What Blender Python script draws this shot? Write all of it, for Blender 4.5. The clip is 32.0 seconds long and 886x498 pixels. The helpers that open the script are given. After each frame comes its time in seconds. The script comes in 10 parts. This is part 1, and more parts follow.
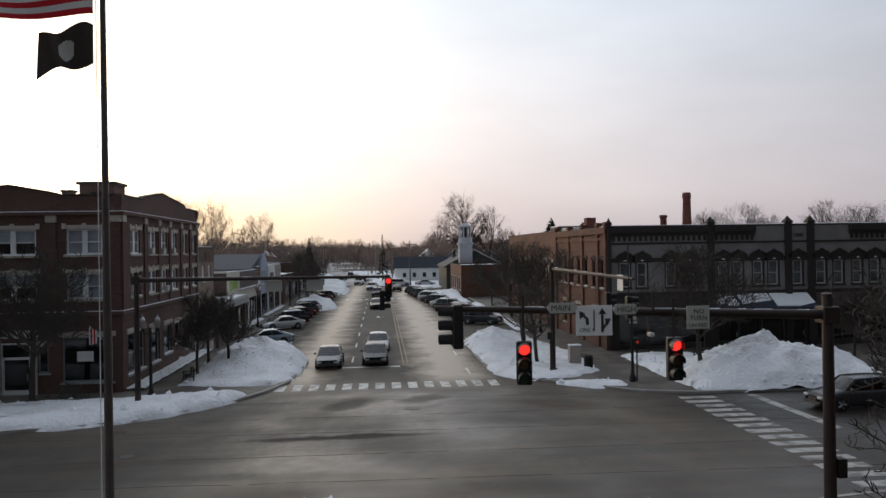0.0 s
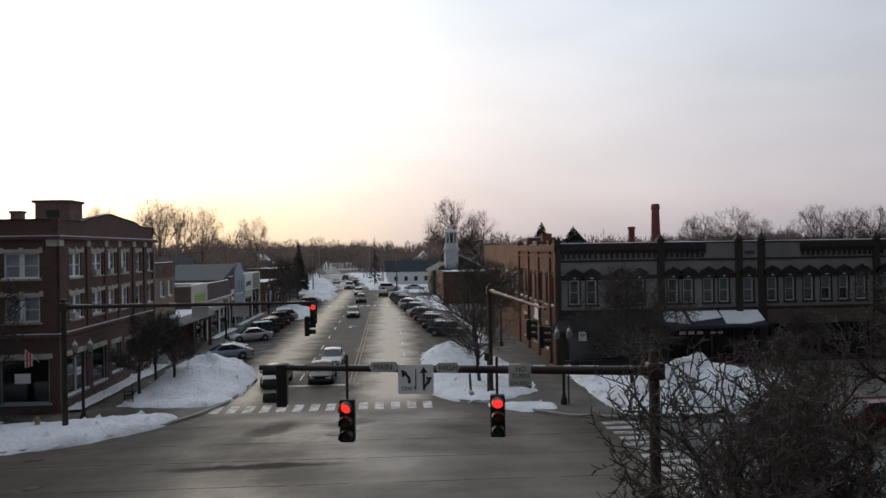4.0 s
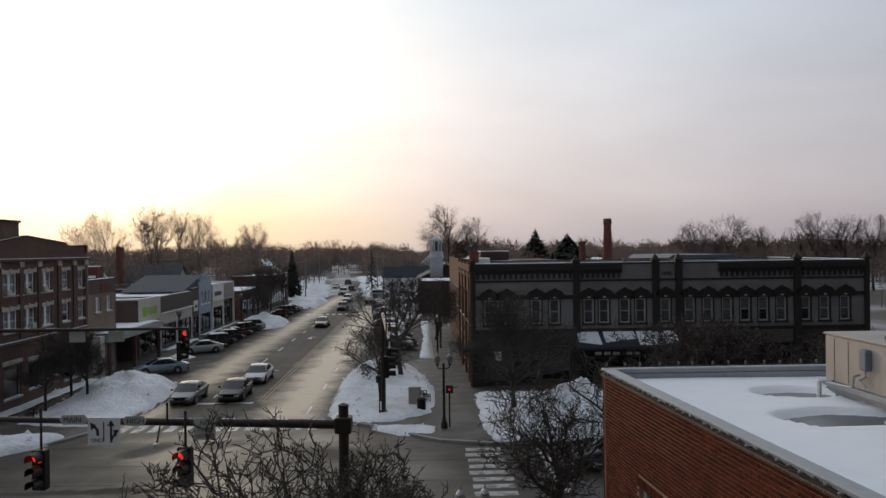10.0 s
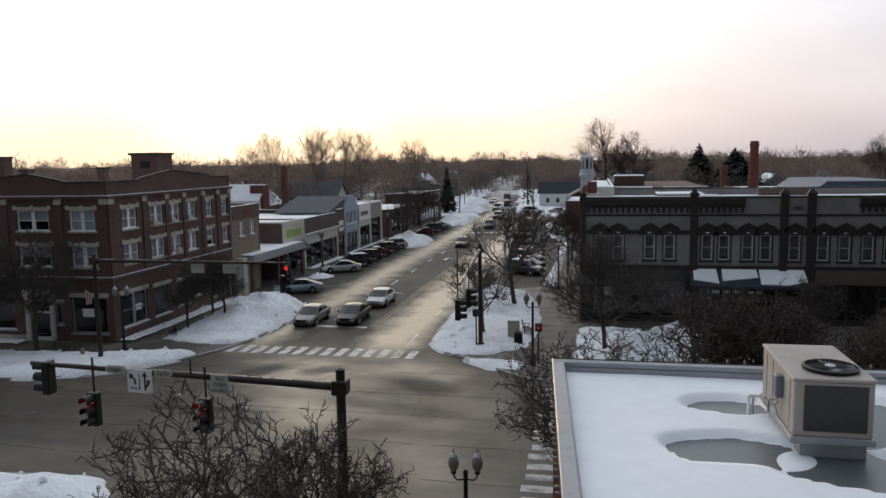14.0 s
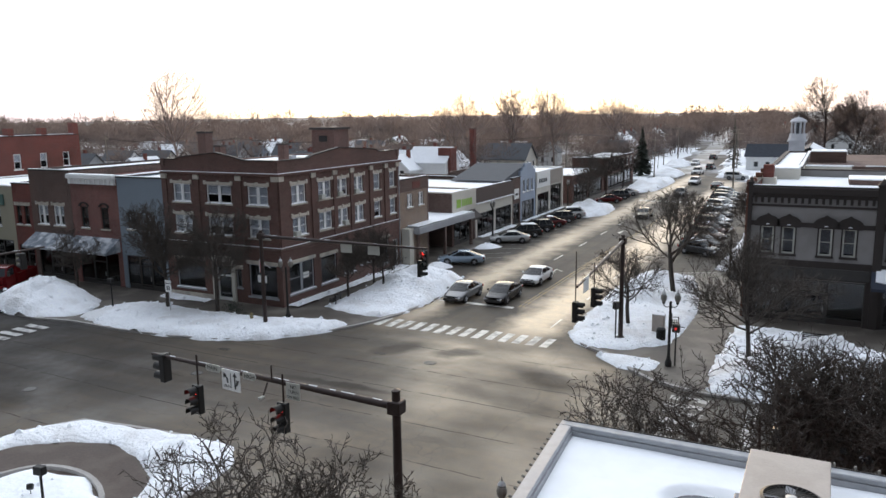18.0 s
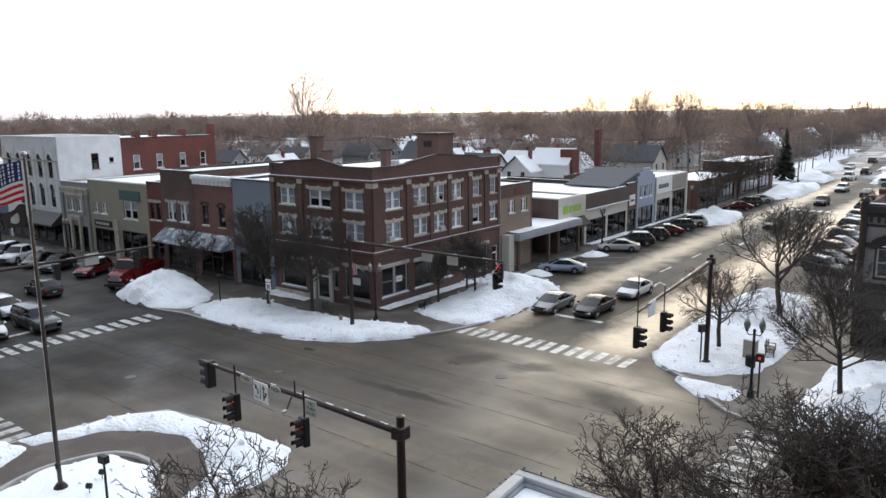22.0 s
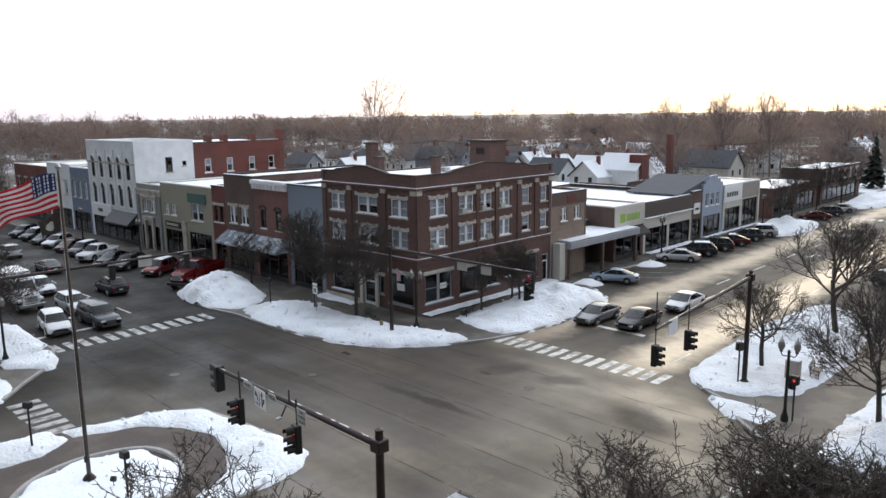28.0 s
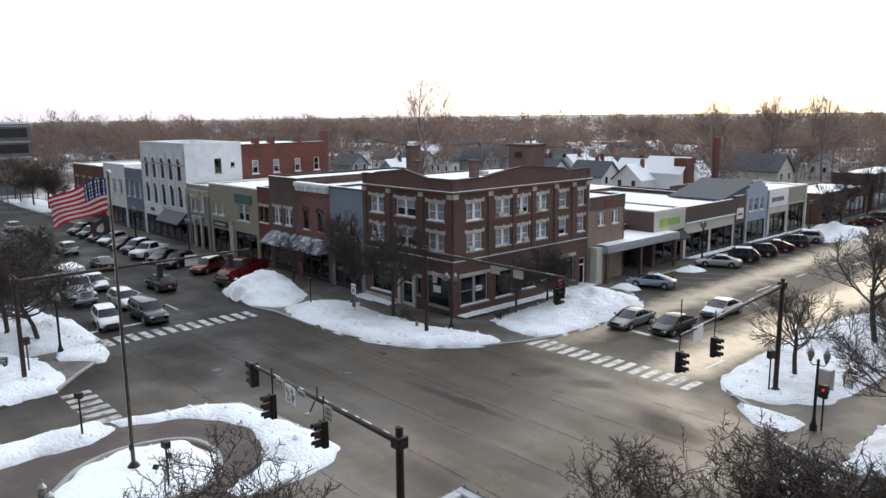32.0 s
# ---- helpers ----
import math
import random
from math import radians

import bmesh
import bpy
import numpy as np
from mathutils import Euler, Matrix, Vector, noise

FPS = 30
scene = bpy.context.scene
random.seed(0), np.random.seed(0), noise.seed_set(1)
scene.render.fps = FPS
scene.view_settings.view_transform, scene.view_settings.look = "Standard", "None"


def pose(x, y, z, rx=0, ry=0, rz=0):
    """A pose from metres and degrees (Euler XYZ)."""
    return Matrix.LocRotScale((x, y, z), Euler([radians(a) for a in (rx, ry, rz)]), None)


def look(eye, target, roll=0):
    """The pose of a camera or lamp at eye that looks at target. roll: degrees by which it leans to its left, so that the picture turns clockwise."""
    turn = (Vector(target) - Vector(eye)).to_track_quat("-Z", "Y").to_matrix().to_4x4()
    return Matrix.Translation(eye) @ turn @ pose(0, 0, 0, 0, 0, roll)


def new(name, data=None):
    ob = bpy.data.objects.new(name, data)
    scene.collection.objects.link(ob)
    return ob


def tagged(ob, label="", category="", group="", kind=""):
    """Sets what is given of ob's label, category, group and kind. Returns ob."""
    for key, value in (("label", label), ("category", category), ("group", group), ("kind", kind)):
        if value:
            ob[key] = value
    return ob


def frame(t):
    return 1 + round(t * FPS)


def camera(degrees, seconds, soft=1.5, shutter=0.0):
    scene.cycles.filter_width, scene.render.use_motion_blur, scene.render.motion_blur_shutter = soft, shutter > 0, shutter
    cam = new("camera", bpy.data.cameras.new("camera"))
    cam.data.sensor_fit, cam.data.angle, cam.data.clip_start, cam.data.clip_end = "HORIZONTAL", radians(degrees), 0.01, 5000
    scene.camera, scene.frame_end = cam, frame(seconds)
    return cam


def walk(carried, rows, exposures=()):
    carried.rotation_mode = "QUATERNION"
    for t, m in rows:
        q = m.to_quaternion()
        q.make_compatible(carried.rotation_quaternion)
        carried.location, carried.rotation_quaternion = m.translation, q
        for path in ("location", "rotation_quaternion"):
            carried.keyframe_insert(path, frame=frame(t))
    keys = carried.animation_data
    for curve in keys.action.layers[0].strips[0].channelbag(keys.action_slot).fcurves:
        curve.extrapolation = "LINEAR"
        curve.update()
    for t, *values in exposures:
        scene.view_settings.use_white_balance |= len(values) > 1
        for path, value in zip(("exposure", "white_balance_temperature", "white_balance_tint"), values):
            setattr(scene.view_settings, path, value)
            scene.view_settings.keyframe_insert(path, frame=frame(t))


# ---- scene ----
cam = camera(60.8, 32.0)
PATH = [
    (0, (-11.62, -18.829, 8.279), (-11.454, -16.836, 8.283), -0.9),
    (0.5, (-11.434, -18.775, 8.4), (-11.269, -16.782, 8.403), -1.0),
    (1, (-11.209, -18.856, 8.556), (-11.045, -16.863, 8.557), -1.0),
    (1.5, (-10.799, -18.969, 8.691), (-10.637, -16.976, 8.693), -1.0),
    (2, (-10.253, -19.162, 8.832), (-10.092, -17.168, 8.832), -1.0),
    (2.5, (-9.573, -19.3, 9.022), (-9.415, -17.306, 9.022), -0.9),
    (3, (-8.765, -19.382, 9.22), (-8.611, -17.388, 9.222), -1.0),
    (3.5, (-7.924, -19.485, 9.51), (-7.774, -17.491, 9.509), -0.9),
    (4, (-6.984, -19.631, 9.785), (-6.841, -17.637, 9.784), -0.9),
    (4.5, (-6.019, -19.823, 10.029), (-5.883, -17.828, 10.027), -0.9),
    (6.5, (-2.545, -20.489, 10.724), (-2.433, -18.492, 10.724), -1.1),
    (7, (-1.934, -20.574, 10.81), (-1.828, -18.577, 10.809), -1.0),
    (7.5, (-1.199, -20.642, 10.876), (-1.099, -18.645, 10.877), -0.9),
    (8, (-0.516, -20.754, 10.976), (-0.421, -18.756, 10.978), -0.9),
    (8.5, (0.247, -20.839, 11.09), (0.335, -18.841, 11.09), -0.9),
    (9, (0.957, -20.891, 11.155), (1.037, -18.893, 11.157), -0.7),
    (9.5, (1.514, -20.872, 11.219), (1.591, -18.874, 11.219), -0.7),
    (10, (2.126, -20.948, 11.248), (2.191, -18.949, 11.249), -0.7),
    (10.5, (2.791, -21.06, 11.25), (2.833, -19.06, 11.226), -0.7),
    (11, (3.473, -21.08, 11.365), (3.457, -19.081, 11.308), -0.8),
    (11.5, (4.172, -20.983, 11.604), (4.087, -18.987, 11.512), -0.8),
    (12, (4.817, -20.914, 11.863), (4.674, -18.923, 11.739), -0.9),
    (12.5, (5.495, -20.902, 12.141), (5.29, -18.919, 11.984), -1.0),
    (13, (6.101, -20.988, 12.416), (5.834, -19.014, 12.233), -0.6),
    (13.5, (6.77, -20.914, 12.784), (6.443, -18.952, 12.572), -0.9),
    (14, (7.375, -20.801, 13.109), (6.982, -18.855, 12.875), -0.9),
    (14.5, (7.974, -20.665, 13.43), (7.513, -18.735, 13.175), -0.9),
    (16.5, (10.085, -20.182, 14.753), (9.389, -18.337, 14.421), -0.8),
    (17, (10.573, -19.861, 14.943), (9.819, -18.042, 14.594), -0.8),
    (17.5, (11.087, -19.496, 15.192), (10.254, -17.713, 14.837), -0.8),
    (18, (11.568, -19.186, 15.456), (10.669, -17.435, 15.102), -0.8),
    (18.5, (12.05, -18.887, 15.727), (11.093, -17.167, 15.371), -0.8),
    (19, (12.53, -18.666, 15.979), (11.518, -16.979, 15.621), -0.7),
    (19.5, (13.0, -18.347, 16.123), (11.943, -16.687, 15.764), -0.8),
    (20, (13.43, -18.016, 16.197), (12.332, -16.384, 15.839), -0.8),
    (20.5, (13.904, -17.739, 16.271), (12.763, -16.136, 15.914), -0.7),
    (21, (14.312, -17.467, 16.352), (13.139, -15.887, 15.993), -0.7),
    (21.5, (14.656, -17.189, 16.412), (13.464, -15.624, 16.052), -0.7),
    (22, (14.967, -16.896, 16.493), (13.758, -15.345, 16.131), -0.7),
    (22.5, (15.287, -16.644, 16.557), (14.049, -15.115, 16.195), -0.7),
    (23, (15.55, -16.409, 16.622), (14.289, -14.899, 16.26), -0.7),
    (23.5, (15.784, -16.159, 16.68), (14.502, -14.667, 16.319), -0.6),
    (24, (15.986, -15.98, 16.675), (14.69, -14.5, 16.316), -0.6),
    (24.5, (16.255, -15.807, 16.707), (14.949, -14.336, 16.348), -0.6),
    (25, (16.471, -15.565, 16.782), (15.154, -14.104, 16.422), -0.6),
    (25.5, (16.638, -15.413, 16.817), (15.313, -13.958, 16.458), -0.6),
    (27.5, (17.386, -14.994, 16.979), (16.021, -13.576, 16.623), -0.6),
    (28, (17.553, -14.962, 17.04), (16.18, -13.552, 16.684), -0.7),
    (28.5, (17.755, -14.971, 17.083), (16.372, -13.57, 16.728), -0.7),
    (29, (17.851, -14.985, 17.13), (16.46, -13.593, 16.776), -0.7),
    (29.5, (17.995, -15.042, 17.182), (16.592, -13.662, 16.828), -0.7),
    (30, (18.154, -15.092, 17.224), (16.732, -13.731, 16.871), -0.7),
    (30.5, (18.347, -15.139, 17.265), (16.916, -13.787, 16.912), -0.7),
    (31, (18.55, -15.115, 17.349), (17.109, -13.774, 16.995), -0.7),
    (31.5, (18.724, -15.163, 17.411), (17.275, -13.831, 17.057), -0.6),
    (32, (18.943, -15.071, 17.445), (17.484, -13.749, 17.091), -0.6),
]
walk(cam, [(t, look(eye, target, roll)) for t, eye, target, roll in PATH],
     exposures=[(0, -1.04), (4, -1.08), (7, -1.18), (10, -1.26), (12, -1.18), (13, -1.1), (14, -0.86), (17, -0.08), (19, 0.04), (22, 0.15), (32, 0.13)])

# ---- light ----
SKY_GAIN = 8.0
SUN_AZ, SUN_EL = -24.2, 4.4        # degrees from +y towards +x, and above the horizon
world = bpy.data.worlds.new("world")
scene.world = world
world.use_nodes = True
wn, wl = world.node_tree.nodes, world.node_tree.links
wn.clear()
w_out = wn.new("ShaderNodeOutputWorld")
w_bg = wn.new("ShaderNodeBackground")
sky = wn.new("ShaderNodeTexSky")
sky.sky_type, sky.sun_disc = "NISHITA", False
sky.sun_elevation, sky.sun_rotation = radians(SUN_EL), radians(SUN_AZ)
sky.air_density, sky.dust_density, sky.ozone_density = 1.0, 3.0, 2.0
# a thin bright veil of high cloud lies over the clear sky
w_co = wn.new("ShaderNodeTexCoord")
w_map = wn.new("ShaderNodeMapping")
w_map.inputs["Scale"].default_value = (1.0, 1.0, 3.5)
w_noise = wn.new("ShaderNodeTexNoise")
w_noise.inputs["Scale"].default_value, w_noise.inputs["Detail"].default_value = 2.2, 5.0
w_ramp = wn.new("ShaderNodeMapRange")
w_ramp.inputs["From Min"].default_value, w_ramp.inputs["From Max"].default_value = 0.3, 0.7
w_ramp.inputs["To Min"].default_value, w_ramp.inputs["To Max"].default_value = 0.9, 1.1
w_sep = wn.new("ShaderNodeSeparateXYZ")
w_el = wn.new("ShaderNodeValToRGB")
for p, c in ((0.0, (0.62, 0.57, 0.61)), (0.06, (0.80, 0.735, 0.76)), (0.18, (0.9, 0.89, 0.93)), (0.36, (0.84, 0.95, 1.06)), (0.6, (0.97, 1.05, 1.15)), (1.0, (1.12, 1.21, 1.32))):
    e = w_el.color_ramp.elements
    s = e[0] if p == 0 else (e[len(e) - 1] if p == 1 else e.new(p))
    s.position, s.color = p, (*c, 1)
w_mul = wn.new("ShaderNodeMix")
w_mul.data_type, w_mul.blend_type = "RGBA", "MULTIPLY"
w_mul.inputs["Factor"].default_value = 1.0
w_scale = wn.new("ShaderNodeVectorMath")
w_scale.operation = "SCALE"
w_scale.inputs["Scale"].default_value = 0.05
w_add = wn.new("ShaderNodeVectorMath")
w_add.operation = "ADD"
wl.new(w_co.outputs["Generated"], w_map.inputs["Vector"])
wl.new(w_map.outputs["Vector"], w_noise.inputs["Vector"])
wl.new(w_noise.outputs["Fac"], w_ramp.inputs["Value"])
wl.new(w_co.outputs["Generated"], w_sep.inputs["Vector"])
wl.new(w_sep.outputs["Z"], w_el.inputs["Fac"])
wl.new(w_el.outputs["Color"], w_mul.inputs["A"])
w_dot = wn.new("ShaderNodeVectorMath")
w_dot.operation = "DOT_PRODUCT"
w_dot.inputs[1].default_value = (math.sin(radians(SUN_AZ)), math.cos(radians(SUN_AZ)), 0.12)
w_half = wn.new("ShaderNodeMath")
w_half.operation = "MULTIPLY_ADD"
w_half.inputs[1].default_value, w_half.inputs[2].default_value = 0.5, 0.5
w_side = wn.new("ShaderNodeFloatCurve")
for px, py in ((0.25, 0.05), (0.5, 0.128), (0.75, 0.21), (0.9, 0.295), (0.965, 0.42)):
    w_side.mapping.curves[0].points.new(px, py)
w_side.mapping.curves[0].points[0].location = (0.0, 0.035)
w_side.mapping.update()
w_gain = wn.new("ShaderNodeMath")
w_gain.operation, w_gain.inputs[1].default_value = "MULTIPLY", SKY_GAIN
w_both = wn.new("ShaderNodeMath")
w_both.operation = "MULTIPLY"
wl.new(w_co.outputs["Generated"], w_dot.inputs[0])
wl.new(w_dot.outputs["Value"], w_half.inputs[0])
wl.new(w_half.outputs[0], w_side.inputs["Value"])
wl.new(w_side.outputs["Value"], w_gain.inputs[0])
wl.new(w_gain.outputs[0], w_both.inputs[0])
wl.new(w_ramp.outputs["Result"], w_both.inputs[1])
w_warm = wn.new("ShaderNodeMix")
w_warm.data_type = "RGBA"
w_warm.inputs["A"].default_value, w_warm.inputs["B"].default_value = (0.975, 0.985, 1.03, 1), (1.0, 0.85, 0.62, 1)
w_tint = wn.new("ShaderNodeMapRange")
w_tint.inputs["From Min"].default_value, w_tint.inputs["From Max"].default_value = 0.2, 0.65
wl.new(w_side.outputs["Value"], w_tint.inputs["Value"])
wl.new(w_tint.outputs["Result"], w_warm.inputs["Factor"])
w_glow = wn.new("ShaderNodeVectorMath")
w_glow.operation = "SCALE"
wl.new(w_warm.outputs["Result"], w_glow.inputs[0])
wl.new(w_both.outputs[0], w_glow.inputs["Scale"])
wl.new(w_glow.outputs["Vector"], w_mul.inputs["B"])
wl.new(sky.outputs["Color"], w_scale.inputs["Vector"])
wl.new(w_scale.outputs["Vector"], w_add.inputs[0])
wl.new(w_mul.outputs["Result"], w_add.inputs[1])
# a pale golden glow lies low along the horizon round the sun
w_flat = wn.new("ShaderNodeMapping")
w_flat.vector_type = "NORMAL"
w_flat.inputs["Scale"].default_value = (1.0, 1.0, 0.2)
w_sd = wn.new("ShaderNodeVectorMath")
w_sd.operation = "DOT_PRODUCT"
w_sd.inputs[1].default_value = (math.sin(radians(SUN_AZ)), math.cos(radians(SUN_AZ)), 0.0)
w_halo = wn.new("ShaderNodeMapRange")
w_halo.interpolation_type = "SMOOTHERSTEP"
w_halo.inputs["From Min"].default_value, w_halo.inputs["From Max"].default_value = math.cos(radians(32)), math.cos(radians(3))
w_halo.inputs["To Max"].default_value = 0.55
w_disc = wn.new("ShaderNodeMix")
w_disc.data_type = "RGBA"
w_disc.inputs["B"].default_value = (3.0, 2.3, 1.35, 1)
wl.new(w_co.outputs["Generated"], w_flat.inputs["Vector"])
wl.new(w_flat.outputs["Vector"], w_sd.inputs[0])
wl.new(w_sd.outputs["Value"], w_halo.inputs["Value"])
wl.new(w_halo.outputs["Result"], w_disc.inputs["Factor"])
wl.new(w_add.outputs["Vector"], w_disc.inputs["A"])
wl.new(w_disc.outputs["Result"], w_bg.inputs["Color"])
wl.new(w_bg.outputs["Background"], w_out.inputs["Surface"])
w_bg.inputs["Strength"].default_value = 0.8

sun = new("sun", bpy.data.lights.new("sun", "SUN"))
sun.data.energy, sun.data.angle, sun.data.color = 1.2, radians(2.0), (1.0, 0.68, 0.4)
sd = Vector((math.sin(radians(SUN_AZ)) * math.cos(radians(SUN_EL)), math.cos(radians(SUN_AZ)) * math.cos(radians(SUN_EL)), math.sin(radians(SUN_EL))))
sun.matrix_world = look(sd * 200, (0, 0, 0))


# ---- materials ----
def mat(name, col, rough=0.8, metal=0.0, var=0.25, scale=1.5, fine=25.0, bump=0.15, spec=0.5, obrand=0.0, stain=None, stain_scale=0.4, stain_amt=0.0, island=False, bump_dist=0.02):
    """A surface with broad and fine variation of its colour, gloss and relief."""
    m = bpy.data.materials.new(name)
    m.use_nodes = True
    n, l = m.node_tree.nodes, m.node_tree.links
    b = n["Principled BSDF"]
    co = n.new("ShaderNodeTexCoord")
    big, small = n.new("ShaderNodeTexNoise"), n.new("ShaderNodeTexNoise")
    big.inputs["Scale"].default_value, big.inputs["Detail"].default_value = scale, 4
    small.inputs["Scale"].default_value, small.inputs["Detail"].default_value = fine, 3
    for t in (big, small):
        l.new(co.outputs["Object"], t.inputs["Vector"])
    ad = n.new("ShaderNodeMath")
    ad.operation = "ADD"
    l.new(big.outputs["Fac"], ad.inputs[0]), l.new(small.outputs["Fac"], ad.inputs[1])
    src = ad.outputs[0]
    if obrand:
        if island:
            inf = n.new("ShaderNodeNewGeometry").outputs["Random Per Island"]
        else:
            inf = n.new("ShaderNodeObjectInfo").outputs["Random"]
        ma = n.new("ShaderNodeMath")
        ma.operation, ma.inputs[1].default_value = "MULTIPLY_ADD", obrand
        l.new(inf, ma.inputs[0]), l.new(src, ma.inputs[2])
        src = ma.outputs[0]
    mr = n.new("ShaderNodeMapRange")
    mr.inputs["From Min"].default_value, mr.inputs["From Max"].default_value = 0.6, 1.4 + obrand
    mr.inputs["To Min"].default_value, mr.inputs["To Max"].default_value = 1 - var, 1 + var
    l.new(src, mr.inputs["Value"])
    mx = n.new("ShaderNodeMix")
    mx.data_type, mx.blend_type = "RGBA", "MULTIPLY"
    mx.inputs["Factor"].default_value = 1
    mx.inputs["A"].default_value = (*col, 1)
    l.new(mr.outputs["Result"], mx.inputs["B"])
    out = mx.outputs["Result"]
    if stain:
        st, sr = n.new("ShaderNodeTexNoise"), n.new("ShaderNodeMapRange")
        st.inputs["Scale"].default_value, st.inputs["Detail"].default_value = stain_scale, 6
        l.new(co.outputs["Object"], st.inputs["Vector"])
        sr.inputs["From Min"].default_value, sr.inputs["From Max"].default_value = 0.47, 0.62
        sr.inputs["To Max"].default_value = stain_amt
        l.new(st.outputs["Fac"], sr.inputs["Value"])
        m2 = n.new("ShaderNodeMix")
        m2.data_type = "RGBA"
        m2.inputs["B"].default_value = (*stain, 1)
        l.new(sr.outputs["Result"], m2.inputs["Factor"]), l.new(out, m2.inputs["A"])
        out = m2.outputs["Result"]
    l.new(out, b.inputs["Base Color"])
    rr = n.new("ShaderNodeMapRange")
    rr.inputs["To Min"].default_value, rr.inputs["To Max"].default_value = max(rough - 0.12, 0.02), min(rough + 0.12, 1)
    l.new(big.outputs["Fac"], rr.inputs["Value"]), l.new(rr.outputs["Result"], b.inputs["Roughness"])
    b.inputs["Metallic"].default_value = metal
    b.inputs["Specular IOR Level"].default_value = spec
    if bump:
        bp = n.new("ShaderNodeBump")
        bp.inputs["Strength"].default_value, bp.inputs["Distance"].default_value = bump, bump_dist
        l.new(small.outputs["Fac"], bp.inputs["Height"]), l.new(bp.outputs["Normal"], b.inputs["Normal"])
    return m


def brick_mat(name, col, mortar=(0.3, 0.27, 0.25), col2=None, bw=0.21, bh=0.075, var=0.3):
    """Brickwork for walls that stay far off: courses in relief, worn and stained."""
    m = mat(name, col, 0.88, var=var, scale=0.7, fine=14, stain=(col[0] * 0.45, col[1] * 0.45, col[2] * 0.45), stain_scale=0.35, stain_amt=0.6)
    n, l = m.node_tree.nodes, m.node_tree.links
    b = n["Principled BSDF"]
    co = n.new("ShaderNodeTexCoord")
    sep = n.new("ShaderNodeSeparateXYZ")
    l.new(co.outputs["Object"], sep.inputs["Vector"])
    ad = n.new("ShaderNodeMath")
    l.new(sep.outputs["X"], ad.inputs[0]), l.new(sep.outputs["Y"], ad.inputs[1])
    cb = n.new("ShaderNodeCombineXYZ")
    l.new(ad.outputs[0], cb.inputs["X"]), l.new(sep.outputs["Z"], cb.inputs["Y"])
    br = n.new("ShaderNodeTexBrick")
    br.inputs["Scale"].default_value = 1.0
    br.inputs["Brick Width"].default_value, br.inputs["Row Height"].default_value = bw, bh
    br.inputs["Mortar Size"].default_value = 0.008
    br.inputs["Color1"].default_value = (0.8, 0.8, 0.8, 1)
    br.inputs["Color2"].default_value = (1.2, 1.2, 1.2, 1)
    l.new(cb.outputs["Vector"], br.inputs["Vector"])
    old = b.inputs["Base Color"].links[0].from_socket
    mu = n.new("ShaderNodeMix")
    mu.data_type, mu.blend_type = "RGBA", "MULTIPLY"
    mu.inputs["Factor"].default_value = 1
    l.new(old, mu.inputs["A"]), l.new(br.outputs["Color"], mu.inputs["B"])
    mo = n.new("ShaderNodeMix")
    mo.data_type = "RGBA"
    mo.inputs["B"].default_value = (*mortar, 1)
    l.new(br.outputs["Fac"], mo.inputs["Factor"]), l.new(mu.outputs["Result"], mo.inputs["A"])
    l.new(mo.outputs["Result"], b.inputs["Base Color"])
    return m


def glass_mat(name, tint=0.25, rough=0.03):
    m = bpy.data.materials.new(name)
    m.use_nodes = True
    n, l = m.node_tree.nodes, m.node_tree.links
    n.remove(n["Principled BSDF"])
    tr, gl, mx = n.new("ShaderNodeBsdfTransparent"), n.new("ShaderNodeBsdfGlossy"), n.new("ShaderNodeMixShader")
    lw, pw, fr = n.new("ShaderNodeLayerWeight"), n.new("ShaderNodeMath"), n.new("ShaderNodeMath")
    tr.inputs["Color"].default_value = (tint, tint * 1.02, tint * 1.05, 1)
    gl.inputs["Roughness"].default_value = rough
    # gloss rises towards grazing view, alike on both faces of a pane
    lw.inputs["Blend"].default_value = 0.5
    pw.operation, pw.inputs[1].default_value = "POWER", 4.0
    fr.operation, fr.inputs[1].default_value, fr.inputs[2].default_value = "MULTIPLY_ADD", 0.9, 0.05
    l.new(lw.outputs["Facing"], pw.inputs[0]), l.new(pw.outputs[0], fr.inputs[0])
    l.new(fr.outputs[0], mx.inputs[0]), l.new(tr.outputs[0], mx.inputs[1]), l.new(gl.outputs[0], mx.inputs[2])
    l.new(mx.outputs[0], n["Material Output"].inputs["Surface"])
    return m


def glow_mat(name, col, power):
    m = bpy.data.materials.new(name)
    m.use_nodes = True
    b = m.node_tree.nodes["Principled BSDF"]
    b.inputs["Base Color"].default_value = (*col, 1)
    b.inputs["Emission Color"].default_value = (*col, 1)
    b.inputs["Emission Strength"].default_value = power
    b.inputs["Roughness"].default_value = 0.3
    return m


SNOW = mat("snow", (0.93, 0.95, 0.98), 0.75, var=0.06, scale=0.6, fine=3.5, bump=0.5, spec=0.25, bump_dist=0.12)
SNOW_DIRTY = mat("ploughed_snow", (0.93, 0.95, 0.98), 0.8, var=0.08, scale=0.8, fine=5.0, bump=0.9, spec=0.25, stain=(0.45, 0.41, 0.37), stain_scale=0.5, stain_amt=0.28, bump_dist=0.15)
ROOF_SNOW = mat("roof_snow", (0.92, 0.94, 0.97), 0.7, var=0.05, scale=0.3, fine=2.0, bump=0.3, spec=0.25, bump_dist=0.06)
CONCRETE = mat("damp_concrete", (0.095, 0.08, 0.066), 0.6, var=0.3, scale=0.5, fine=12, stain=(0.2, 0.18, 0.155), stain_scale=0.5, stain_amt=0.6)
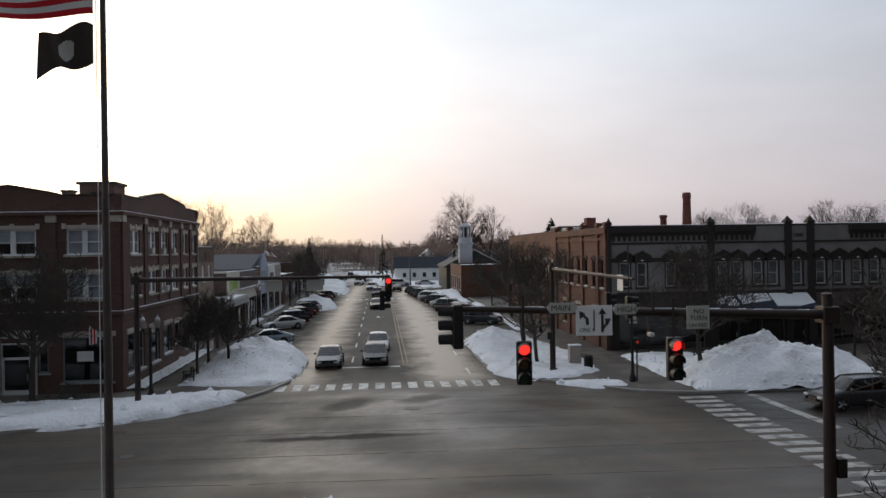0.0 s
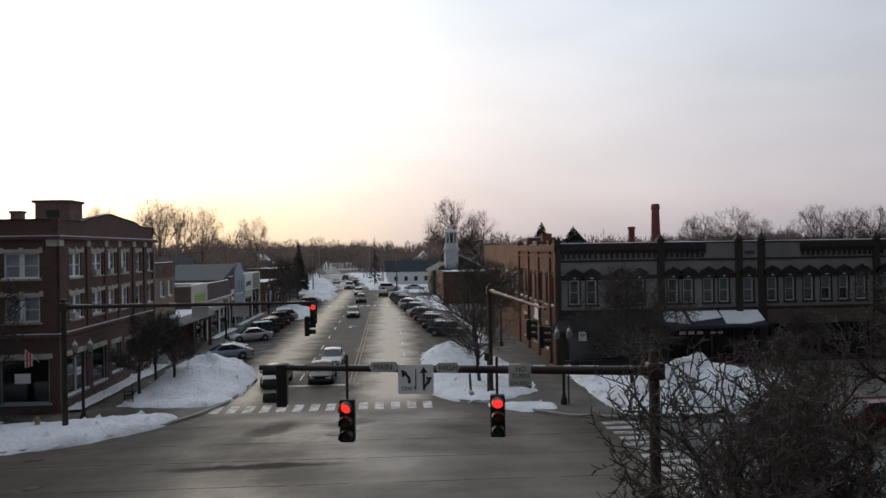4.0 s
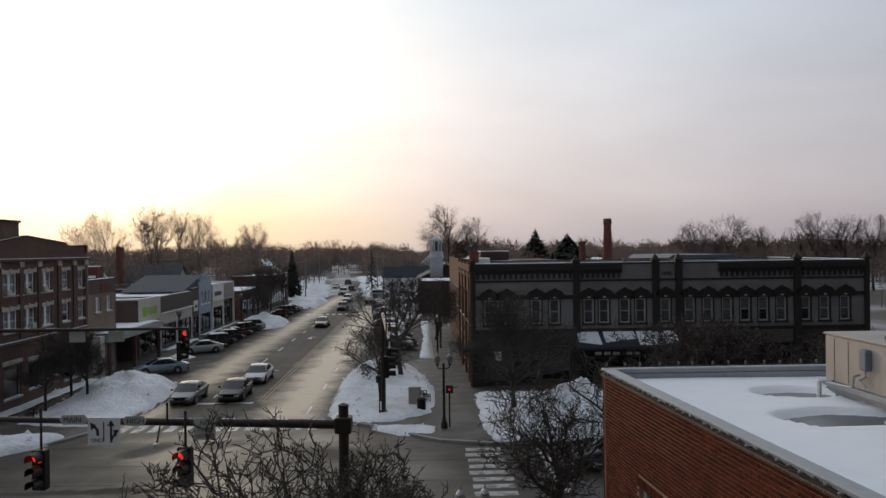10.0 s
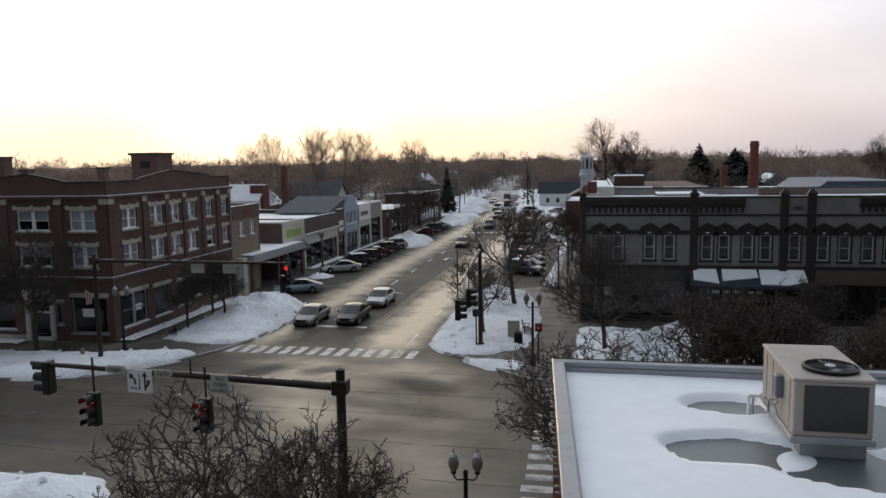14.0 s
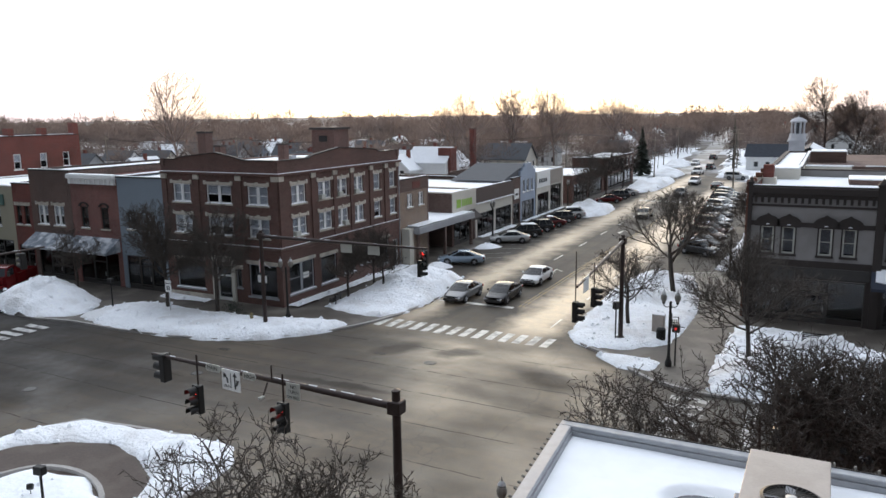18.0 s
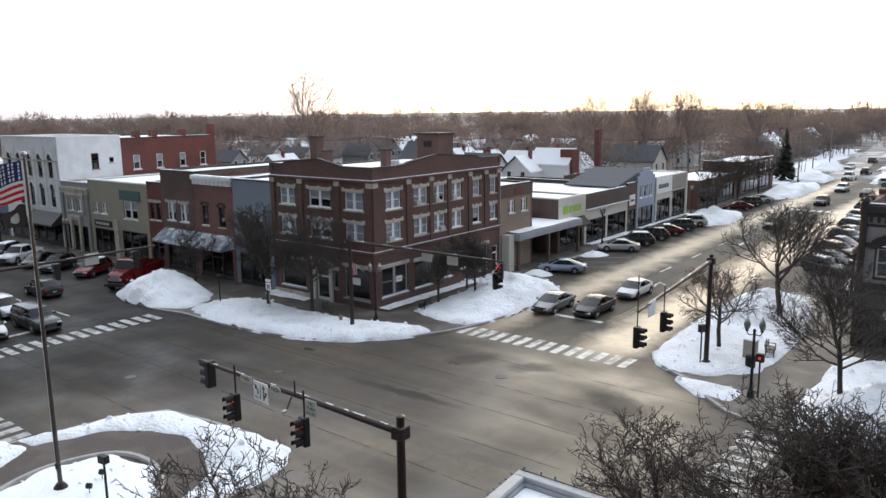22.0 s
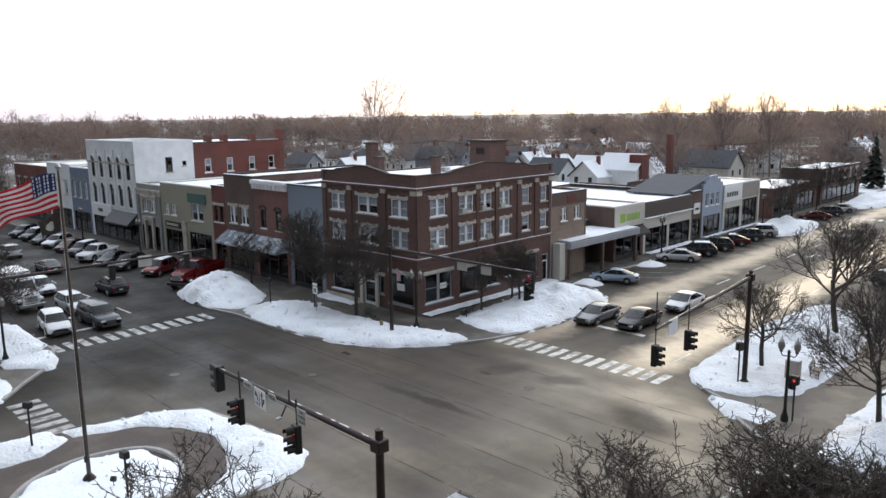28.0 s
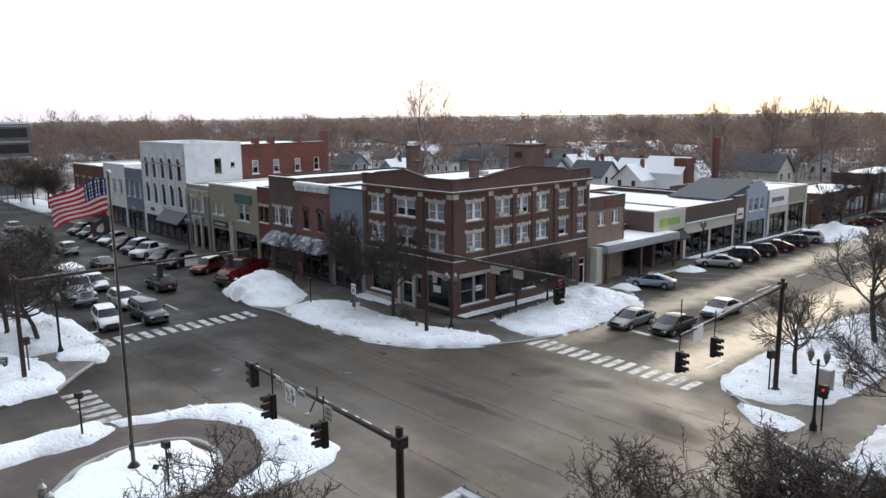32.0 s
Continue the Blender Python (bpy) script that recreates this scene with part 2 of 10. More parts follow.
PLAZA = mat("brown_plaza_paving", (0.074, 0.051, 0.04), 0.7, var=0.35, scale=0.5, fine=9, stain=(0.125, 0.1, 0.08), stain_scale=0.5, stain_amt=0.6)
KERB = mat("kerb_stone", (0.36, 0.34, 0.32), 0.75, var=0.3, scale=1.0, fine=15)
EARTH = mat("winter_ground", (0.13, 0.11, 0.09), 0.95, var=0.4, scale=0.05, fine=0.8, stain=(0.72, 0.74, 0.77), stain_scale=0.025, stain_amt=0.75)
PAINT_W = mat("road_paint_white", (0.68, 0.66, 0.61), 0.6, var=0.3, scale=2, fine=18, stain=(0.2, 0.18, 0.155), stain_scale=1.3, stain_amt=0.75)
PAINT_OLD = mat("road_paint_worn_grey", (0.46, 0.44, 0.41), 0.6, var=0.3, scale=2, fine=18, stain=(0.13, 0.12, 0.11), stain_scale=1.4, stain_amt=0.85)
PAINT_Y = mat("road_paint_yellow", (0.27, 0.18, 0.06), 0.6, var=0.2, scale=2, fine=18, stain=(0.14, 0.13, 0.12), stain_scale=1.2, stain_amt=0.85)
BRICK_A = brick_mat("dark_red_brick", (0.113, 0.055, 0.045), (0.17, 0.12, 0.1), var=0.45)
BRICK_B = brick_mat("orange_brick", (0.15, 0.055, 0.033), (0.17, 0.11, 0.085), var=0.4)
BRICK_R = brick_mat("red_brick", (0.17, 0.045, 0.034), (0.17, 0.1, 0.085), var=0.45)
BRICK_BR = brick_mat("brown_brick", (0.115, 0.066, 0.053), (0.2, 0.16, 0.14))
BRICK_PINK = brick_mat("faded_pink_red_brick", (0.21, 0.085, 0.073), (0.24, 0.16, 0.14), var=0.35)
BRICK_TAN = brick_mat("tan_brick", (0.27, 0.185, 0.125))
BRICK_W = mat("white_painted_brick", (0.78, 0.79, 0.79), 0.8, var=0.1, scale=0.8, fine=14, stain=(0.5, 0.48, 0.46), stain_scale=0.7, stain_amt=0.2)
BRICK_D = mat("brick_face", (0.105, 0.026, 0.014), 0.95, var=0.6, scale=2.0, fine=30, obrand=1.4, spec=0.08)
BRICK_DI = mat("brick_face_far", (0.105, 0.026, 0.014), 0.95, var=0.6, scale=2.0, fine=30, obrand=1.4, island=True, spec=0.08)
MORTAR = mat("mortar", (0.33, 0.22, 0.165), 0.95, var=0.3, scale=1.5, spec=0.1)
STONE = mat("pale_stone", (0.52, 0.47, 0.4), 0.85, var=0.2, scale=1.2, fine=12, stain=(0.22, 0.2, 0.18), stain_scale=0.9, stain_amt=0.5)
TRIM_W = mat("white_paint", (0.82, 0.82, 0.81), 0.5, var=0.08, scale=2)
TRIM_DK = mat("dark_paint", (0.035, 0.032, 0.03), 0.5, var=0.3, scale=2)
TRIM_BR = mat("dark_brown_trim", (0.035, 0.027, 0.024), 0.75, var=0.3, scale=1)
GREY_STUCCO = mat("grey_painted_wall", (0.265, 0.25, 0.245), 0.85, var=0.14, scale=0.6, fine=18, stain=(0.16, 0.15, 0.14), stain_scale=0.4, stain_amt=0.4)
YELLOW_WALL = mat("cream_yellow_wall", (0.35, 0.325, 0.245), 0.85, var=0.12, scale=0.5, stain=(0.3, 0.27, 0.2), stain_scale=0.5, stain_amt=0.4)
BLUE_GREY = mat("blue_grey_siding", (0.2, 0.24, 0.28), 0.7, var=0.1, scale=0.6)
PALE_BLUE = mat("pale_blue_siding", (0.36, 0.42, 0.52), 0.7, var=0.1, scale=0.6)
CREAM = mat("cream_panel", (0.6, 0.57, 0.5), 0.7, var=0.1, scale=0.6)
GREEN = mat("green_paint", (0.06, 0.13, 0.11), 0.6, var=0.2)
LIME = mat("lime_green_sign", (0.3, 0.5, 0.08), 0.5, var=0.05)
SHINGLE = mat("grey_shingle", (0.09, 0.095, 0.105), 0.85, var=0.2, scale=1.0, fine=6)
MEMBRANE = mat("wet_grey_roofing", (0.12, 0.13, 0.14), 0.35, var=0.2, scale=0.6)
PARAPET = mat("grey_metal_coping", (0.33, 0.34, 0.36), 0.5, var=0.15, scale=0.8, fine=6)
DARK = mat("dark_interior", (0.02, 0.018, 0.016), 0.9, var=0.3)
BLACK_METAL = mat("black_metal", (0.016, 0.015, 0.014), 0.5, metal=0.0, var=0.3, scale=3, spec=0.35)
BROWN_METAL = mat("weathered_brown_metal", (0.045, 0.03, 0.026), 0.5, metal=0.3, var=0.4, scale=2)
STEEL = mat("galvanised_steel", (0.4, 0.4, 0.4), 0.4, metal=0.8, var=0.2, scale=3)
AC_TAN = mat("beige_enamel", (0.4, 0.35, 0.31), 0.55, var=0.1, scale=1.2, stain=(0.26, 0.22, 0.18), stain_scale=1.5, stain_amt=0.3)
SIGN_W = mat("sign_white", (0.9, 0.9, 0.88), 0.4, var=0.05)
SIGN_G = mat("sign_grey", (0.52, 0.52, 0.47), 0.5, var=0.1)
BARK = mat("bark", (0.055, 0.045, 0.038), 0.95, var=0.35, scale=3, fine=30, bump=0.5)
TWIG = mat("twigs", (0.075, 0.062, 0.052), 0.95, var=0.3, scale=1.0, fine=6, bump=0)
# paler than TWIG: haze over far trees is put into the colour
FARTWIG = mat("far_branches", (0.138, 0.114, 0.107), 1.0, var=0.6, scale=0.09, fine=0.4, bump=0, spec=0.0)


def let_through(m, share):
    """Adds translucency, so far branches brighten against the sun as haze would make them."""
    n, l = m.node_tree.nodes, m.node_tree.links
    b = n["Principled BSDF"]
    tl, mx = n.new("ShaderNodeBsdfTranslucent"), n.new("ShaderNodeMixShader")
    l.new(b.inputs["Base Color"].links[0].from_socket, tl.inputs["Color"])
    mx.inputs[0].default_value = share
    l.new(b.outputs[0], mx.inputs[1]), l.new(tl.outputs[0], mx.inputs[2])
    l.new(mx.outputs[0], n["Material Output"].inputs["Surface"])


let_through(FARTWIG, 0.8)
FIR = mat("fir_needles", (0.045, 0.054, 0.04), 0.95, var=0.4, scale=1.0, fine=6, bump=0)
GLASS = glass_mat("window_glass", 0.8)
OLD_GLASS = glass_mat("dusty_window_glass", 0.58, 0.08)
SHOPGLASS = glass_mat("shop_glass", 0.5)
CARGLASS = glass_mat("car_glass", 0.12)
BLIND = mat("white_blind", (0.8, 0.81, 0.83), 0.8, var=0.1, scale=1.0)
RUBBER = mat("tyre_rubber", (0.02, 0.02, 0.02), 0.85, var=0.2)
RIM = mat("alloy", (0.4, 0.4, 0.42), 0.3, metal=0.9, var=0.1)
RED_ON = glow_mat("red_signal_lit", (1.0, 0.04, 0.03), 2.2)
RED_DIM = glow_mat("red_symbol_lit_faintly", (0.9, 0.05, 0.04), 0.7)
RED_OFF = mat("red_lens_unlit", (0.12, 0.012, 0.01), 0.3, var=0.1)
AMBER_OFF = mat("amber_lens_unlit", (0.12, 0.06, 0.01), 0.3, var=0.1)
GREEN_OFF = mat("green_lens_unlit", (0.01, 0.05, 0.035), 0.3, var=0.1)
HEADLAMP = mat("headlamp_glass", (0.6, 0.6, 0.6), 0.15, var=0.05)
TAIL = mat("tail_light_red", (0.3, 0.012, 0.012), 0.25, var=0.05)
LAMP_GLASS = mat("frosted_lamp_glass", (0.22, 0.205, 0.18), 0.2, var=0.1)
FLAG_R = mat("flag_red", (0.62, 0.012, 0.025), 0.8, var=0.1)
FLAG_W = mat("flag_white", (0.8, 0.78, 0.76), 0.8, var=0.08)
FLAG_DK = mat("brown_black_cloth", (0.05, 0.038, 0.03), 0.9, var=0.25)
FLAG_B = mat("flag_blue", (0.02, 0.03, 0.13), 0.8, var=0.1)


def road_mat():
    """Worn asphalt: dark damp base, dried salt in broad drifts, patches, wet streaks."""
    m = mat("salted_asphalt", (0.051, 0.042, 0.032), 0.5, var=0.45, scale=0.25, fine=22, bump=0.12, stain=(0.115, 0.097, 0.075), stain_scale=0.09, stain_amt=0.6)
    n, l = m.node_tree.nodes, m.node_tree.links
    b = n["Principled BSDF"]
    co = n.new("ShaderNodeTexCoord")
    # damp, shiny spots
    t, r = n.new("ShaderNodeTexNoise"), n.new("ShaderNodeMapRange")
    t.inputs["Scale"].default_value, t.inputs["Detail"].default_value = 0.16, 5
    l.new(co.outputs["Object"], t.inputs["Vector"]), l.new(t.outputs["Fac"], r.inputs["Value"])
    r.inputs["From Min"].default_value, r.inputs["From Max"].default_value = 0.4, 0.62
    r.inputs["To Min"].default_value, r.inputs["To Max"].default_value = 0.62, 0.36
    l.new(r.outputs["Result"], b.inputs["Roughness"])
    # streaks left by tyres: across the crossing they run along x, up the wide street along y
    old = b.inputs["Base Color"].links[0].from_socket
    sep, far, mix2 = n.new("ShaderNodeSeparateXYZ"), n.new("ShaderNodeMapRange"), n.new("ShaderNodeMix")
    l.new(co.outputs["Object"], sep.inputs["Vector"])
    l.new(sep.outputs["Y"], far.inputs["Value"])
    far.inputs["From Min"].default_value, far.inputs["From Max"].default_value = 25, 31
    fs = []
    for sc in ((0.05, 0.75, 1), (0.95, 0.035, 1)):
        mp, tn = n.new("ShaderNodeMapping"), n.new("ShaderNodeTexNoise")
        mp.inputs["Scale"].default_value = sc
        tn.inputs["Scale"].default_value, tn.inputs["Detail"].default_value = 1.0, 6
        l.new(co.outputs["Object"], mp.inputs["Vector"]), l.new(mp.outputs["Vector"], tn.inputs["Vector"])
        fs.append(tn.outputs["Fac"])
    l.new(far.outputs["Result"], mix2.inputs["Factor"]), l.new(fs[0], mix2.inputs["A"]), l.new(fs[1], mix2.inputs["B"])
    sr, sm = n.new("ShaderNodeMapRange"), n.new("ShaderNodeMix")
    sr.inputs["From Min"].default_value, sr.inputs["From Max"].default_value = 0.36, 0.62
    sr.inputs["To Min"].default_value, sr.inputs["To Max"].default_value = 0.78, 1.22
    l.new(mix2.outputs["Result"], sr.inputs["Value"])
    sm.data_type, sm.blend_type = "RGBA", "MULTIPLY"
    sm.inputs["Factor"].default_value = 1
    l.new(old, sm.inputs["A"]), l.new(sr.outputs["Result"], sm.inputs["B"]), l.new(sm.outputs["Result"], b.inputs["Base Color"])
    # base colour darkens past the signal mast, to a third by x = 8
    ex, exm = n.new("ShaderNodeMapRange"), n.new("ShaderNodeMix")
    ex.inputs["From Min"].default_value, ex.inputs["From Max"].default_value = 0, 8
    ex.inputs["To Min"].default_value, ex.inputs["To Max"].default_value = 1.0, 0.34
    l.new(sep.outputs["X"], ex.inputs["Value"])
    exm.data_type, exm.blend_type = "RGBA", "MULTIPLY"
    exm.inputs["Factor"].default_value = 1
    l.new(b.inputs["Base Color"].links[0].from_socket, exm.inputs["A"]), l.new(ex.outputs["Result"], exm.inputs["B"])
    l.new(exm.outputs["Result"], b.inputs["Base Color"])
    # base colour rises eastward from the shopping street: sky sheen put into the colour
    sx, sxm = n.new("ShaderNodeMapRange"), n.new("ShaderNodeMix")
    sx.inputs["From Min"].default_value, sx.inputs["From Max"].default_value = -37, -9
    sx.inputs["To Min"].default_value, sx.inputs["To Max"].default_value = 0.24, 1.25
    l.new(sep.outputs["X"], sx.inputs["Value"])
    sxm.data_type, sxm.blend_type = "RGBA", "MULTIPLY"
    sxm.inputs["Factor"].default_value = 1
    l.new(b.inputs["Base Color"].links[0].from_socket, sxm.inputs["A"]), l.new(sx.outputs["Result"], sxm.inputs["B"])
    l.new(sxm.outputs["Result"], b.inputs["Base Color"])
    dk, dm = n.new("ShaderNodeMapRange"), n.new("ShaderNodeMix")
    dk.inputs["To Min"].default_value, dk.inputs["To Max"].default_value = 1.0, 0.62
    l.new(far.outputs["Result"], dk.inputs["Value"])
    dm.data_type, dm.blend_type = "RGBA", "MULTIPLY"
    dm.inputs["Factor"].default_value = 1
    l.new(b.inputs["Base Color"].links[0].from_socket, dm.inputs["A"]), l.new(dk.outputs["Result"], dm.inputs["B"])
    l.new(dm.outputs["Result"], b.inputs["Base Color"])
    dr = n.new("ShaderNodeMix")
    dr.inputs["B"].default_value = 0.74
    l.new(far.outputs["Result"], dr.inputs["Factor"]), l.new(r.outputs["Result"], dr.inputs["A"])
    # pale salt dried in two broad bands up the wide street, ragged at their edges
    wb, wx = n.new("ShaderNodeTexNoise"), n.new("ShaderNodeMath")
    wb.inputs["Scale"].default_value, wb.inputs["Detail"].default_value = 0.35, 8
    wb.inputs["Roughness"].default_value = 0.65
    l.new(co.outputs["Object"], wb.inputs["Vector"])
    wx.operation = "MULTIPLY_ADD"
    wx.inputs[1].default_value = 4.4
    l.new(wb.outputs["Fac"], wx.inputs[0]), l.new(sep.outputs["X"], wx.inputs[2])
    masks = []
    for c, half in ((-14.6, 1.5), (-4.7, 2.0)):
        d, e, f = n.new("ShaderNodeMath"), n.new("ShaderNodeMath"), n.new("ShaderNodeMapRange")
        d.operation, d.inputs[1].default_value = "SUBTRACT", c
        e.operation = "ABSOLUTE"
        f.inputs["From Min"].default_value, f.inputs["From Max"].default_value = half + 1.2, half - 1.1
        l.new(wx.outputs[0], d.inputs[0]), l.new(d.outputs[0], e.inputs[0]), l.new(e.outputs[0], f.inputs["Value"])
        masks.append(f.outputs["Result"])
    mxm, mul = n.new("ShaderNodeMath"), n.new("ShaderNodeMath")
    mxm.operation, mul.operation = "MAXIMUM", "MULTIPLY"
    l.new(masks[0], mxm.inputs[0]), l.new(masks[1], mxm.inputs[1])
    l.new(mxm.outputs[0], mul.inputs[0]), l.new(far.outputs["Result"], mul.inputs[1])
    fade, m3 = n.new("ShaderNodeMath"), n.new("ShaderNodeMix")
    fade.operation, fade.inputs[1].default_value = "MULTIPLY", 0.92
    l.new(mul.outputs[0], fade.inputs[0])
    m3.data_type = "RGBA"
    m3.inputs["B"].default_value = (0.31, 0.262, 0.205, 1)
    l.new(fade.outputs[0], m3.inputs["Factor"])
    l.new(b.inputs["Base Color"].links[0].from_socket, m3.inputs["A"])
    l.new(m3.outputs["Result"], b.inputs["Base Color"])
    rm = n.new("ShaderNodeMix")
    rm.inputs["B"].default_value = 0.33
    l.new(fade.outputs[0], rm.inputs["Factor"]), l.new(dr.outputs["Result"], rm.inputs["A"])
    l.new(rm.outputs["Result"], b.inputs["Roughness"])
    # fine cracks
    v, vr, mx = n.new("ShaderNodeTexVoronoi"), n.new("ShaderNodeMapRange"), n.new("ShaderNodeMix")
    v.feature = "DISTANCE_TO_EDGE"
    v.inputs["Scale"].default_value = 0.13
    wob, va = n.new("ShaderNodeTexNoise"), n.new("ShaderNodeVectorMath")
    wob.inputs["Scale"].default_value, wob.inputs["Detail"].default_value = 0.5, 5
    va.operation = "MULTIPLY_ADD"
    va.inputs[1].default_value = (3, 3, 0)
    l.new(co.outputs["Object"], wob.inputs["Vector"])
    l.new(wob.outputs["Color"], va.inputs[0]), l.new(co.outputs["Object"], va.inputs[2])
    l.new(va.outputs["Vector"], v.inputs["Vector"]), l.new(v.outputs["Distance"], vr.inputs["Value"])
    vr.inputs["From Min"].default_value, vr.inputs["From Max"].default_value = 0.004, 0.009
    vr.inputs["To Min"].default_value, vr.inputs["To Max"].default_value = 0.8, 1.0
    old = b.inputs["Base Color"].links[0].from_socket
    mx.data_type, mx.blend_type = "RGBA", "MULTIPLY"
    mx.inputs["Factor"].default_value = 1
    l.new(old, mx.inputs["A"]), l.new(vr.outputs["Result"], mx.inputs["B"]), l.new(mx.outputs["Result"], b.inputs["Base Color"])
    # damp mended places and oil stains with ragged edges: (x, y, half length, half width, turn, share)
    rag, rv = n.new("ShaderNodeTexNoise"), n.new("ShaderNodeVectorMath")
    rag.inputs["Scale"].default_value, rag.inputs["Detail"].default_value, rag.inputs["Roughness"].default_value = 0.7, 8, 0.62
    rv.operation = "MULTIPLY_ADD"
    rv.inputs[1].default_value = (1.3, 1.3, 0)
    l.new(co.outputs["Object"], rag.inputs["Vector"]), l.new(rag.outputs["Color"], rv.inputs[0]), l.new(co.outputs["Object"], rv.inputs[2])
    total = None
    for sx_, sy_, ra, rb, turn, share in ((-2.2, 21.0, 2.3, 1.3, -25, 0.5), (-29.8, 4.6, 3.2, 1.7, 8, 0.38), (-13.4, 22.6, 2.0, 1.0, 60, 0.45), (-13.6, 15.2, 4.2, 0.4, 1, 0.6), (-9.4, 23.4, 1.5, 0.9, 30, 0.45),
                                          (-2.9, 17.0, 5.0, 0.9, -12, 0.25), (-8.0, 6.2, 3.4, 1.6, 10, 0.25), (-24.0, 12.0, 8.0, 0.7, 4, 0.2), (-16.5, 9.6, 5.0, 0.6, -4, 0.2)):
        mp, ln_, mk = n.new("ShaderNodeMapping"), n.new("ShaderNodeVectorMath"), n.new("ShaderNodeMapRange")
        mp.vector_type = "TEXTURE"
        mp.inputs["Location"].default_value = (sx_ + 0.65, sy_ + 0.65, 0)
        mp.inputs["Rotation"].default_value = (0, 0, radians(turn))
        mp.inputs["Scale"].default_value = (ra, rb, 1)
        ln_.operation = "LENGTH"
        mk.inputs["From Min"].default_value, mk.inputs["From Max"].default_value, mk.inputs["To Max"].default_value = 1.25, 0.55, share
        l.new(rv.outputs["Vector"], mp.inputs["Vector"]), l.new(mp.outputs["Vector"], ln_.inputs[0]), l.new(ln_.outputs["Value"], mk.inputs["Value"])
        if total is None:
            total = mk.outputs["Result"]
        else:
            mm_ = n.new("ShaderNodeMath")
            mm_.operation = "MAXIMUM"
            l.new(total, mm_.inputs[0]), l.new(mk.outputs["Result"], mm_.inputs[1])
            total = mm_.outputs[0]
    # crumbs of grit and small blotches
    gr, gm, gx = n.new("ShaderNodeTexNoise"), n.new("ShaderNodeMapRange"), n.new("ShaderNodeMix")
    gr.inputs["Scale"].default_value, gr.inputs["Detail"].default_value, gr.inputs["Roughness"].default_value = 1.3, 10, 0.7
    gm.inputs["From Min"].default_value, gm.inputs["From Max"].default_value = 0.34, 0.66
    gm.inputs["To Min"].default_value, gm.inputs["To Max"].default_value = 0.72, 1.24
    l.new(co.outputs["Object"], gr.inputs["Vector"]), l.new(gr.outputs["Fac"], gm.inputs["Value"])
    gx.data_type, gx.blend_type = "RGBA", "MULTIPLY"
    gx.inputs["Factor"].default_value = 1
    l.new(b.inputs["Base Color"].links[0].from_socket, gx.inputs["A"]), l.new(gm.outputs["Result"], gx.inputs["B"])
    dp = n.new("ShaderNodeMix")
    dp.data_type = "RGBA"
    dp.inputs["B"].default_value = (0.022, 0.02, 0.018, 1)
    l.new(total, dp.inputs["Factor"]), l.new(gx.outputs["Result"], dp.inputs["A"])
    # paving seams that run the length of the crossing, dark with old sealant, broken here and there
    for y_, lean_ in ((3.6, 0.02), (8.3, 0.03), (12.1, 0.015), (15.9, 0.02), (19.4, 0.0), (23.6, -0.01)):
        ya, yb, yc, yd, ye = [n.new("ShaderNodeMath") for _ in range(5)]
        ya.operation, ya.inputs[1].default_value = "MULTIPLY_ADD", lean_
        l.new(sep.outputs["X"], ya.inputs[0]), l.new(sep.outputs["Y"], ya.inputs[2])
        yb.operation, yb.inputs[1].default_value = "MULTIPLY_ADD", 0.28
        l.new(wob.outputs["Fac"], yb.inputs[0]), l.new(ya.outputs[0], yb.inputs[2])
        yc.operation, yc.inputs[1].default_value = "SUBTRACT", y_ + 0.14
        yd.operation = "ABSOLUTE"
        l.new(yb.outputs[0], yc.inputs[0]), l.new(yc.outputs[0], yd.inputs[0])
        ym = n.new("ShaderNodeMapRange")
        ym.inputs["From Min"].default_value, ym.inputs["From Max"].default_value, ym.inputs["To Max"].default_value = 0.05, 0.025, 0.75
        l.new(yd.outputs[0], ym.inputs["Value"])
        ye.operation = "MULTIPLY"
        gate = n.new("ShaderNodeMapRange")
        gate.inputs["From Min"].default_value, gate.inputs["From Max"].default_value = 0.42, 0.5
        l.new(rag.outputs["Fac"], gate.inputs["Value"])
        l.new(ym.outputs["Result"], ye.inputs[0]), l.new(gate.outputs["Result"], ye.inputs[1])
        yx = n.new("ShaderNodeMath")
        yx.operation = "MAXIMUM"
        l.new(total, yx.inputs[0]), l.new(ye.outputs[0], yx.inputs[1])
        total = yx.outputs[0]
    dp_link = dp.inputs["Factor"].links[0]
    l.remove(dp_link)
    l.new(total, dp.inputs["Factor"])
    # the whole surface carries brown road dust
    du = n.new("ShaderNodeMix")
    du.data_type, du.blend_type = "RGBA", "MULTIPLY"
    du.inputs["Factor"].default_value = 1
    du.inputs["B"].default_value = (1.2, 1.08, 0.92, 1)
    l.new(dp.outputs["Result"], du.inputs["A"]), l.new(du.outputs["Result"], b.inputs["Base Color"])
    # mended places are dull, grit breaks up the gloss
    rg, rs = n.new("ShaderNodeMath"), n.new("ShaderNodeMath")
    rg.operation, rg.inputs[1].default_value = "MULTIPLY_ADD", 0.55
    rs.operation, rs.inputs[1].default_value = "MULTIPLY_ADD", 0.3
    l.new(total, rg.inputs[0]), l.new(b.inputs["Roughness"].links[0].from_socket, rg.inputs[2])
    gs = n.new("ShaderNodeMath")
    gs.operation, gs.inputs[1].default_value = "SUBTRACT", 1.0
    l.new(gm.outputs["Result"], gs.inputs[0]), l.new(gs.outputs[0], rs.inputs[0]), l.new(rg.outputs[0], rs.inputs[2])
    dry, add_ = n.new("ShaderNodeMapRange"), n.new("ShaderNodeMath")
    dry.inputs["From Min"].default_value, dry.inputs["From Max"].default_value = -34, -14
    dry.inputs["To Min"].default_value, dry.inputs["To Max"].default_value = 0.3, 0.0
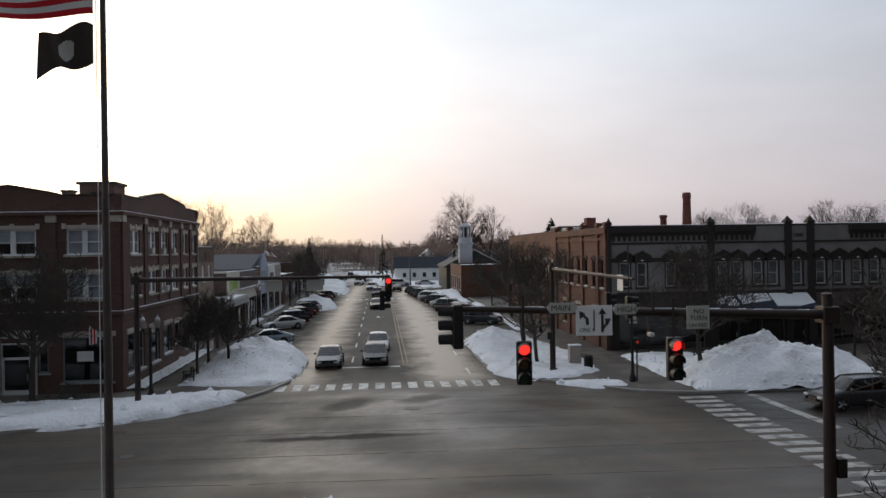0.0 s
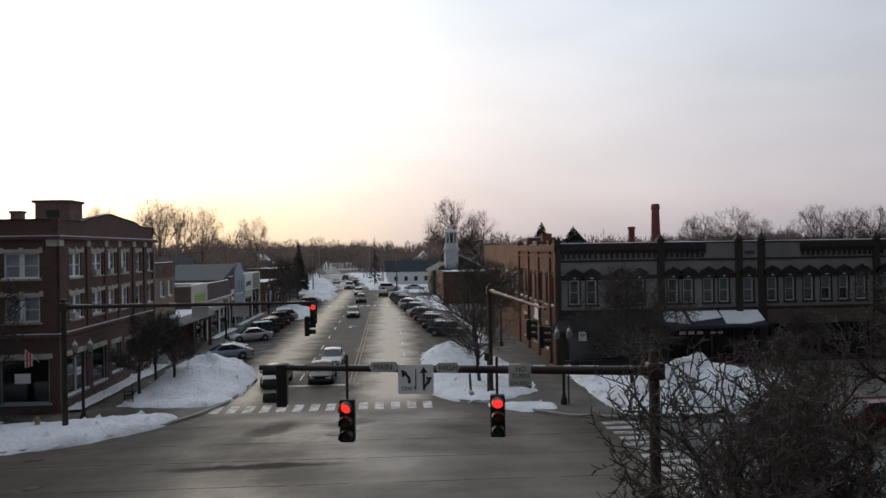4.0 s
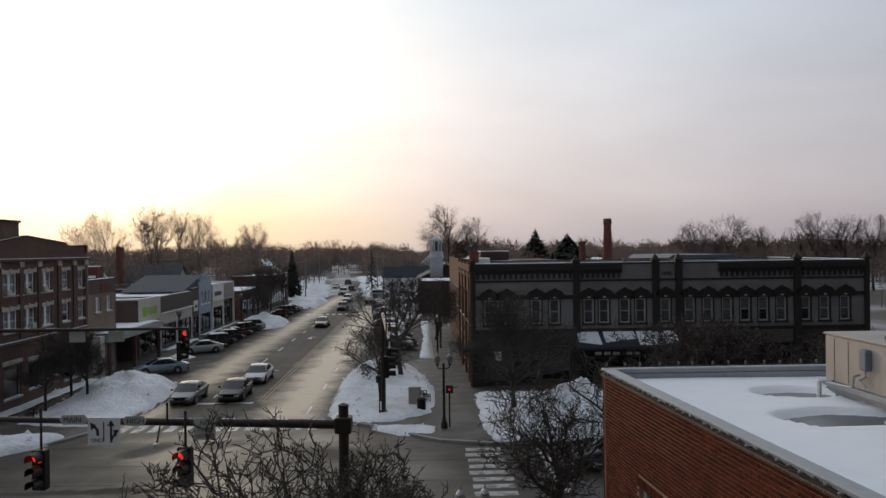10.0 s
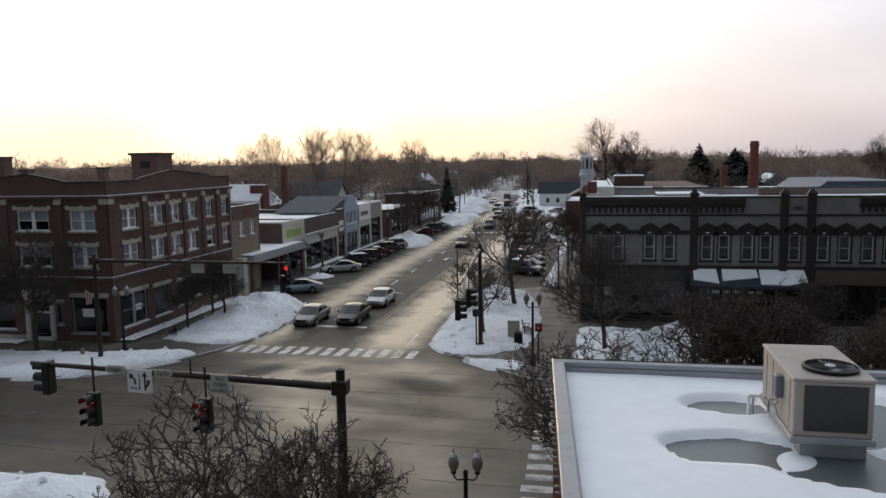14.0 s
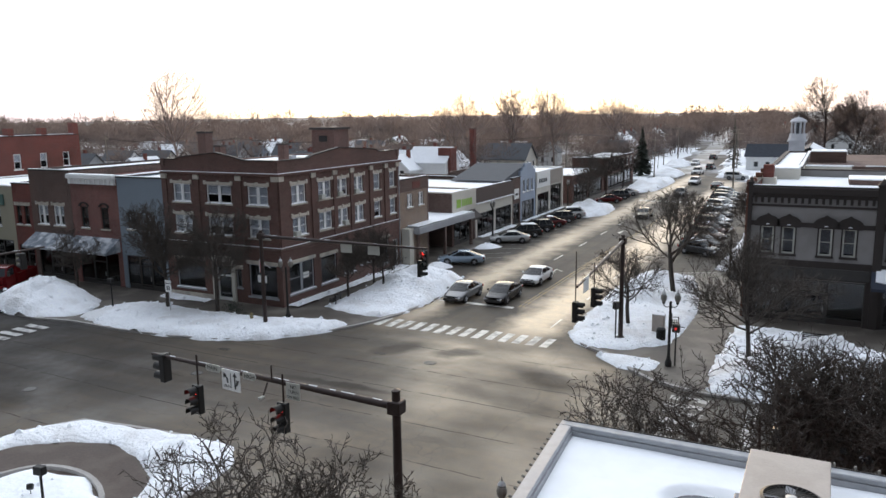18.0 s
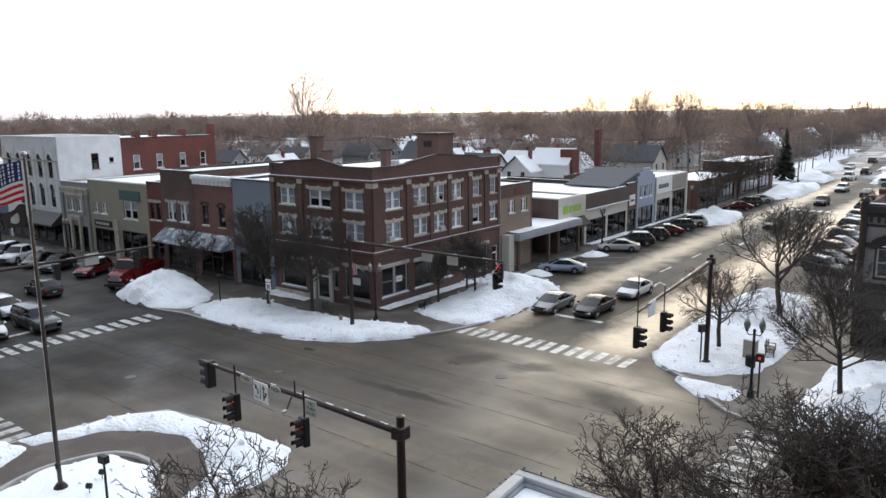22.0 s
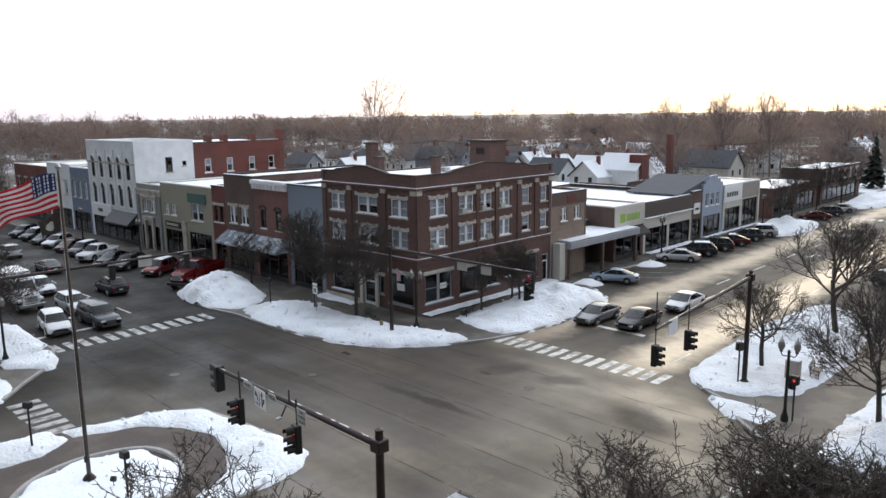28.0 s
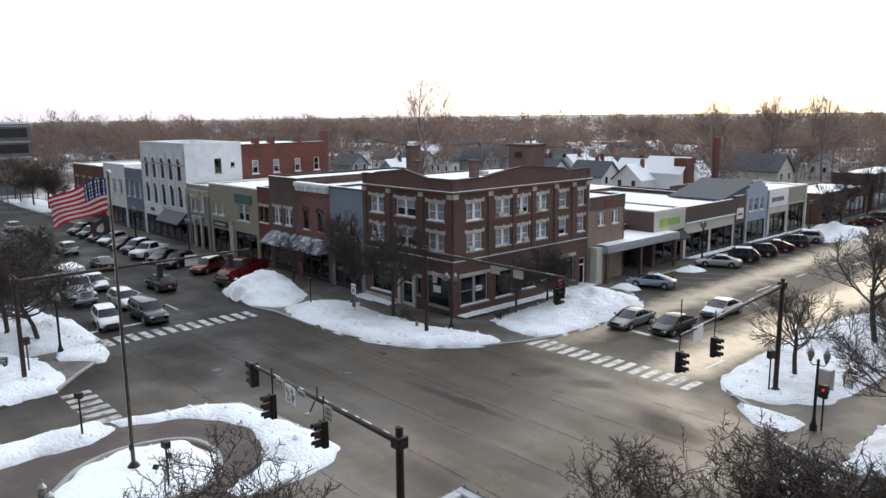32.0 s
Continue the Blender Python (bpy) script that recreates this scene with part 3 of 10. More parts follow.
    l.new(sep.outputs["X"], dry.inputs["Value"])
    l.new(dry.outputs["Result"], add_.inputs[0]), l.new(rs.outputs[0], add_.inputs[1])
    l.new(add_.outputs[0], b.inputs["Roughness"])
    b.inputs["Specular IOR Level"].default_value = 0.55
    return m


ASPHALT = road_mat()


# ---- mesh tools ----
class Mesh:
    """Collects vertices and faces, through a transform, for one part."""

    def __init__(self, m=None):
        self.v, self.f, self.m = [], [], m

    def add(self, verts, faces):
        k = len(self.v)
        if self.m is not None:
            verts = [self.m @ Vector(p) for p in verts]
        self.v += [tuple(p) for p in verts]
        self.f += [tuple(i + k for i in f) for f in faces]
        return self

    def box(self, x0, x1, y0, y1, z0, z1, c=0.0):
        if c <= 0:
            v = [(x, y, z) for x in (x0, x1) for y in (y0, y1) for z in (z0, z1)]
            return self.add(v, [(0, 1, 3, 2), (4, 6, 7, 5), (0, 4, 5, 1), (2, 3, 7, 6), (0, 2, 6, 4), (1, 5, 7, 3)])
        bm = bmesh.new()
        bmesh.ops.create_cube(bm, size=1)
        for p in bm.verts:
            p.co = Vector(((x0 + x1) / 2 + p.co.x * (x1 - x0), (y0 + y1) / 2 + p.co.y * (y1 - y0), (z0 + z1) / 2 + p.co.z * (z1 - z0)))
        bmesh.ops.bevel(bm, geom=bm.edges[:], offset=c, segments=1, affect="EDGES")
        bm.verts.index_update()
        self.add([p.co.copy() for p in bm.verts], [[p.index for p in f.verts] for f in bm.faces])
        bm.free()
        return self

    def cyl(self, p0, p1, r0, r1=None, n=10, cap=True):
        p0, p1 = Vector(p0), Vector(p1)
        r1 = r0 if r1 is None else r1
        d = (p1 - p0).normalized()
        a = d.orthogonal().normalized()
        b = d.cross(a)
        v = []
        for p, r in ((p0, r0), (p1, r1)):
            v += [p + (a * math.cos(2 * math.pi * i / n) + b * math.sin(2 * math.pi * i / n)) * r for i in range(n)]
        f = [(i, (i + 1) % n, n + (i + 1) % n, n + i) for i in range(n)]
        if cap:
            f += [tuple(range(n - 1, -1, -1)), tuple(range(n, 2 * n))]
        return self.add(v, f)

    def lathe(self, prof, n=12, at=(0, 0, 0)):
        """prof: (radius, height) rows from bottom to top."""
        v, f = [], []
        for r, z in prof:
            v += [(at[0] + r * math.cos(2 * math.pi * i / n), at[1] + r * math.sin(2 * math.pi * i / n), at[2] + z) for i in range(n)]
        for k in range(len(prof) - 1):
            f += [(k * n + i, k * n + (i + 1) % n, (k + 1) * n + (i + 1) % n, (k + 1) * n + i) for i in range(n)]
        f += [tuple(range(n - 1, -1, -1)), tuple(range((len(prof) - 1) * n, len(prof) * n))]
        return self.add(v, f)

    def prism(self, poly, z0, z1):
        """A flat outline (x, y), counter-clockwise, raised from z0 to z1."""
        n = len(poly)
        v = [(x, y, z0) for x, y in poly] + [(x, y, z1) for x, y in poly]
        return self.add(v, [tuple(range(n - 1, -1, -1)), tuple(range(n, 2 * n))] + [(i, (i + 1) % n, n + (i + 1) % n, n + i) for i in range(n)])

    def slab(self, poly, y0, y1):
        """An upright outline (x, z), seen from -y counter-clockwise, from y0 (front) back to y1."""
        n = len(poly)
        v = [(x, y0, z) for x, z in poly] + [(x, y1, z) for x, z in poly]
        return self.add(v, [tuple(range(n)), tuple(range(2 * n - 1, n - 1, -1))] + [((i + 1) % n, i, n + i, n + (i + 1) % n) for i in range(n)])

    def tube(self, pts, r, n=6):
        for a, b in zip(pts[:-1], pts[1:]):
            self.cyl(a, b, r, r, n)
        return self

    def data(self, name, material, smooth=False):
        me = bpy.data.meshes.new(name)
        me.from_pydata(self.v, [], self.f)
        if material:
            me.materials.append(material)
        if smooth:
            me.shade_smooth()
            me.set_sharp_from_angle(angle=radians(38))
        me.update()
        return me


def put_mesh(name, me, parent=None, m=None, label="", **tags):
    """An object on a mesh, at the world pose m, under a parent."""
    ob = new(name, me)
    m = m or Matrix()
    if parent is not None:
        ob.parent = parent
        up = [parent]
        while up[-1].parent:
            up.append(up[-1].parent)
        w = Matrix()
        for o in reversed(up):
            w = w @ o.matrix_parent_inverse @ o.matrix_basis
        ob.matrix_parent_inverse = w.inverted()
    ob.matrix_basis = m
    return tagged(ob, label, **tags)


def part(name, mesh, material, parent=None, label="", smooth=False, m=None, **tags):
    return put_mesh(name, mesh.data(name, material, smooth), parent, m, label, **tags)


def thing(name, label, category, at=(0, 0, 0), group="", kind=""):
    ob = new(name)
    ob.location = at
    ob.empty_display_size = 0.3
    return tagged(ob, label, category, group, kind)


CACHE = {}


def shared(key, make):
    if key not in CACHE:
        CACHE[key] = make()
    return CACHE[key]


# ---- ground, road, pavements ----
def ground_sheet():
    me = Mesh()
    xs = [-3000, -800, -300, -160, -80, 0, 80, 160, 300, 800, 3000]
    ys = [-1500, -300, -60, 0, 60, 130, 260, 420, 800, 1600, 4000]
    v = []
    for y in ys:
        for x in xs:
            far = max(0.0, math.hypot(x, y - 30) - 200)
            v.append((x, y, -0.06 - 0.0 * far))
    nx = len(xs)
    me.add(v, [(j * nx + i, j * nx + i + 1, (j + 1) * nx + i + 1, (j + 1) * nx + i) for j in range(len(ys) - 1) for i in range(nx - 1)])
    part("ground", me, EARTH, label="brown winter ground with old patches of snow", category="ground", kind="structure")


ground_sheet()
road = Mesh()
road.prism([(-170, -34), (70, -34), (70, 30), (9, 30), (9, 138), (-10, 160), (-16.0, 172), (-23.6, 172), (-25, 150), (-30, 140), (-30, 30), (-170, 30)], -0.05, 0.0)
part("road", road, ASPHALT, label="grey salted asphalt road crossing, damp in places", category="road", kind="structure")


part("far_road", Mesh().prism([(-16.0, 172), (-17.3, 190), (-27.8, 309), (-43, 471), (-70.6, 760), (-77, 760), (-49.6, 471), (-34.2, 309), (-24.0, 190), (-23.6, 172)], -0.05, 0.0), mat("packed_snow_road", (0.2, 0.185, 0.17), 0.6, var=0.4, scale=0.12, fine=2.5, stain=(0.55, 0.56, 0.58), stain_scale=0.12, stain_amt=0.8), label="far road under packed snow and salt, between trees", category="road", kind="structure")


def pavement(name, poly, label):
    """A raised pavement: a slab with a kerb of its own round its edge."""
    ob = part(name, Mesh().prism(poly, -0.04, 0.13), PLAZA if "plaza" in label else CONCRETE, label=label, category="pavement", kind="structure")
    k = Mesh()
    n = len(poly)
    ins, outer = [], []
    for i in range(n):
        a, b, c = Vector(poly[i - 1]), Vector(poly[i]), Vector(poly[(i + 1) % n])
        d1, d2 = (b - a).normalized(), (c - b).normalized()
        nn = Vector((-d1.y, d1.x)) + Vector((-d2.y, d2.x))
        nn = nn / max(nn.length, 0.3)
        ins.append(b + nn * 0.2)
        outer.append(b - nn * 0.015)
    v = [(p.x, p.y, -0.03) for p in outer] + [(p.x, p.y, 0.14) for p in outer] + [(p.x, p.y, 0.15) for p in ins] + [(p.x, p.y, 0.10) for p in ins]
    f = []
    for i in range(n):
        j = (i + 1) % n
        f += [(i, j, n + j, n + i), (n + i, n + j, 2 * n + j, 2 * n + i), (2 * n + i, 2 * n + j, 3 * n + j, 3 * n + i)]
    part("kerb", k.add(v, f), KERB, ob, "pale kerb stones")
    return ob


PAVE_A = [(-168, 29), (-168, 23.2), (-58, 23.2), (-53.5, 22.6), (-50, 19.0), (-47.5, 17.4), (-43, 17.2), (-39.5, 17.8), (-34, 17.7), (-29.6, 18.1), (-25.9, 18.9), (-23.4, 20.2),
          (-21.5, 21.9), (-19.8, 24.0), (-18.5, 26.6), (-17.5, 29.8), (-17.2, 36), (-17.5, 40.5), (-19.0, 44), (-21.5, 46.2), (-24.4, 47.4), (-24.4, 136), (-31, 136), (-31, 29)]
PAVE_B = [(-3.6, 30.2), (-2.6, 28.4), (-1.4, 27.5), (0.3, 26.6), (1.6, 24.6), (3.2, 23.2), (6, 22.3), (68, 22.3), (68, 42), (10, 42), (10, 134), (3.4, 134), (3.4, 56), (0.5, 54.5), (-2.2, 53), (-4.0, 49.5), (-4.4, 44), (-4.4, 35)]
PAVE_D = [(-1.6, -33), (68, -33), (68, 5.0), (5.5, 5.0), (2.6, 4.5), (0.2, 3.2), (-1.2, 1.0), (-1.6, -2)]
PAVE_P = [(-24.9, -33), (-11.0, -33), (-11.0, 1), (-11.5, 4.2), (-12.8, 5.9), (-15.7, 6.0), (-18.8, 5.7), (-22, 5.2), (-23.5, 3.0), (-24.2, -0.3), (-24.9, -3.0)]
PAVE_W = [(-168, -33), (-31.6, -33), (-31.6, -6.5), (-32.3, -2.3), (-34.5, -0.5), (-37.5, 2.4), (-40.8, 3.5), (-46, 3.4), (-58, 1.0), (-168, 1.0)]
for nm, po, la in (("pavement_1", PAVE_A, "damp concrete pavement beside the brick corner building"), ("pavement_2", PAVE_B, "damp concrete pavement before the long grey building"),
                   ("pavement_3", PAVE_D, "damp concrete pavement under the near brick building"), ("pavement_4", PAVE_P, "damp paved plaza round the flagpole"), ("pavement_5", PAVE_W, "damp concrete pavement across the side lane")):
    pavement(nm, po, la)


def stripe(me, x0, x1, y0, y1, z=0.006):
    me.box(x0, x1, y0, y1, -0.01, z)


def marking(name, me, m, label):
    part(name, me, m, label=label, category="road marking", kind="structure")


def crosswalk(along, a0, a1, c0, c1, n, label, paint=PAINT_W):
    """n bars between a0 and a1, each reaching from c0 to c1 across."""
    base = thing("crosswalk", label, "crosswalk", kind="structure")
    step = (a1 - a0) / n
    for i in range(n):
        me = Mesh()
        p0, p1 = a0 + i * step + step * 0.22, a0 + (i + 1) * step - step * 0.22
        q = 0.05 * math.sin(i * 2.3)
        if along == "x":
            stripe(me, p0, p1, c0 + q, c1 + q)
        else:
            stripe(me, c0 + q, c1 + q, p0, p1)
        part("stripe", me, paint, base)


crosswalk("x", -18.3, -4.2, 26.9, 28.95, 14, "worn white ladder crosswalk over the wide street")
crosswalk("y", 3.2, 16.4, -42.2, -40.0, 13, "worn white ladder crosswalk on the shopping street", mat("road_paint_scuffed", (0.5, 0.49, 0.47), 0.6, var=0.3, scale=2, fine=18, stain=(0.12, 0.11, 0.1), stain_scale=1.5, stain_amt=0.85))
crosswalk("y", 5.4, 21.9, 4.6, 6.6, 15, "much worn white ladder crosswalk beside the near brick building", PAINT_OLD)
crosswalk("x", -31.4, -24.8, -2.6, -0.8, 6, "much worn white crosswalk over the side lane", PAINT_OLD)

crosswalk("x", -18.0, -4.6, 112.2, 114.2, 12, "worn white crosswalk far up the wide street")

lines = Mesh()
stripe(lines, -17.0, -10.3, 35.4, 35.9)          # stop line
part("stop_line", lines, PAINT_W, label="white stop line, worn by tyres", category="road marking", kind="structure")
lines = Mesh()
stripe(lines, -45.2, -44.7, 3.4, 10.2)
part("stop_line", lines, PAINT_W, label="white stop line, worn by tyres", category="road marking", kind="structure")
lines = Mesh()
stripe(lines, 8.6, 9.1, 13.6, 21.6)
part("stop_line", lines, PAINT_OLD, label="white stop line, worn by tyres", category="road marking", kind="structure")
lines = Mesh()
for dx in (0, 0.32):
    stripe(lines, -10.1 + dx, -9.98 + dx, 36.2, 112)
marking("centre_line", lines, PAINT_Y, "worn double yellow centre line")
lines = Mesh()
for i in range(8):
    stripe(lines, -13.9, -13.77, 38 + i * 9, 41 + i * 9)
    stripe(lines, -5.8, -5.67, 31.5 + i * 9, 34 + i * 9)
for i in range(9):
    stripe(lines, -50 - i * 9, -47 - i * 9, 11.9, 12.03)
marking("lane_line", lines, PAINT_W, "white dashed lane lines")
lines = Mesh()
for k in range(16):
    y = 52 + k * 3.1
    lines.add([(-24.3, y, 0.006), (-24.2, y - 0.1, 0.006), (-19.4, y + 3.0, 0.006), (-19.5, y + 3.1, 0.006)], [(0, 1, 2, 3)])
marking("parking_line", lines, mat("road_paint_nearly_gone", (0.2, 0.19, 0.17), 0.6, var=0.4, scale=2, fine=18, stain=(0.08, 0.075, 0.07), stain_scale=1.4, stain_amt=0.95), "worn white angled parking lines")


def lane_arrow(x, y):
    me = Mesh()
    me.add([(x - 0.09, y + 2.6, 0.006), (x - 0.09, y + 0.7, 0.006), (x + 0.09, y + 0.7, 0.006), (x + 0.09, y + 2.6, 0.006)], [(0, 1, 2, 3)])
    me.add([(x - 0.4, y + 0.8, 0.006), (x, y, 0.006), (x + 0.4, y + 0.8, 0.006)], [(0, 1, 2)])
    me.add([(x + 0.05, y + 2.45, 0.006), (x + 0.05, y + 2.3, 0.006), (x + 0.75, y + 1.7, 0.006), (x + 0.85, y + 1.85, 0.006)], [(0, 1, 2, 3)])
    part("lane_arrow", me, PAINT_W, label="white painted lane arrow", category="road marking", kind="structure")


lane_arrow(-12.0, 49), lane_arrow(-12.0, 76)


PATCHM = mat("fresh_asphalt", (0.042, 0.037, 0.032), 0.7, var=0.3, scale=0.6, fine=20)


def manhole(x, y, r=0.36):
    o = thing("manhole_cover", "round iron manhole cover set in the asphalt", "manhole cover", (x, y, 0))
    me = Mesh().lathe([(r + 0.1, -0.02), (r + 0.1, 0.008), (r + 0.02, 0.008)], 20, (x, y, 0))
    part("rim", me, CONCRETE if r > 0.35 else PATCHM, o)
    me = Mesh().lathe([(r, -0.01), (r, 0.013), (r - 0.04, 0.016)], 20, (x, y, 0))
    part("cover", me, mat("cast_iron", (0.09, 0.085, 0.08), 0.5, 0.5), o)


manhole(-10.07, 20.9), manhole(-22.1, 13.2, 0.3), manhole(-29.0, 7.0, 0.34)
for x, y in ((-24.0, 17.6), (-13.9, 21.2)):
    o = thing("storm_drain", "dark iron storm drain grate in the gutter", "drain", (x, y, 0))
    for i in range(6):
        part("bar", Mesh().box(x - 0.4 + i * 0.15, x - 0.33 + i * 0.15, y - 0.2, y + 0.2, -0.01, 0.012), BLACK_METAL, o)


# ---- snow ----
def inside(p, poly):
    x, y = p
    r = False
    for i in range(len(poly)):
        (x0, y0), (x1, y1) = poly[i - 1], poly[i]
        if (y0 > y) != (y1 > y) and x < (x1 - x0) * (y - y0) / (y1 - y0) + x0:
            r = not r
    return r


def edge(p, poly):
    d = 1e9
    for i in range(len(poly)):
        (x0, y0), (x1, y1) = poly[i - 1], poly[i]
        dx, dy = x1 - x0, y1 - y0
        t = max(0, min(1, ((p[0] - x0) * dx + (p[1] - y0) * dy) / max(dx * dx + dy * dy, 1e-9)))
        d = min(d, math.hypot(p[0] - x0 - t * dx, p[1] - y0 - t * dy))
    return d


def snow_bank(name, poly, h, label, peaks=(), z=0.0, step=0.2, rim=0.9, m=None, rough=0.24, category="snow bank", out=0.35):
    """Lying snow within an outline: h deep, rounded at its rim, with heaps (x, y, radius, height)."""
    xs, ys = [p[0] for p in poly], [p[1] for p in poly]
    x0, y0 = min(xs) - step, min(ys) - step
    nx, ny = int((max(xs) - x0) / step) + 3, int((max(ys) - y0) / step) + 3
    v, keep = [], []
    for j in range(ny):
        for i in range(nx):
            x, y = x0 + i * step, y0 + j * step
            wob = 0.35 * noise.noise((x * 0.9, y * 0.9, 3.1))
            d = edge((x, y), poly) * (1 if inside((x, y), poly) else -1) + wob * min(rim, 1) + out
            if d > 0:
                k = min(1, d / rim)
                k = 0.55 * math.sqrt(1 - (1 - k) ** 2) + 0.45 * k
                hh = h
                for px, py, pr, ph in peaks:
                    q = math.hypot(x - px, y - py) / pr
                    if q < 1:
                        hh += ph * (1 - q) ** 1.1 * (1 + 0.25 * noise.noise((x * 0.8, y * 0.8, 7)))
                lump = noise.noise((x * 0.55, y * 0.55, 0)) * 0.5 + noise.noise((x * 1.6, y * 1.6, 5)) * 0.35 + abs(noise.noise((x * 3.1, y * 3.1, 9))) * 0.55 + abs(noise.noise((x * 6.3, y * 6.3, 2))) * 0.3
                zz = k * hh * (1 + rough * lump) + 0.1 * rough * lump
            else:
                zz = max(-0.3, d * 1.6)
            v.append((x, y, z + zz))
            keep.append(d > -0.8)
    f = []
    for j in range(ny - 1):
        for i in range(nx - 1):
            q = (j * nx + i, j * nx + i + 1, (j + 1) * nx + i + 1, (j + 1) * nx + i)
            if all(keep[a] for a in q) and any(v[a][2] > z - 0.02 for a in q):
                f.append(q)
    me = Mesh().add(v, f)
    ob = part(name, me, m or SNOW_DIRTY, label=label, smooth=False, category=category)
    ob.data.shade_smooth()
    ob.data.set_sharp_from_angle(angle=radians(32))
    if step < 0.4:
        rnd = random.Random(len(v))
        cl = Mesh()
        for _ in range(int(len(f) * step * step * 0.7)):
            i = rnd.choice(f)[0]
            if v[i][2] < z + 0.03:
                continue
            r = rnd.choice((0.05, 0.07, 0.09, 0.13, 0.18)) * (0.6 if m is SNOW else 1.0)
            c = Vector(v[i]) + Vector((rnd.uniform(-0.1, 0.1), rnd.uniform(-0.1, 0.1), r * 0.25))
            p = [c + Vector(q) * r * rnd.uniform(0.7, 1.3) for q in ((1, 0.2, 0), (0.3, 1, 0.2), (-1, 0.3, 0.1), (-0.4, -1, 0), (0.5, -0.8, 0.1), (0.2, 0.1, 0.9), (-0.3, -0.2, 0.7))]
            cl.add(p, [(0, 1, 5), (1, 2, 5), (2, 6, 5), (2, 3, 6), (3, 4, 6), (4, 5, 6), (4, 0, 5)])
        part("loose_snow", cl, SNOW, ob, "loose clods of broken snow", kind="stuff")
    return ob


snow_bank("snow_bank", [(-39.8, 19.0), (-37, 18.2), (-33.9, 18.0), (-29.6, 18.4), (-25.9, 19.1), (-23.4, 20.4), (-21.5, 22.2), (-20.0, 24.2), (-19.7, 25.6), (-21.5, 25.5), (-23.6, 24.8), (-25.8, 24.0),
                        (-28.5, 23.9), (-31.5, 23.6), (-35.5, 24.0), (-38.2, 23.6), (-40.0, 21.6)], 0.55, "long bank of ploughed white snow round the kerb", peaks=[(-36.5, 21.0, 3.0, 0.35)])
snow_bank("snow_bank", [(-24.0, 29.6), (-20.6, 28.5), (-18.5, 28.6), (-17.6, 30.9), (-17.4, 35), (-17.5, 39), (-18.3, 42.5), (-20.2, 44.8), (-22.4, 45.6), (-23.6, 43), (-24.2, 37), (-24.3, 32)], 0.36,
          "high mound of ploughed snow on the kerb extension", peaks=[(-20.9, 39.6, 4.8, 1.6), (-21.0, 35.0, 4.6, 0.7)])
snow_bank("snow_bank", [(-50.8, 18.6), (-47.5, 17.5), (-43.3, 17.4), (-40.9, 19.0), (-41.5, 21.5), (-43.5, 23.2), (-47.5, 23.6), (-51.5, 22.8), (-53.2, 21)], 0.45,
          "steep pile of ploughed snow at the kerb end", peaks=[(-47.0, 20.6, 4.6, 2.0)])
snow_bank("snow_bank", [(-3.9, 31.0), (-3.0, 29.2), (-1.6, 28.0), (0.2, 28.3), (2.6, 30.4), (3.0, 34), (3.1, 38), (2.5, 45), (0.8, 52.5), (-1.7, 52.5), (-3.8, 49), (-4.2, 42)], 0.35,
          "ploughed snow over the kerb extension with trees", peaks=[(-2.2, 43, 3.2, 1.0), (-2.6, 37, 2.4, 0.5), (-1.6, 49, 3.5, 0.9)])
snow_bank("snow_bank", [(-0.8, 26.9), (0.9, 25.1), (2.6, 24.9), (3.0, 26.4), (2.0, 27.0), (0.7, 27.1)], 0.2, "low strip of trodden snow by the kerb ramp", rim=0.6, step=0.2)
snow_bank("snow_bank", [(6.6, 37.0), (6.4, 31), (6.2, 26), (6.6, 22.9), (9.5, 22.5), (15, 22.4), (18.0, 23.4), (18.6, 27), (17.4, 30.5), (14.5, 34), (11, 36.6)], 0.4,
          "deep ploughed snow along the pavement of the grey building", peaks=[(12.2, 27.0, 5.4, 2.4), (17.5, 26.6, 4.4, 1.0), (9.0, 25, 3, 0.5)])
snow_bank("snow_bank", [(2.2, 57.5), (3.3, 57), (3.4, 96), (2.4, 98), (2.7, 76)], 0.3, "strip of snow before the parked cars", step=0.3, rim=0.5, out=0.1)
BED = [(-17.9, -6.5), (-19.6, -4.8), (-20.2, -2.2), (-19.0, 0.5), (-16.2, 0.95), (-13.5, -0.5), (-12.95, -3.0), (-13.5, -6.2), (-15.4, -8.35)]
ring_ = Mesh()
rim_ = [Vector((x, y)) for x, y in BED[::-1]]
mid_ = sum(rim_, Vector((0, 0))) / len(rim_)
smooth_ = []
for i_ in range(len(rim_)):
    p0_, p1_, p2_, p3_ = [rim_[(i_ + j_) % len(rim_)] for j_ in (-1, 0, 1, 2)]
    for t_ in (0, 0.25, 0.5, 0.75):
        smooth_.append(0.5 * (2 * p1_ + (p2_ - p0_) * t_ + (2 * p0_ - 5 * p1_ + 4 * p2_ - p3_) * t_ ** 2 + (3 * p1_ - p0_ - 3 * p2_ + p3_) * t_ ** 3))
nb_ = len(smooth_)
inner_ = [mid_ + (p - mid_) * (1 - 0.22 / (p - mid_).length) for p in smooth_]
ring_.add([(p.x, p.y, 0.1) for p in smooth_] + [(p.x, p.y, 0.3) for p in smooth_] + [(p.x, p.y, 0.31) for p in inner_] + [(p.x, p.y, 0.1) for p in inner_],
          [q for i in range(nb_) for q in ((i, (i + 1) % nb_, nb_ + (i + 1) % nb_, nb_ + i), (nb_ + i, nb_ + (i + 1) % nb_, 2 * nb_ + (i + 1) % nb_, 2 * nb_ + i), (2 * nb_ + i, 2 * nb_ + (i + 1) % nb_, 3 * nb_ + (i + 1) % nb_, 3 * nb_ + i))])
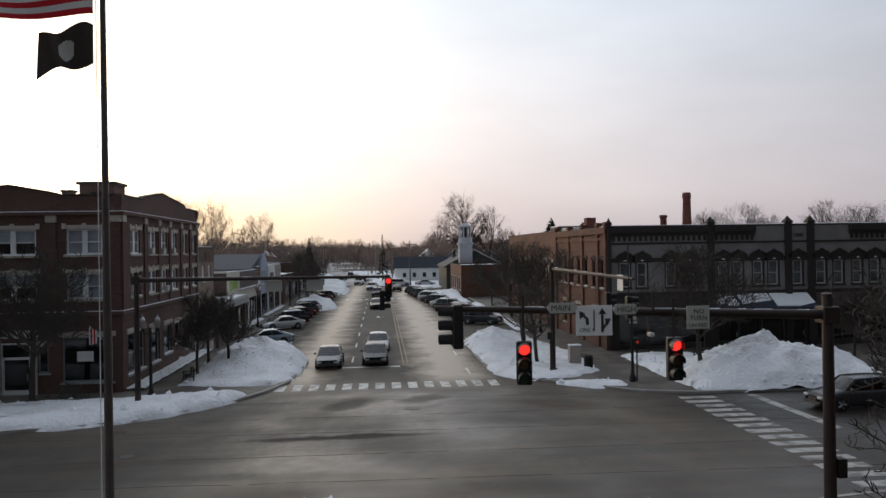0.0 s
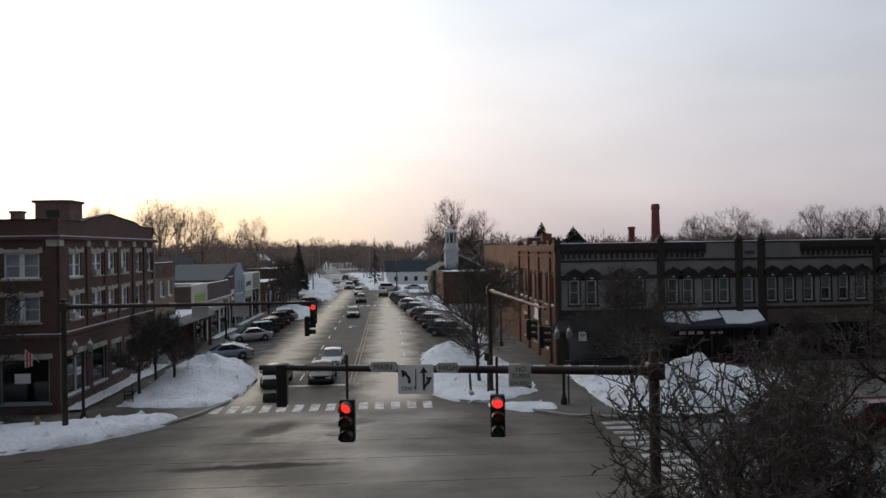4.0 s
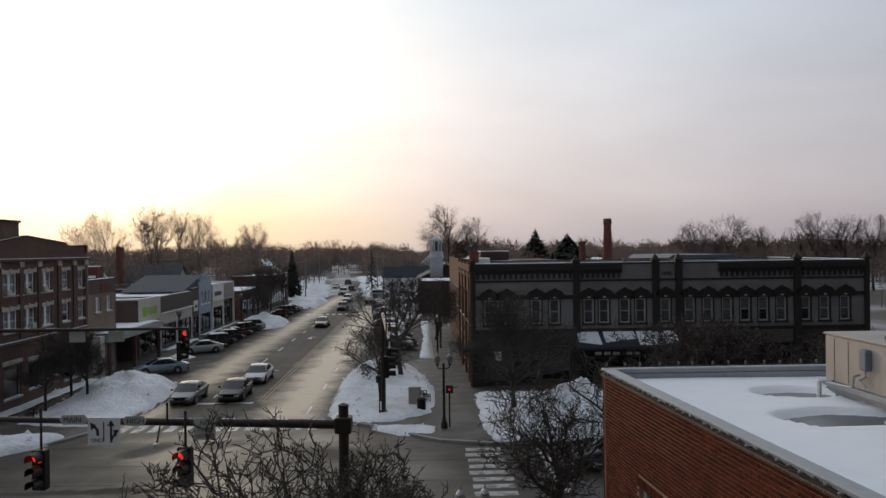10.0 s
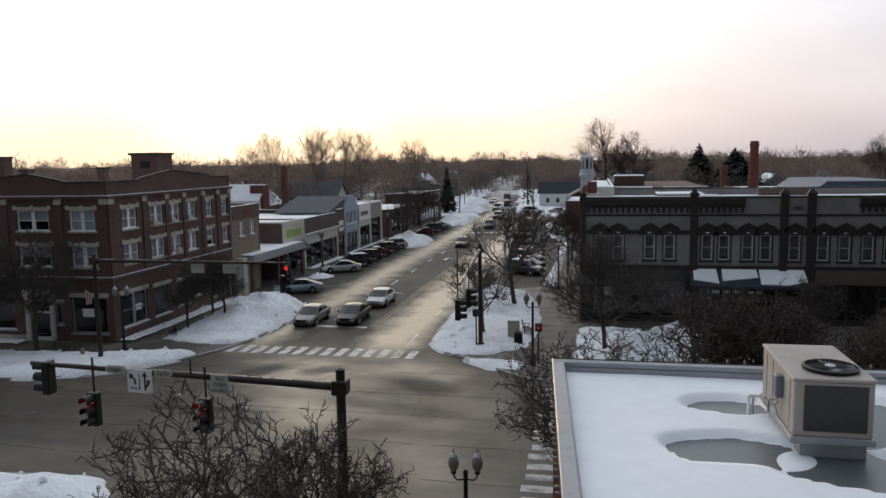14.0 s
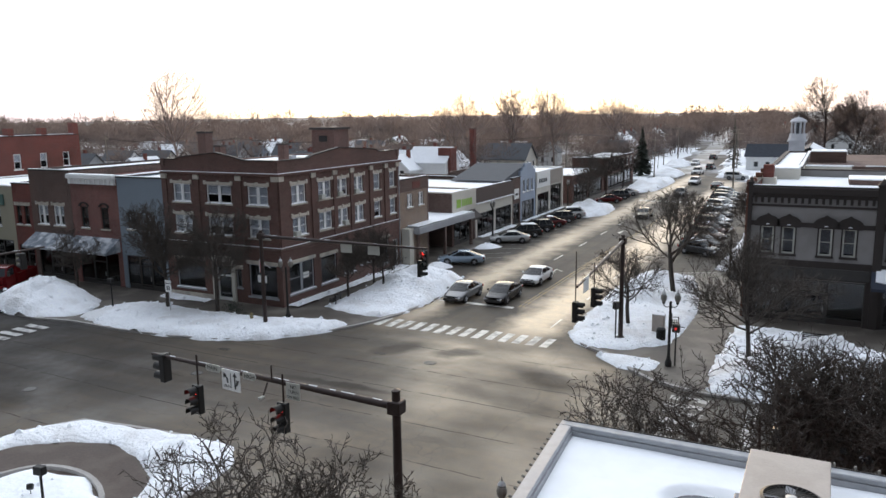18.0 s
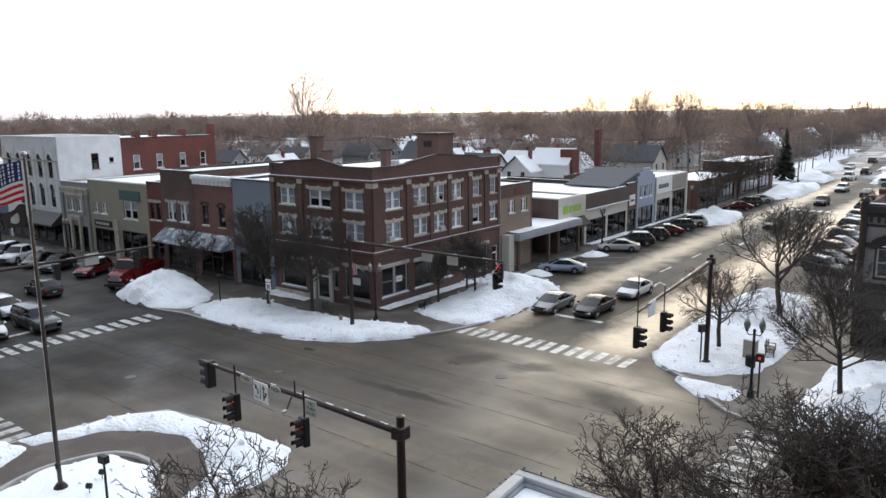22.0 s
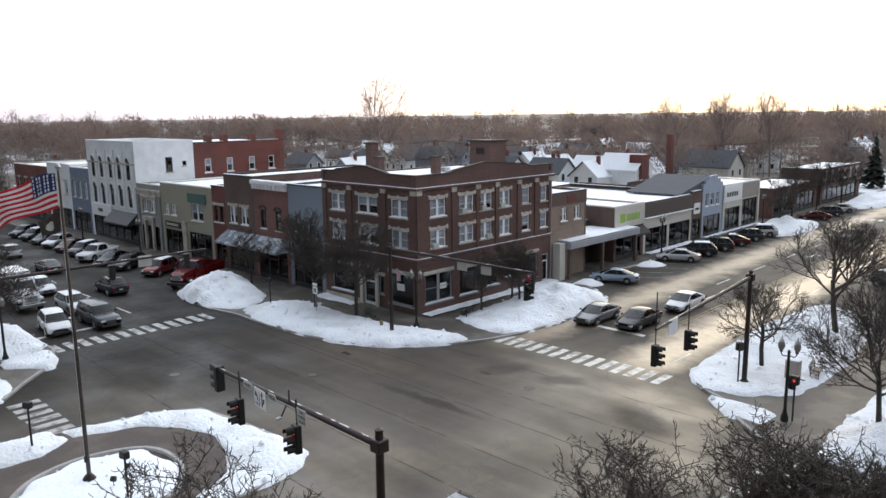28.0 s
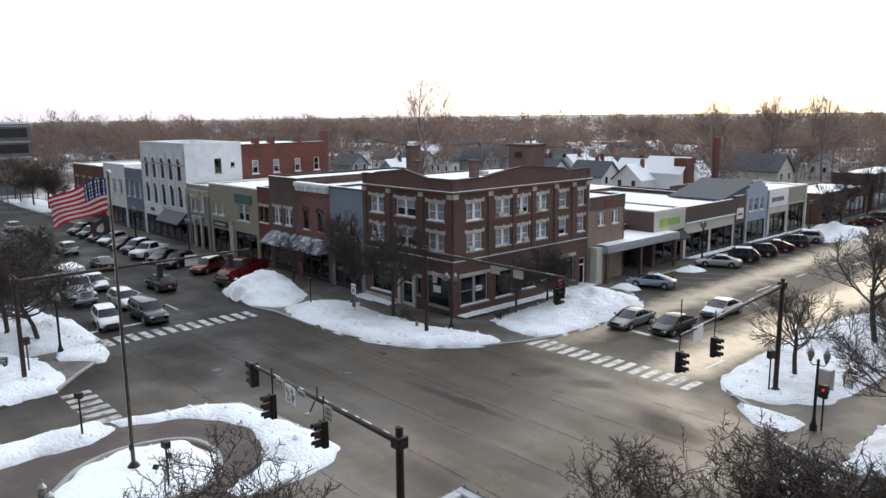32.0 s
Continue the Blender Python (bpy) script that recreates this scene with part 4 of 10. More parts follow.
part("bed_kerb", ring_, KERB, label="pale stone kerb round the flagpole bed", category="kerb", kind="structure")
snow_bank("snow_bed", [(-17.9, -6.2), (-19.3, -4.7), (-19.9, -2.3), (-18.8, 0.2), (-16.2, 0.6), (-13.8, -0.7), (-13.3, -3.0), (-13.8, -6.0), (-15.5, -8.0)], 0.35, "smooth white snow over the round flagpole bed", z=0.12, rough=0.08, m=SNOW, rim=0.9, out=0.2)
snow_bank("snow_bank", [(-24.4, -1.6), (-23.8, 0.2), (-23.2, 2.8), (-21.9, 4.9), (-18.8, 5.3), (-15.7, 5.7), (-12.8, 5.7), (-11.6, 4.0), (-11.3, 0), (-12.2, -0.5), (-13.4, 2.2), (-15.5, 3.2), (-17.9, 3.9), (-20.3, 3.2), (-22.2, 1.7), (-23.4, -1.4)], 0.3,
          "curved bank of snow along the plaza kerb", peaks=[(-14.2, 4.4, 2.4, 0.4)], rim=0.7, step=0.22)
snow_bank("snow_bank", [(-24.8, -9.5), (-24.7, -5), (-24.7, -2.6), (-23.4, -2.2), (-22.3, -3.7), (-22.6, -5.8), (-22.4, -9.5)], 0.35, "strip of white snow beside the plaza path", z=0.1, rim=0.6, step=0.22)
snow_bank("snow_bank", [(-40.6, 0.4), (-38.8, -0.4), (-36.6, 1.6), (-38.6, 2.6), (-40.4, 2.8)], 0.25, "small trampled heap of snow at the crossing", z=0.1, rim=0.6, step=0.22)
snow_bank("snow_bank", [(-38.6, -1.6), (-34.2, -1.6), (-32.4, -2.8), (-32.0, -6), (-32, -14), (-44, -14), (-44, -4)], 0.45, "white snow over the far side of the lane", z=0.1)
snow_bank("snow_bank", [(-58, 1.2), (-46, 2.8), (-42.5, 3.2), (-41.4, 2.6), (-41.2, -1.5), (-44, -3.2), (-58, -3.2)], 0.5, "ploughed snow along the pavement opposite the shops", z=0.1, peaks=[(-45.5, 0.8, 3.6, 1.0), (-52, 0, 4, 0.8)])
snow_bank("snow_bank", [(-24.3, 88.5), (-20.6, 88.2), (-18.6, 92), (-18.8, 99), (-20.5, 104), (-24.3, 104)], 0.5, "mound of ploughed snow between parked cars", peaks=[(-21.6, 95.5, 5.5, 1.3)], step=0.5)
for y, w in ((48.0, 1.0), (53.6, 1.5), (60.6, 1.2), (66.9, 0.8), (71.5, 0.7), (76.2, 0.8), (80.8, 0.7), (85.4, 0.9)):
    snow_bank("snow_patch", [(-24.3, y - w * 1.5), (-23.0, y - w), (-22.1, y + 0.3), (-22.9, y + w * 0.9), (-24.3, y + w * 1.3)], 0.12, "low trodden snow lying at the kerb", step=0.2, rim=0.5, peaks=[(-23.8, y - 0.4, 1.4, 0.3), (-23.4, y + 0.5, 1.0, 0.2)], category="snow patch")
snow_bank("snow_bank", [(-24.3, 128), (-20.6, 126), (-18.6, 130), (-18.8, 150), (-20.5, 158), (-24.3, 158)], 0.5, "far mound of ploughed snow along the kerb", peaks=[(-21.4, 140, 10.0, 1.1)], step=0.7)
snow_bank("snow_bank", [(2.2, 100), (0.6, 104), (-0.6, 116), (-1.6, 130), (2.2, 132)], 0.5, "far ploughed snow beside the parked cars", peaks=[(1.0, 116, 9, 0.9)], step=0.7)
snow_bank("snow_field", [(-13, 172), (4, 170), (10, 200), (4, 260), (-4, 300), (-20, 300), (-17, 240)], 0.25, "snowy open ground past the white hall", step=2.5, rim=4, m=SNOW)
snow_bank("snow_bank", [(-162, 23.4), (-134, 23.4), (-132, 26), (-140, 28), (-162, 28)], 0.4, "ploughed snow past the end of the shops", step=0.6, rim=0.8, peaks=[(-148, 25, 5, 1.2)])
snow_bank("snow_field", [(-30, 150), (-26, 152), (-25.6, 180), (-30, 240), (-36, 306), (-46, 306), (-38, 200)], 0.25, "snowy open ground at the end of the shops", step=2.5, rim=4, m=SNOW)
snow_bank("snow_field", [(-14, 183), (-9, 162), (6, 142), (34, 150), (30, 184), (-6, 184), (-14, 200), (-25, 304), (-18, 304)], 0.25, "snowy open ground before the white building", step=2.5, rim=4, m=SNOW)
for a, b, c, d, hh in ((-26, -20.6, 164, 176, 1.2), (-11.6, -5.0, 166, 180, 1.1), (-30, -24.4, 196, 212, 1.3), (-15.8, -9.6, 204, 220, 1.2)):
    snow_bank("snow_bank", [(a, c), (b, c - 2), (b + 0.6, (c + d) / 2), (b - 0.6, d), (a, d - 2)], 0.5, "far ploughed snow heaped beside the road", peaks=[((a + b) / 2, (c + d) / 2, 5, hh)], step=0.8)
for a, b, c, d in ((-26.9, -26.0, 28.2, 46.2), (-26.8, -26.3, 65.2, 76.4), (-26.8, -26.35, 80.4, 98.0)):
    snow_bank("snow_strip", [(a, c), (b, c), (b - 0.1, d), (a, d)], 0.18, "narrow strip of snow along the shop walls", z=0.13, rim=0.35, step=0.15)
snow_bank("snow_strip", [(-39.4, 26.6), (-34.4, 26.3), (-34.4, 27.0), (-39.4, 27.4)], 0.15, "narrow strip of snow along the brick wall", z=0.13, rim=0.3, step=0.15)


# ---- buildings ----
def face(x0, x1, y0, y1, side):
    """Matrix of a wall: local x along it from its left end as seen from outside, -y outwards, z up; and its length."""
    if side == "S":
        return Matrix.Translation((x0, y0, 0)), x1 - x0
    if side == "E":
        return Matrix.Translation((x1, y0, 0)) @ pose(0, 0, 0, 0, 0, 90), y1 - y0
    if side == "N":
        return Matrix.Translation((x1, y1, 0)) @ pose(0, 0, 0, 0, 0, 180), x1 - x0
    return Matrix.Translation((x0, y1, 0)) @ pose(0, 0, 0, 0, 0, 270), y1 - y0


def wall_mesh(m, length, z0, z1, holes, th=0.32, inset=0.0):
    """A wall with real openings; holes are (u0, u1, z0, z1)."""
    me = Mesh(m)
    us = sorted({inset, length - inset, *[h[0] for h in holes], *[h[1] for h in holes]})
    zs = sorted({z0, z1, *[h[2] for h in holes], *[h[3] for h in holes]})
    us, zs = [u for u in us if inset <= u <= length - inset], [z for z in zs if z0 <= z <= z1]
    nu = len(us)
    for y in (0.0, th):
        v = [(u, y, z) for z in zs for u in us]
        f = []
        for j in range(len(zs) - 1):
            for i in range(nu - 1):
                cu, cz = (us[i] + us[i + 1]) / 2, (zs[j] + zs[j + 1]) / 2
                if any(h[0] < cu < h[1] and h[2] < cz < h[3] for h in holes):
                    continue
                q = (j * nu + i, j * nu + i + 1, (j + 1) * nu + i + 1, (j + 1) * nu + i)
                f.append(q if y == 0 else q[::-1])
        me.add(v, f)
    for a, b, c, d in holes:
        v = [(a, 0, c), (b, 0, c), (b, 0, d), (a, 0, d), (a, th, c), (b, th, c), (b, th, d), (a, th, d)]
        me.add(v, [(0, 4, 5, 1), (1, 5, 6, 2), (2, 6, 7, 3), (3, 7, 4, 0)])
    a, b, c, d = inset, length - inset, z0, z1
    v = [(a, 0, c), (b, 0, c), (b, 0, d), (a, 0, d), (a, th, c), (b, th, c), (b, th, d), (a, th, d)]
    me.add(v, [(0, 1, 5, 4), (1, 2, 6, 5), (2, 3, 7, 6), (3, 0, 4, 7)])
    return me


def sash(w, h, style):
    """Frame and panes of a window, built round its lower left corner; -y is outside."""
    t = 0.09
    n = 2 if style == "pair" else 1
    mull = 0.24 if n == 2 else 0
    cells = [(t, w - t)] if n == 1 else [(t, w / 2 - mull / 2), (w / 2 + mull / 2, w - t)]
    panes = []
    for a, b in cells:
        if style != "fixed":
            panes += [(a + 0.03, b - 0.03, t + 0.03, h * 0.5 - 0.03, 0.15), (a + 0.03, b - 0.03, h * 0.5 + 0.03, h - t, 0.14)]
        else:
            panes.append((a, b, t, h - t, 0.15))
    fr = wall_mesh(Matrix.Translation((0, 0.10, 0)), w, 0, h, [p[:4] for p in panes], 0.1)
    return fr, panes


def window(parent, m, u, z, w, h, style="double", trim=TRIM_W, lintel="stone", sill=True, blind=0.0, glass=None, label=""):
    """A sash window set in a wall opening, with sill, lintel and a drawn blind where there is one."""
    glass = glass or GLASS
    key = (round(w, 2), round(h, 2), style, trim.name, lintel, sill, glass.name)
    wm = m @ Matrix.Translation((u, 0, z))

    def make():
        fr, panes = sash(w, h, style)
        ps = [Mesh().box(a, b, y, y + 0.008, c, d).data("pane", glass) for a, b, c, d, y in panes]
        s = Mesh().box(-0.14, w + 0.14, -0.1, 0.12, -0.13, 0.0, 0.015).data("sill", STONE if lintel != "plain" else trim) if sill else None
        sn = Mesh().box(-0.1, w + 0.1, -0.08, 0.09, 0.0, 0.05, 0.02).data("sill_snow", SNOW) if sill else None
        li = None
        if lintel == "stone":
            lm = Mesh().box(-0.16, w + 0.16, -0.05, 0.1, h, h + 0.24, 0.01)
            lm.box(-0.22, 0.02, -0.08, 0.1, h + 0.0, h + 0.34, 0.01).box(w - 0.02, w + 0.22, -0.08, 0.1, h, h + 0.34, 0.01)
            lm.box(w / 2 - 0.12, w / 2 + 0.12, -0.08, 0.1, h, h + 0.34, 0.01)
            li = lm.data("lintel", STONE)
        elif lintel == "arch":
            n, c = 9, w / 2
            arc = [math.pi * i / n for i in range(n + 1)]
            r0, r1 = w / 2, w / 2 + 0.2
            lm = Mesh().slab([(c + r1 * math.cos(a), h + 0.6 * r1 * math.sin(a)) for a in arc] + [(c + r0 * math.cos(a), h + 0.6 * r0 * math.sin(a)) for a in arc[::-1]], -0.09, 0.02)
            li = lm.data("lintel", STONE if trim is TRIM_W else TRIM_BR)
        return fr.data("window", trim), ps, s, sn, li
    fr, ps, s, sn, li = shared(key, make)
    o = put_mesh("window", fr, parent, wm, label)
    for p in ps:
        q = put_mesh("pane", p, o, wm)
        q.visible_shadow = False
    if s:
        put_mesh("sill", s, o, wm)
    if sn and RND.random() < 0.6:
        put_mesh("sill_snow", sn, o, wm)
    if li:
        put_mesh("lintel", li, o, wm)
    if blind > 0:
        bl = shared((key, "blind", round(blind, 1)), lambda: Mesh().box(0.08, w - 0.08, 0.215, 0.225, h * (1 - blind), h - 0.06).data("blind", BLIND))
        put_mesh("blind", bl, o, wm)
    return o


RND = random.Random(5)


def snow_roof(parent, x0, x1, y0, y1, z, depth=0.12, name="roof_snow", holes=(), step=0.8):
    """Snow lying on a flat roof, with a soft surface and open patches (x, y, rx, ry)."""
    nx, ny = max(4, int((x1 - x0) / step)), max(4, int((y1 - y0) / step))
    v, f = [], []
    for j in range(ny + 1):
        for i in range(nx + 1):
            x, y = x0 + (x1 - x0) * i / nx, y0 + (y1 - y0) * j / ny
            zz = depth * (1 + 0.35 * noise.noise((x * 0.4, y * 0.4, z)))
            for hx, hy, rx, ry in holes:
                q = math.hypot((x - hx) / rx, (y - hy) / ry) + 0.3 * noise.noise((x * 1.1, y * 1.1, 2))
                zz *= min(1, max(-0.25, (q - 0.9) * 9))
            v.append((x, y, z + zz))
    for j in range(ny):
        for i in range(nx):
            f.append((j * (nx + 1) + i, j * (nx + 1) + i + 1, (j + 1) * (nx + 1) + i + 1, (j + 1) * (nx + 1) + i))
    ob = part(name, Mesh().add(v, f), ROOF_SNOW, parent)
    ob.data.shade_smooth()
    return ob


def shell(name, label, x0, x1, y0, y1, h, walls, holes=None, parapet=0.6, mats=None, coping=STONE, snow=True, z0=-0.05, category="building", snow_cap=True, th=0.32):
    """A building's walls, roof and coping. holes: side -> openings; mats: side -> material."""
    o = thing(name, label, category, ((x0 + x1) / 2, (y0 + y1) / 2, 0))
    holes, mats = holes or {}, mats or {}
    for s in "SENW":
        m, ln = face(x0, x1, y0, y1, s)
        part("wall", wall_mesh(m, ln, z0, h, holes.get(s, []), th, 0 if s in "SN" else th), mats.get(s, walls), o)
    part("roof", Mesh().box(x0 + th, x1 - th, y0 + th, y1 - th, h - parapet - 0.25, h - parapet), MEMBRANE, o)
    if snow:
        snow_roof(o, x0 + th, x1 - th, y0 + th, y1 - th, h - parapet)
    if coping:
        c = Mesh()
        c.box(x0 - 0.06, x1 + 0.06, y0 - 0.06, y0 + th + 0.06, h, h + 0.1).box(x0 - 0.06, x1 + 0.06, y1 - th - 0.06, y1 + 0.06, h, h + 0.1)
        c.box(x0 - 0.06, x0 + th + 0.06, y0 + th + 0.06, y1 - th - 0.06, h, h + 0.1).box(x1 - th - 0.06, x1 + 0.06, y0 + th + 0.06, y1 - th - 0.06, h, h + 0.1)
        part("coping", c, coping, o)
        if snow_cap:
            c = Mesh()
            c.box(x0, x1, y0 + 0.02, y0 + th - 0.02, h + 0.1, h + 0.16, 0.02).box(x1 - th + 0.02, x1 - 0.02, y0 + th, y1 - th, h + 0.1, h + 0.16, 0.02)
            part("coping_snow", c, SNOW, o)
    # floors and core behind the panes, coloured near-black in place of unlit rooms
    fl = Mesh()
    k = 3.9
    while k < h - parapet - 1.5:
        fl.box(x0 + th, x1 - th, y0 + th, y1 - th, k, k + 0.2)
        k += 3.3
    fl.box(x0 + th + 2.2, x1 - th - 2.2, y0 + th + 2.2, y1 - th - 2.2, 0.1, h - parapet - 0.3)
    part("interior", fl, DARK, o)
    return o


def shopfront(parent, m, u0, u1, z0=0.5, z1=3.0, n=3, trim=TRIM_DK, door=None, base=None, glass=None):
    """Framed shop glazing between u0 and u1, with a stall riser and, at bay `door`, a door."""
    glass = glass or SHOPGLASS
    bw = (u1 - u0) / n
    fr = Mesh(m)
    fr.box(u0, u1, 0.08, 0.24, z1 - 0.1, z1).box(u0, u1, 0.08, 0.24, z0 - 0.08, z0)
    for i in (0, n):
        u = u0 + i * bw
        a, b = max(u0, u - 0.05), min(u1, u + 0.05)
        fr.box(a, b, 0.08, 0.24, 0.1 if door in (i, i - 1) else z0, z1 - 0.1)
    o = part("shopfront", fr, trim, parent)
    for i in range(1, n):
        u = u0 + i * bw
        part("mullion", Mesh(m).box(u - 0.05, u + 0.05, 0.07, 0.25, 0.1 if door in (i, i - 1) else z0, z1 - 0.1), trim, o)
    for i in range(n):
        a, b = u0 + i * bw + 0.05, u0 + (i + 1) * bw - 0.05
        if door == i:
            d = part("door", Mesh(m).box(a, b, 0.1, 0.17, 0.12, 0.4).box(a, a + 0.1, 0.1, 0.17, 0.4, 2.3).box(b - 0.1, b, 0.1, 0.17, 0.4, 2.3).box(a, b, 0.1, 0.17, 2.2, 2.35), trim, parent)
            part("handle", Mesh(m).box(b - 0.2, b - 0.16, 0.04, 0.1, 0.95, 1.35), STEEL, d)
            g = part("pane", Mesh(m).box(a + 0.1, b - 0.1, 0.13, 0.14, 0.4, 2.2), glass, d)
            g.visible_shadow = False
            g = part("pane", Mesh(m).box(a, b, 0.14, 0.15, 2.35, z1 - 0.1), glass, o)
            g.visible_shadow = False
        else:
            g = part("pane", Mesh(m).box(a, b, 0.14, 0.15, z0, z1 - 0.1), glass, o)
            g.visible_shadow = False
            if z0 > 0.3:
                part("riser", Mesh(m).box(a, b, 0.1, 0.22, 0.1, z0 - 0.08), base or trim, o)
    return o


def bars(parent, m, u0, u1, z0, z1, n, material, name="lettering", y=-0.03):
    """A line of writing too small to read, as plain bars."""
    me = Mesh(m)
    w = (u1 - u0) / n
    for i in range(n):
        me.box(u0 + i * w, u0 + (i + 0.72) * w, y, y + 0.02, z0, z1)
    part(name, me, material, parent)


# --- the brick corner building ---
def corner_building():
    x0, x1, y0, y1, H = -39.6, -27.0, 27.7, 46.4, 11.9
    side = [(1.6, 1.9), (5.2, 1.9), (7.8, 1.8), (10.5, 1.7), (14.0, 1.15), (16.9, 1.05)]
    front = [(1.2, 2.0), (5.0, 2.7), (9.4, 2.1)]
    low_e = [(0.9, 3.3, 1.0, 3.5), (5.2, 2.3, 1.0, 3.4), (8.6, 1.9, 1.2, 3.3), (11.4, 1.6, 1.6, 3.2), (14.2, 2.3, 0.9, 3.4), (17.3, 0.95, 0.1, 3.0)]
    low_s = [(9.1, 2.9, 0.8, 3.5), (5.6, 1.7, 0.1, 3.2), (1.0, 3.2, 0.9, 3.4), (7.7, 0.6, 1.4, 3.0)]
    he = [(u, u + w, z, z + 1.55) for z in (8.35, 5.7) for u, w in side] + [(u, u + w, a, b) for u, w, a, b in low_e]
    hs = [(u, u + w, z, z + 1.55) for z in (8.35, 5.7) for u, w in front] + [(u, u + w, a, b) for u, w, a, b in low_s]
    o = shell("corner_building", "three-storey dark red brick corner building with stone lintels and white windows", x0, x1, y0, y1, H - 0.5, BRICK_A, {"E": he, "S": hs}, 0.25, coping=None)
    for s, wins in (("E", side), ("S", front)):
        m, ln = face(x0, x1, y0, y1, s)
        for z in (8.35, 5.7):
            for i, (u, w) in enumerate(wins):
                window(o, m, u, z, w, 1.55, "pair" if w > 1.4 else "double", blind=RND.choice([0.5, 0.9, 0.9, 0.94, 0.94, 0.7]))
        # stone belt over the shops, pale band under the parapet, both carrying snow
        for z, hh, pr, nm in ((4.75, 0.22, 0.1, "belt_course"), (10.72, 0.2, 0.22, "cornice")):
            a, b = (-pr, ln + pr) if s == "E" else (0, ln)
            part(nm, Mesh(m).box(a, b, -pr, 0.05, z, z + hh, 0.02), BRICK_BR if nm == "belt_course" else BRICK_A, o)
            part("ledge_snow", Mesh(m).box(a + 0.02, b - 0.02, -pr + 0.01, -0.005, z + hh, z + hh + 0.04, 0.01), SNOW, o)
        part("sill_course", Mesh(m).box(0, ln, -0.05, 0.02, 4.4, 4.55), BRICK_A, o)
        # flat brick piers between the bays
        piers = [0.0, 4.2, 7.35, 10.0, 13.2, 15.9, 18.1] if s == "E" else [0.0, 3.7, 8.3, 12.0]
        for u in piers:
            part("pier", Mesh(m).box(max(0, u), min(ln, u + 0.55), -0.09, 0.02, 5.06, 10.5), BRICK_A, o)
            part("pier_cap", Mesh(m).box(max(0, u) - 0.04, min(ln, u + 0.55) + 0.04, -0.14, 0.02, 10.3, 10.72, 0.02), STONE, o)
        # parapet with a raised middle
        if s == "E":
            poly = [(0, 11.4), (ln, 11.4), (ln, 11.9), (ln - 3.6, 11.9), (ln - 4.2, 12.15), (8.6, 12.6), (4.6, 12.1), (4.0, 11.9), (0, 11.9)]
        else:
            poly = [(0, 11.4), (ln, 11.4), (ln, 11.9), (ln - 3.4, 11.9), (ln - 4.2, 12.1), (6.2, 12.5), (2.2, 12.1), (1.6, 11.9), (0, 11.9)]
        part("parapet", Mesh(m).slab(poly if s == "S" else [(min(max(u, 0.0), ln), z) for u, z in poly], 0.0, 0.3), BRICK_A, o)
        top = poly[2:]
        for (a, za), (b, zb) in zip(top[:-1], top[1:]):
            part("coping", Mesh(m).slab([(b, zb), (a, za), (a, za + 0.08), (b, zb + 0.08)], -0.05, 0.35), TRIM_BR, o)
    part("corner_pier", Mesh().box(x1 - 0.34, x1 + 0.06, y0 - 0.06, y0 + 0.34, 11.35, 11.98, 0.02), BRICK_A, o)
    for cx_, cy_ in ((x0 + 0.2, y0 + 0.1), (x1 - 0.1, y1 - 0.2)):
        part("corner_pier", Mesh().box(cx_ - 0.2, cx_ + 0.2, cy_ - 0.2, cy_ + 0.2, 11.35, 11.98, 0.02), BRICK_A, o)
    # shop windows
    m, ln = face(x0, x1, y0, y1, "E")
    for u, w, a, b in low_e[:5]:
        wo = window(o, m, u, a, w, b - a, "pair" if w > 3 else "fixed", trim=PARAPET, lintel="plain", glass=SHOPGLASS)
        part("head_stone", Mesh(m).box(u - 0.2, u + w + 0.2, -0.05, 0.08, b, b + 0.3, 0.01), STONE, wo)
    bars(o, m, 2.8, 3.9, 2.0, 2.5, 1, SIGN_W, "window_emblem", 0.12)
    shopfront(o, m, 17.3, 18.25, 0.4, 3.0, 1, TRIM_W, 0)
    m, ln = face(x0, x1, y0, y1, "S")
    for u, w, a, b in (low_s[0], low_s[2], low_s[3]):
        wo = window(o, m, u, a, w, b - a, "fixed", trim=PARAPET, lintel="plain", glass=SHOPGLASS)
        part("head_stone", Mesh(m).box(u - 0.2, u + w + 0.2, -0.05, 0.08, b, b + 0.3, 0.01), STONE, wo)
    bars(o, m, 9.9, 11.2, 2.0, 2.6, 1, SIGN_W, "window_emblem", 0.12)
    shopfront(o, m, 5.6, 7.3, 0.4, 3.2, 1, TRIM_W, 0)
    part("door_surround", Mesh(m).box(5.2, 5.6, -0.18, 0.1, 0.1, 3.5, 0.03).box(7.3, 7.7, -0.18, 0.1, 0.1, 3.5, 0.03).box(5.1, 7.8, -0.22, 0.1, 3.5, 3.95, 0.03), CREAM, o)
    part("wall_base", Mesh(m).box(0, 5.1, -0.06, 0.02, 0.0, 0.5), STONE, o)
    me_, _ = face(x0, x1, y0, y1, "E")
    for u, z in ((5.35, 8.35), (8.0, 8.35), (10.6, 8.35), (1.75, 5.7), (8.75, 5.7)):
        part("window_cooler", Mesh(me_).box(u, u + 0.6, -0.25, 0.13, z + 0.02, z + 0.4, 0.02), SIGN_G, o, "small pale window air cooler")
    part("downpipe", Mesh(me_).cyl((18.55, -0.08, 0.2), (18.55, -0.08, 10.7), 0.06, n=8), PARAPET, o)
    # rooftop
    pent = part("stair_house", Mesh().box(-35.5, -32.8, 43.7, 46.3, 11.0, 14.0), BRICK_A, o, "dark brick stair house on the roof")
    part("roof", Mesh().box(-35.7, -32.6, 43.5, 46.35, 14.0, 14.22, 0.03), TRIM_BR, pent)
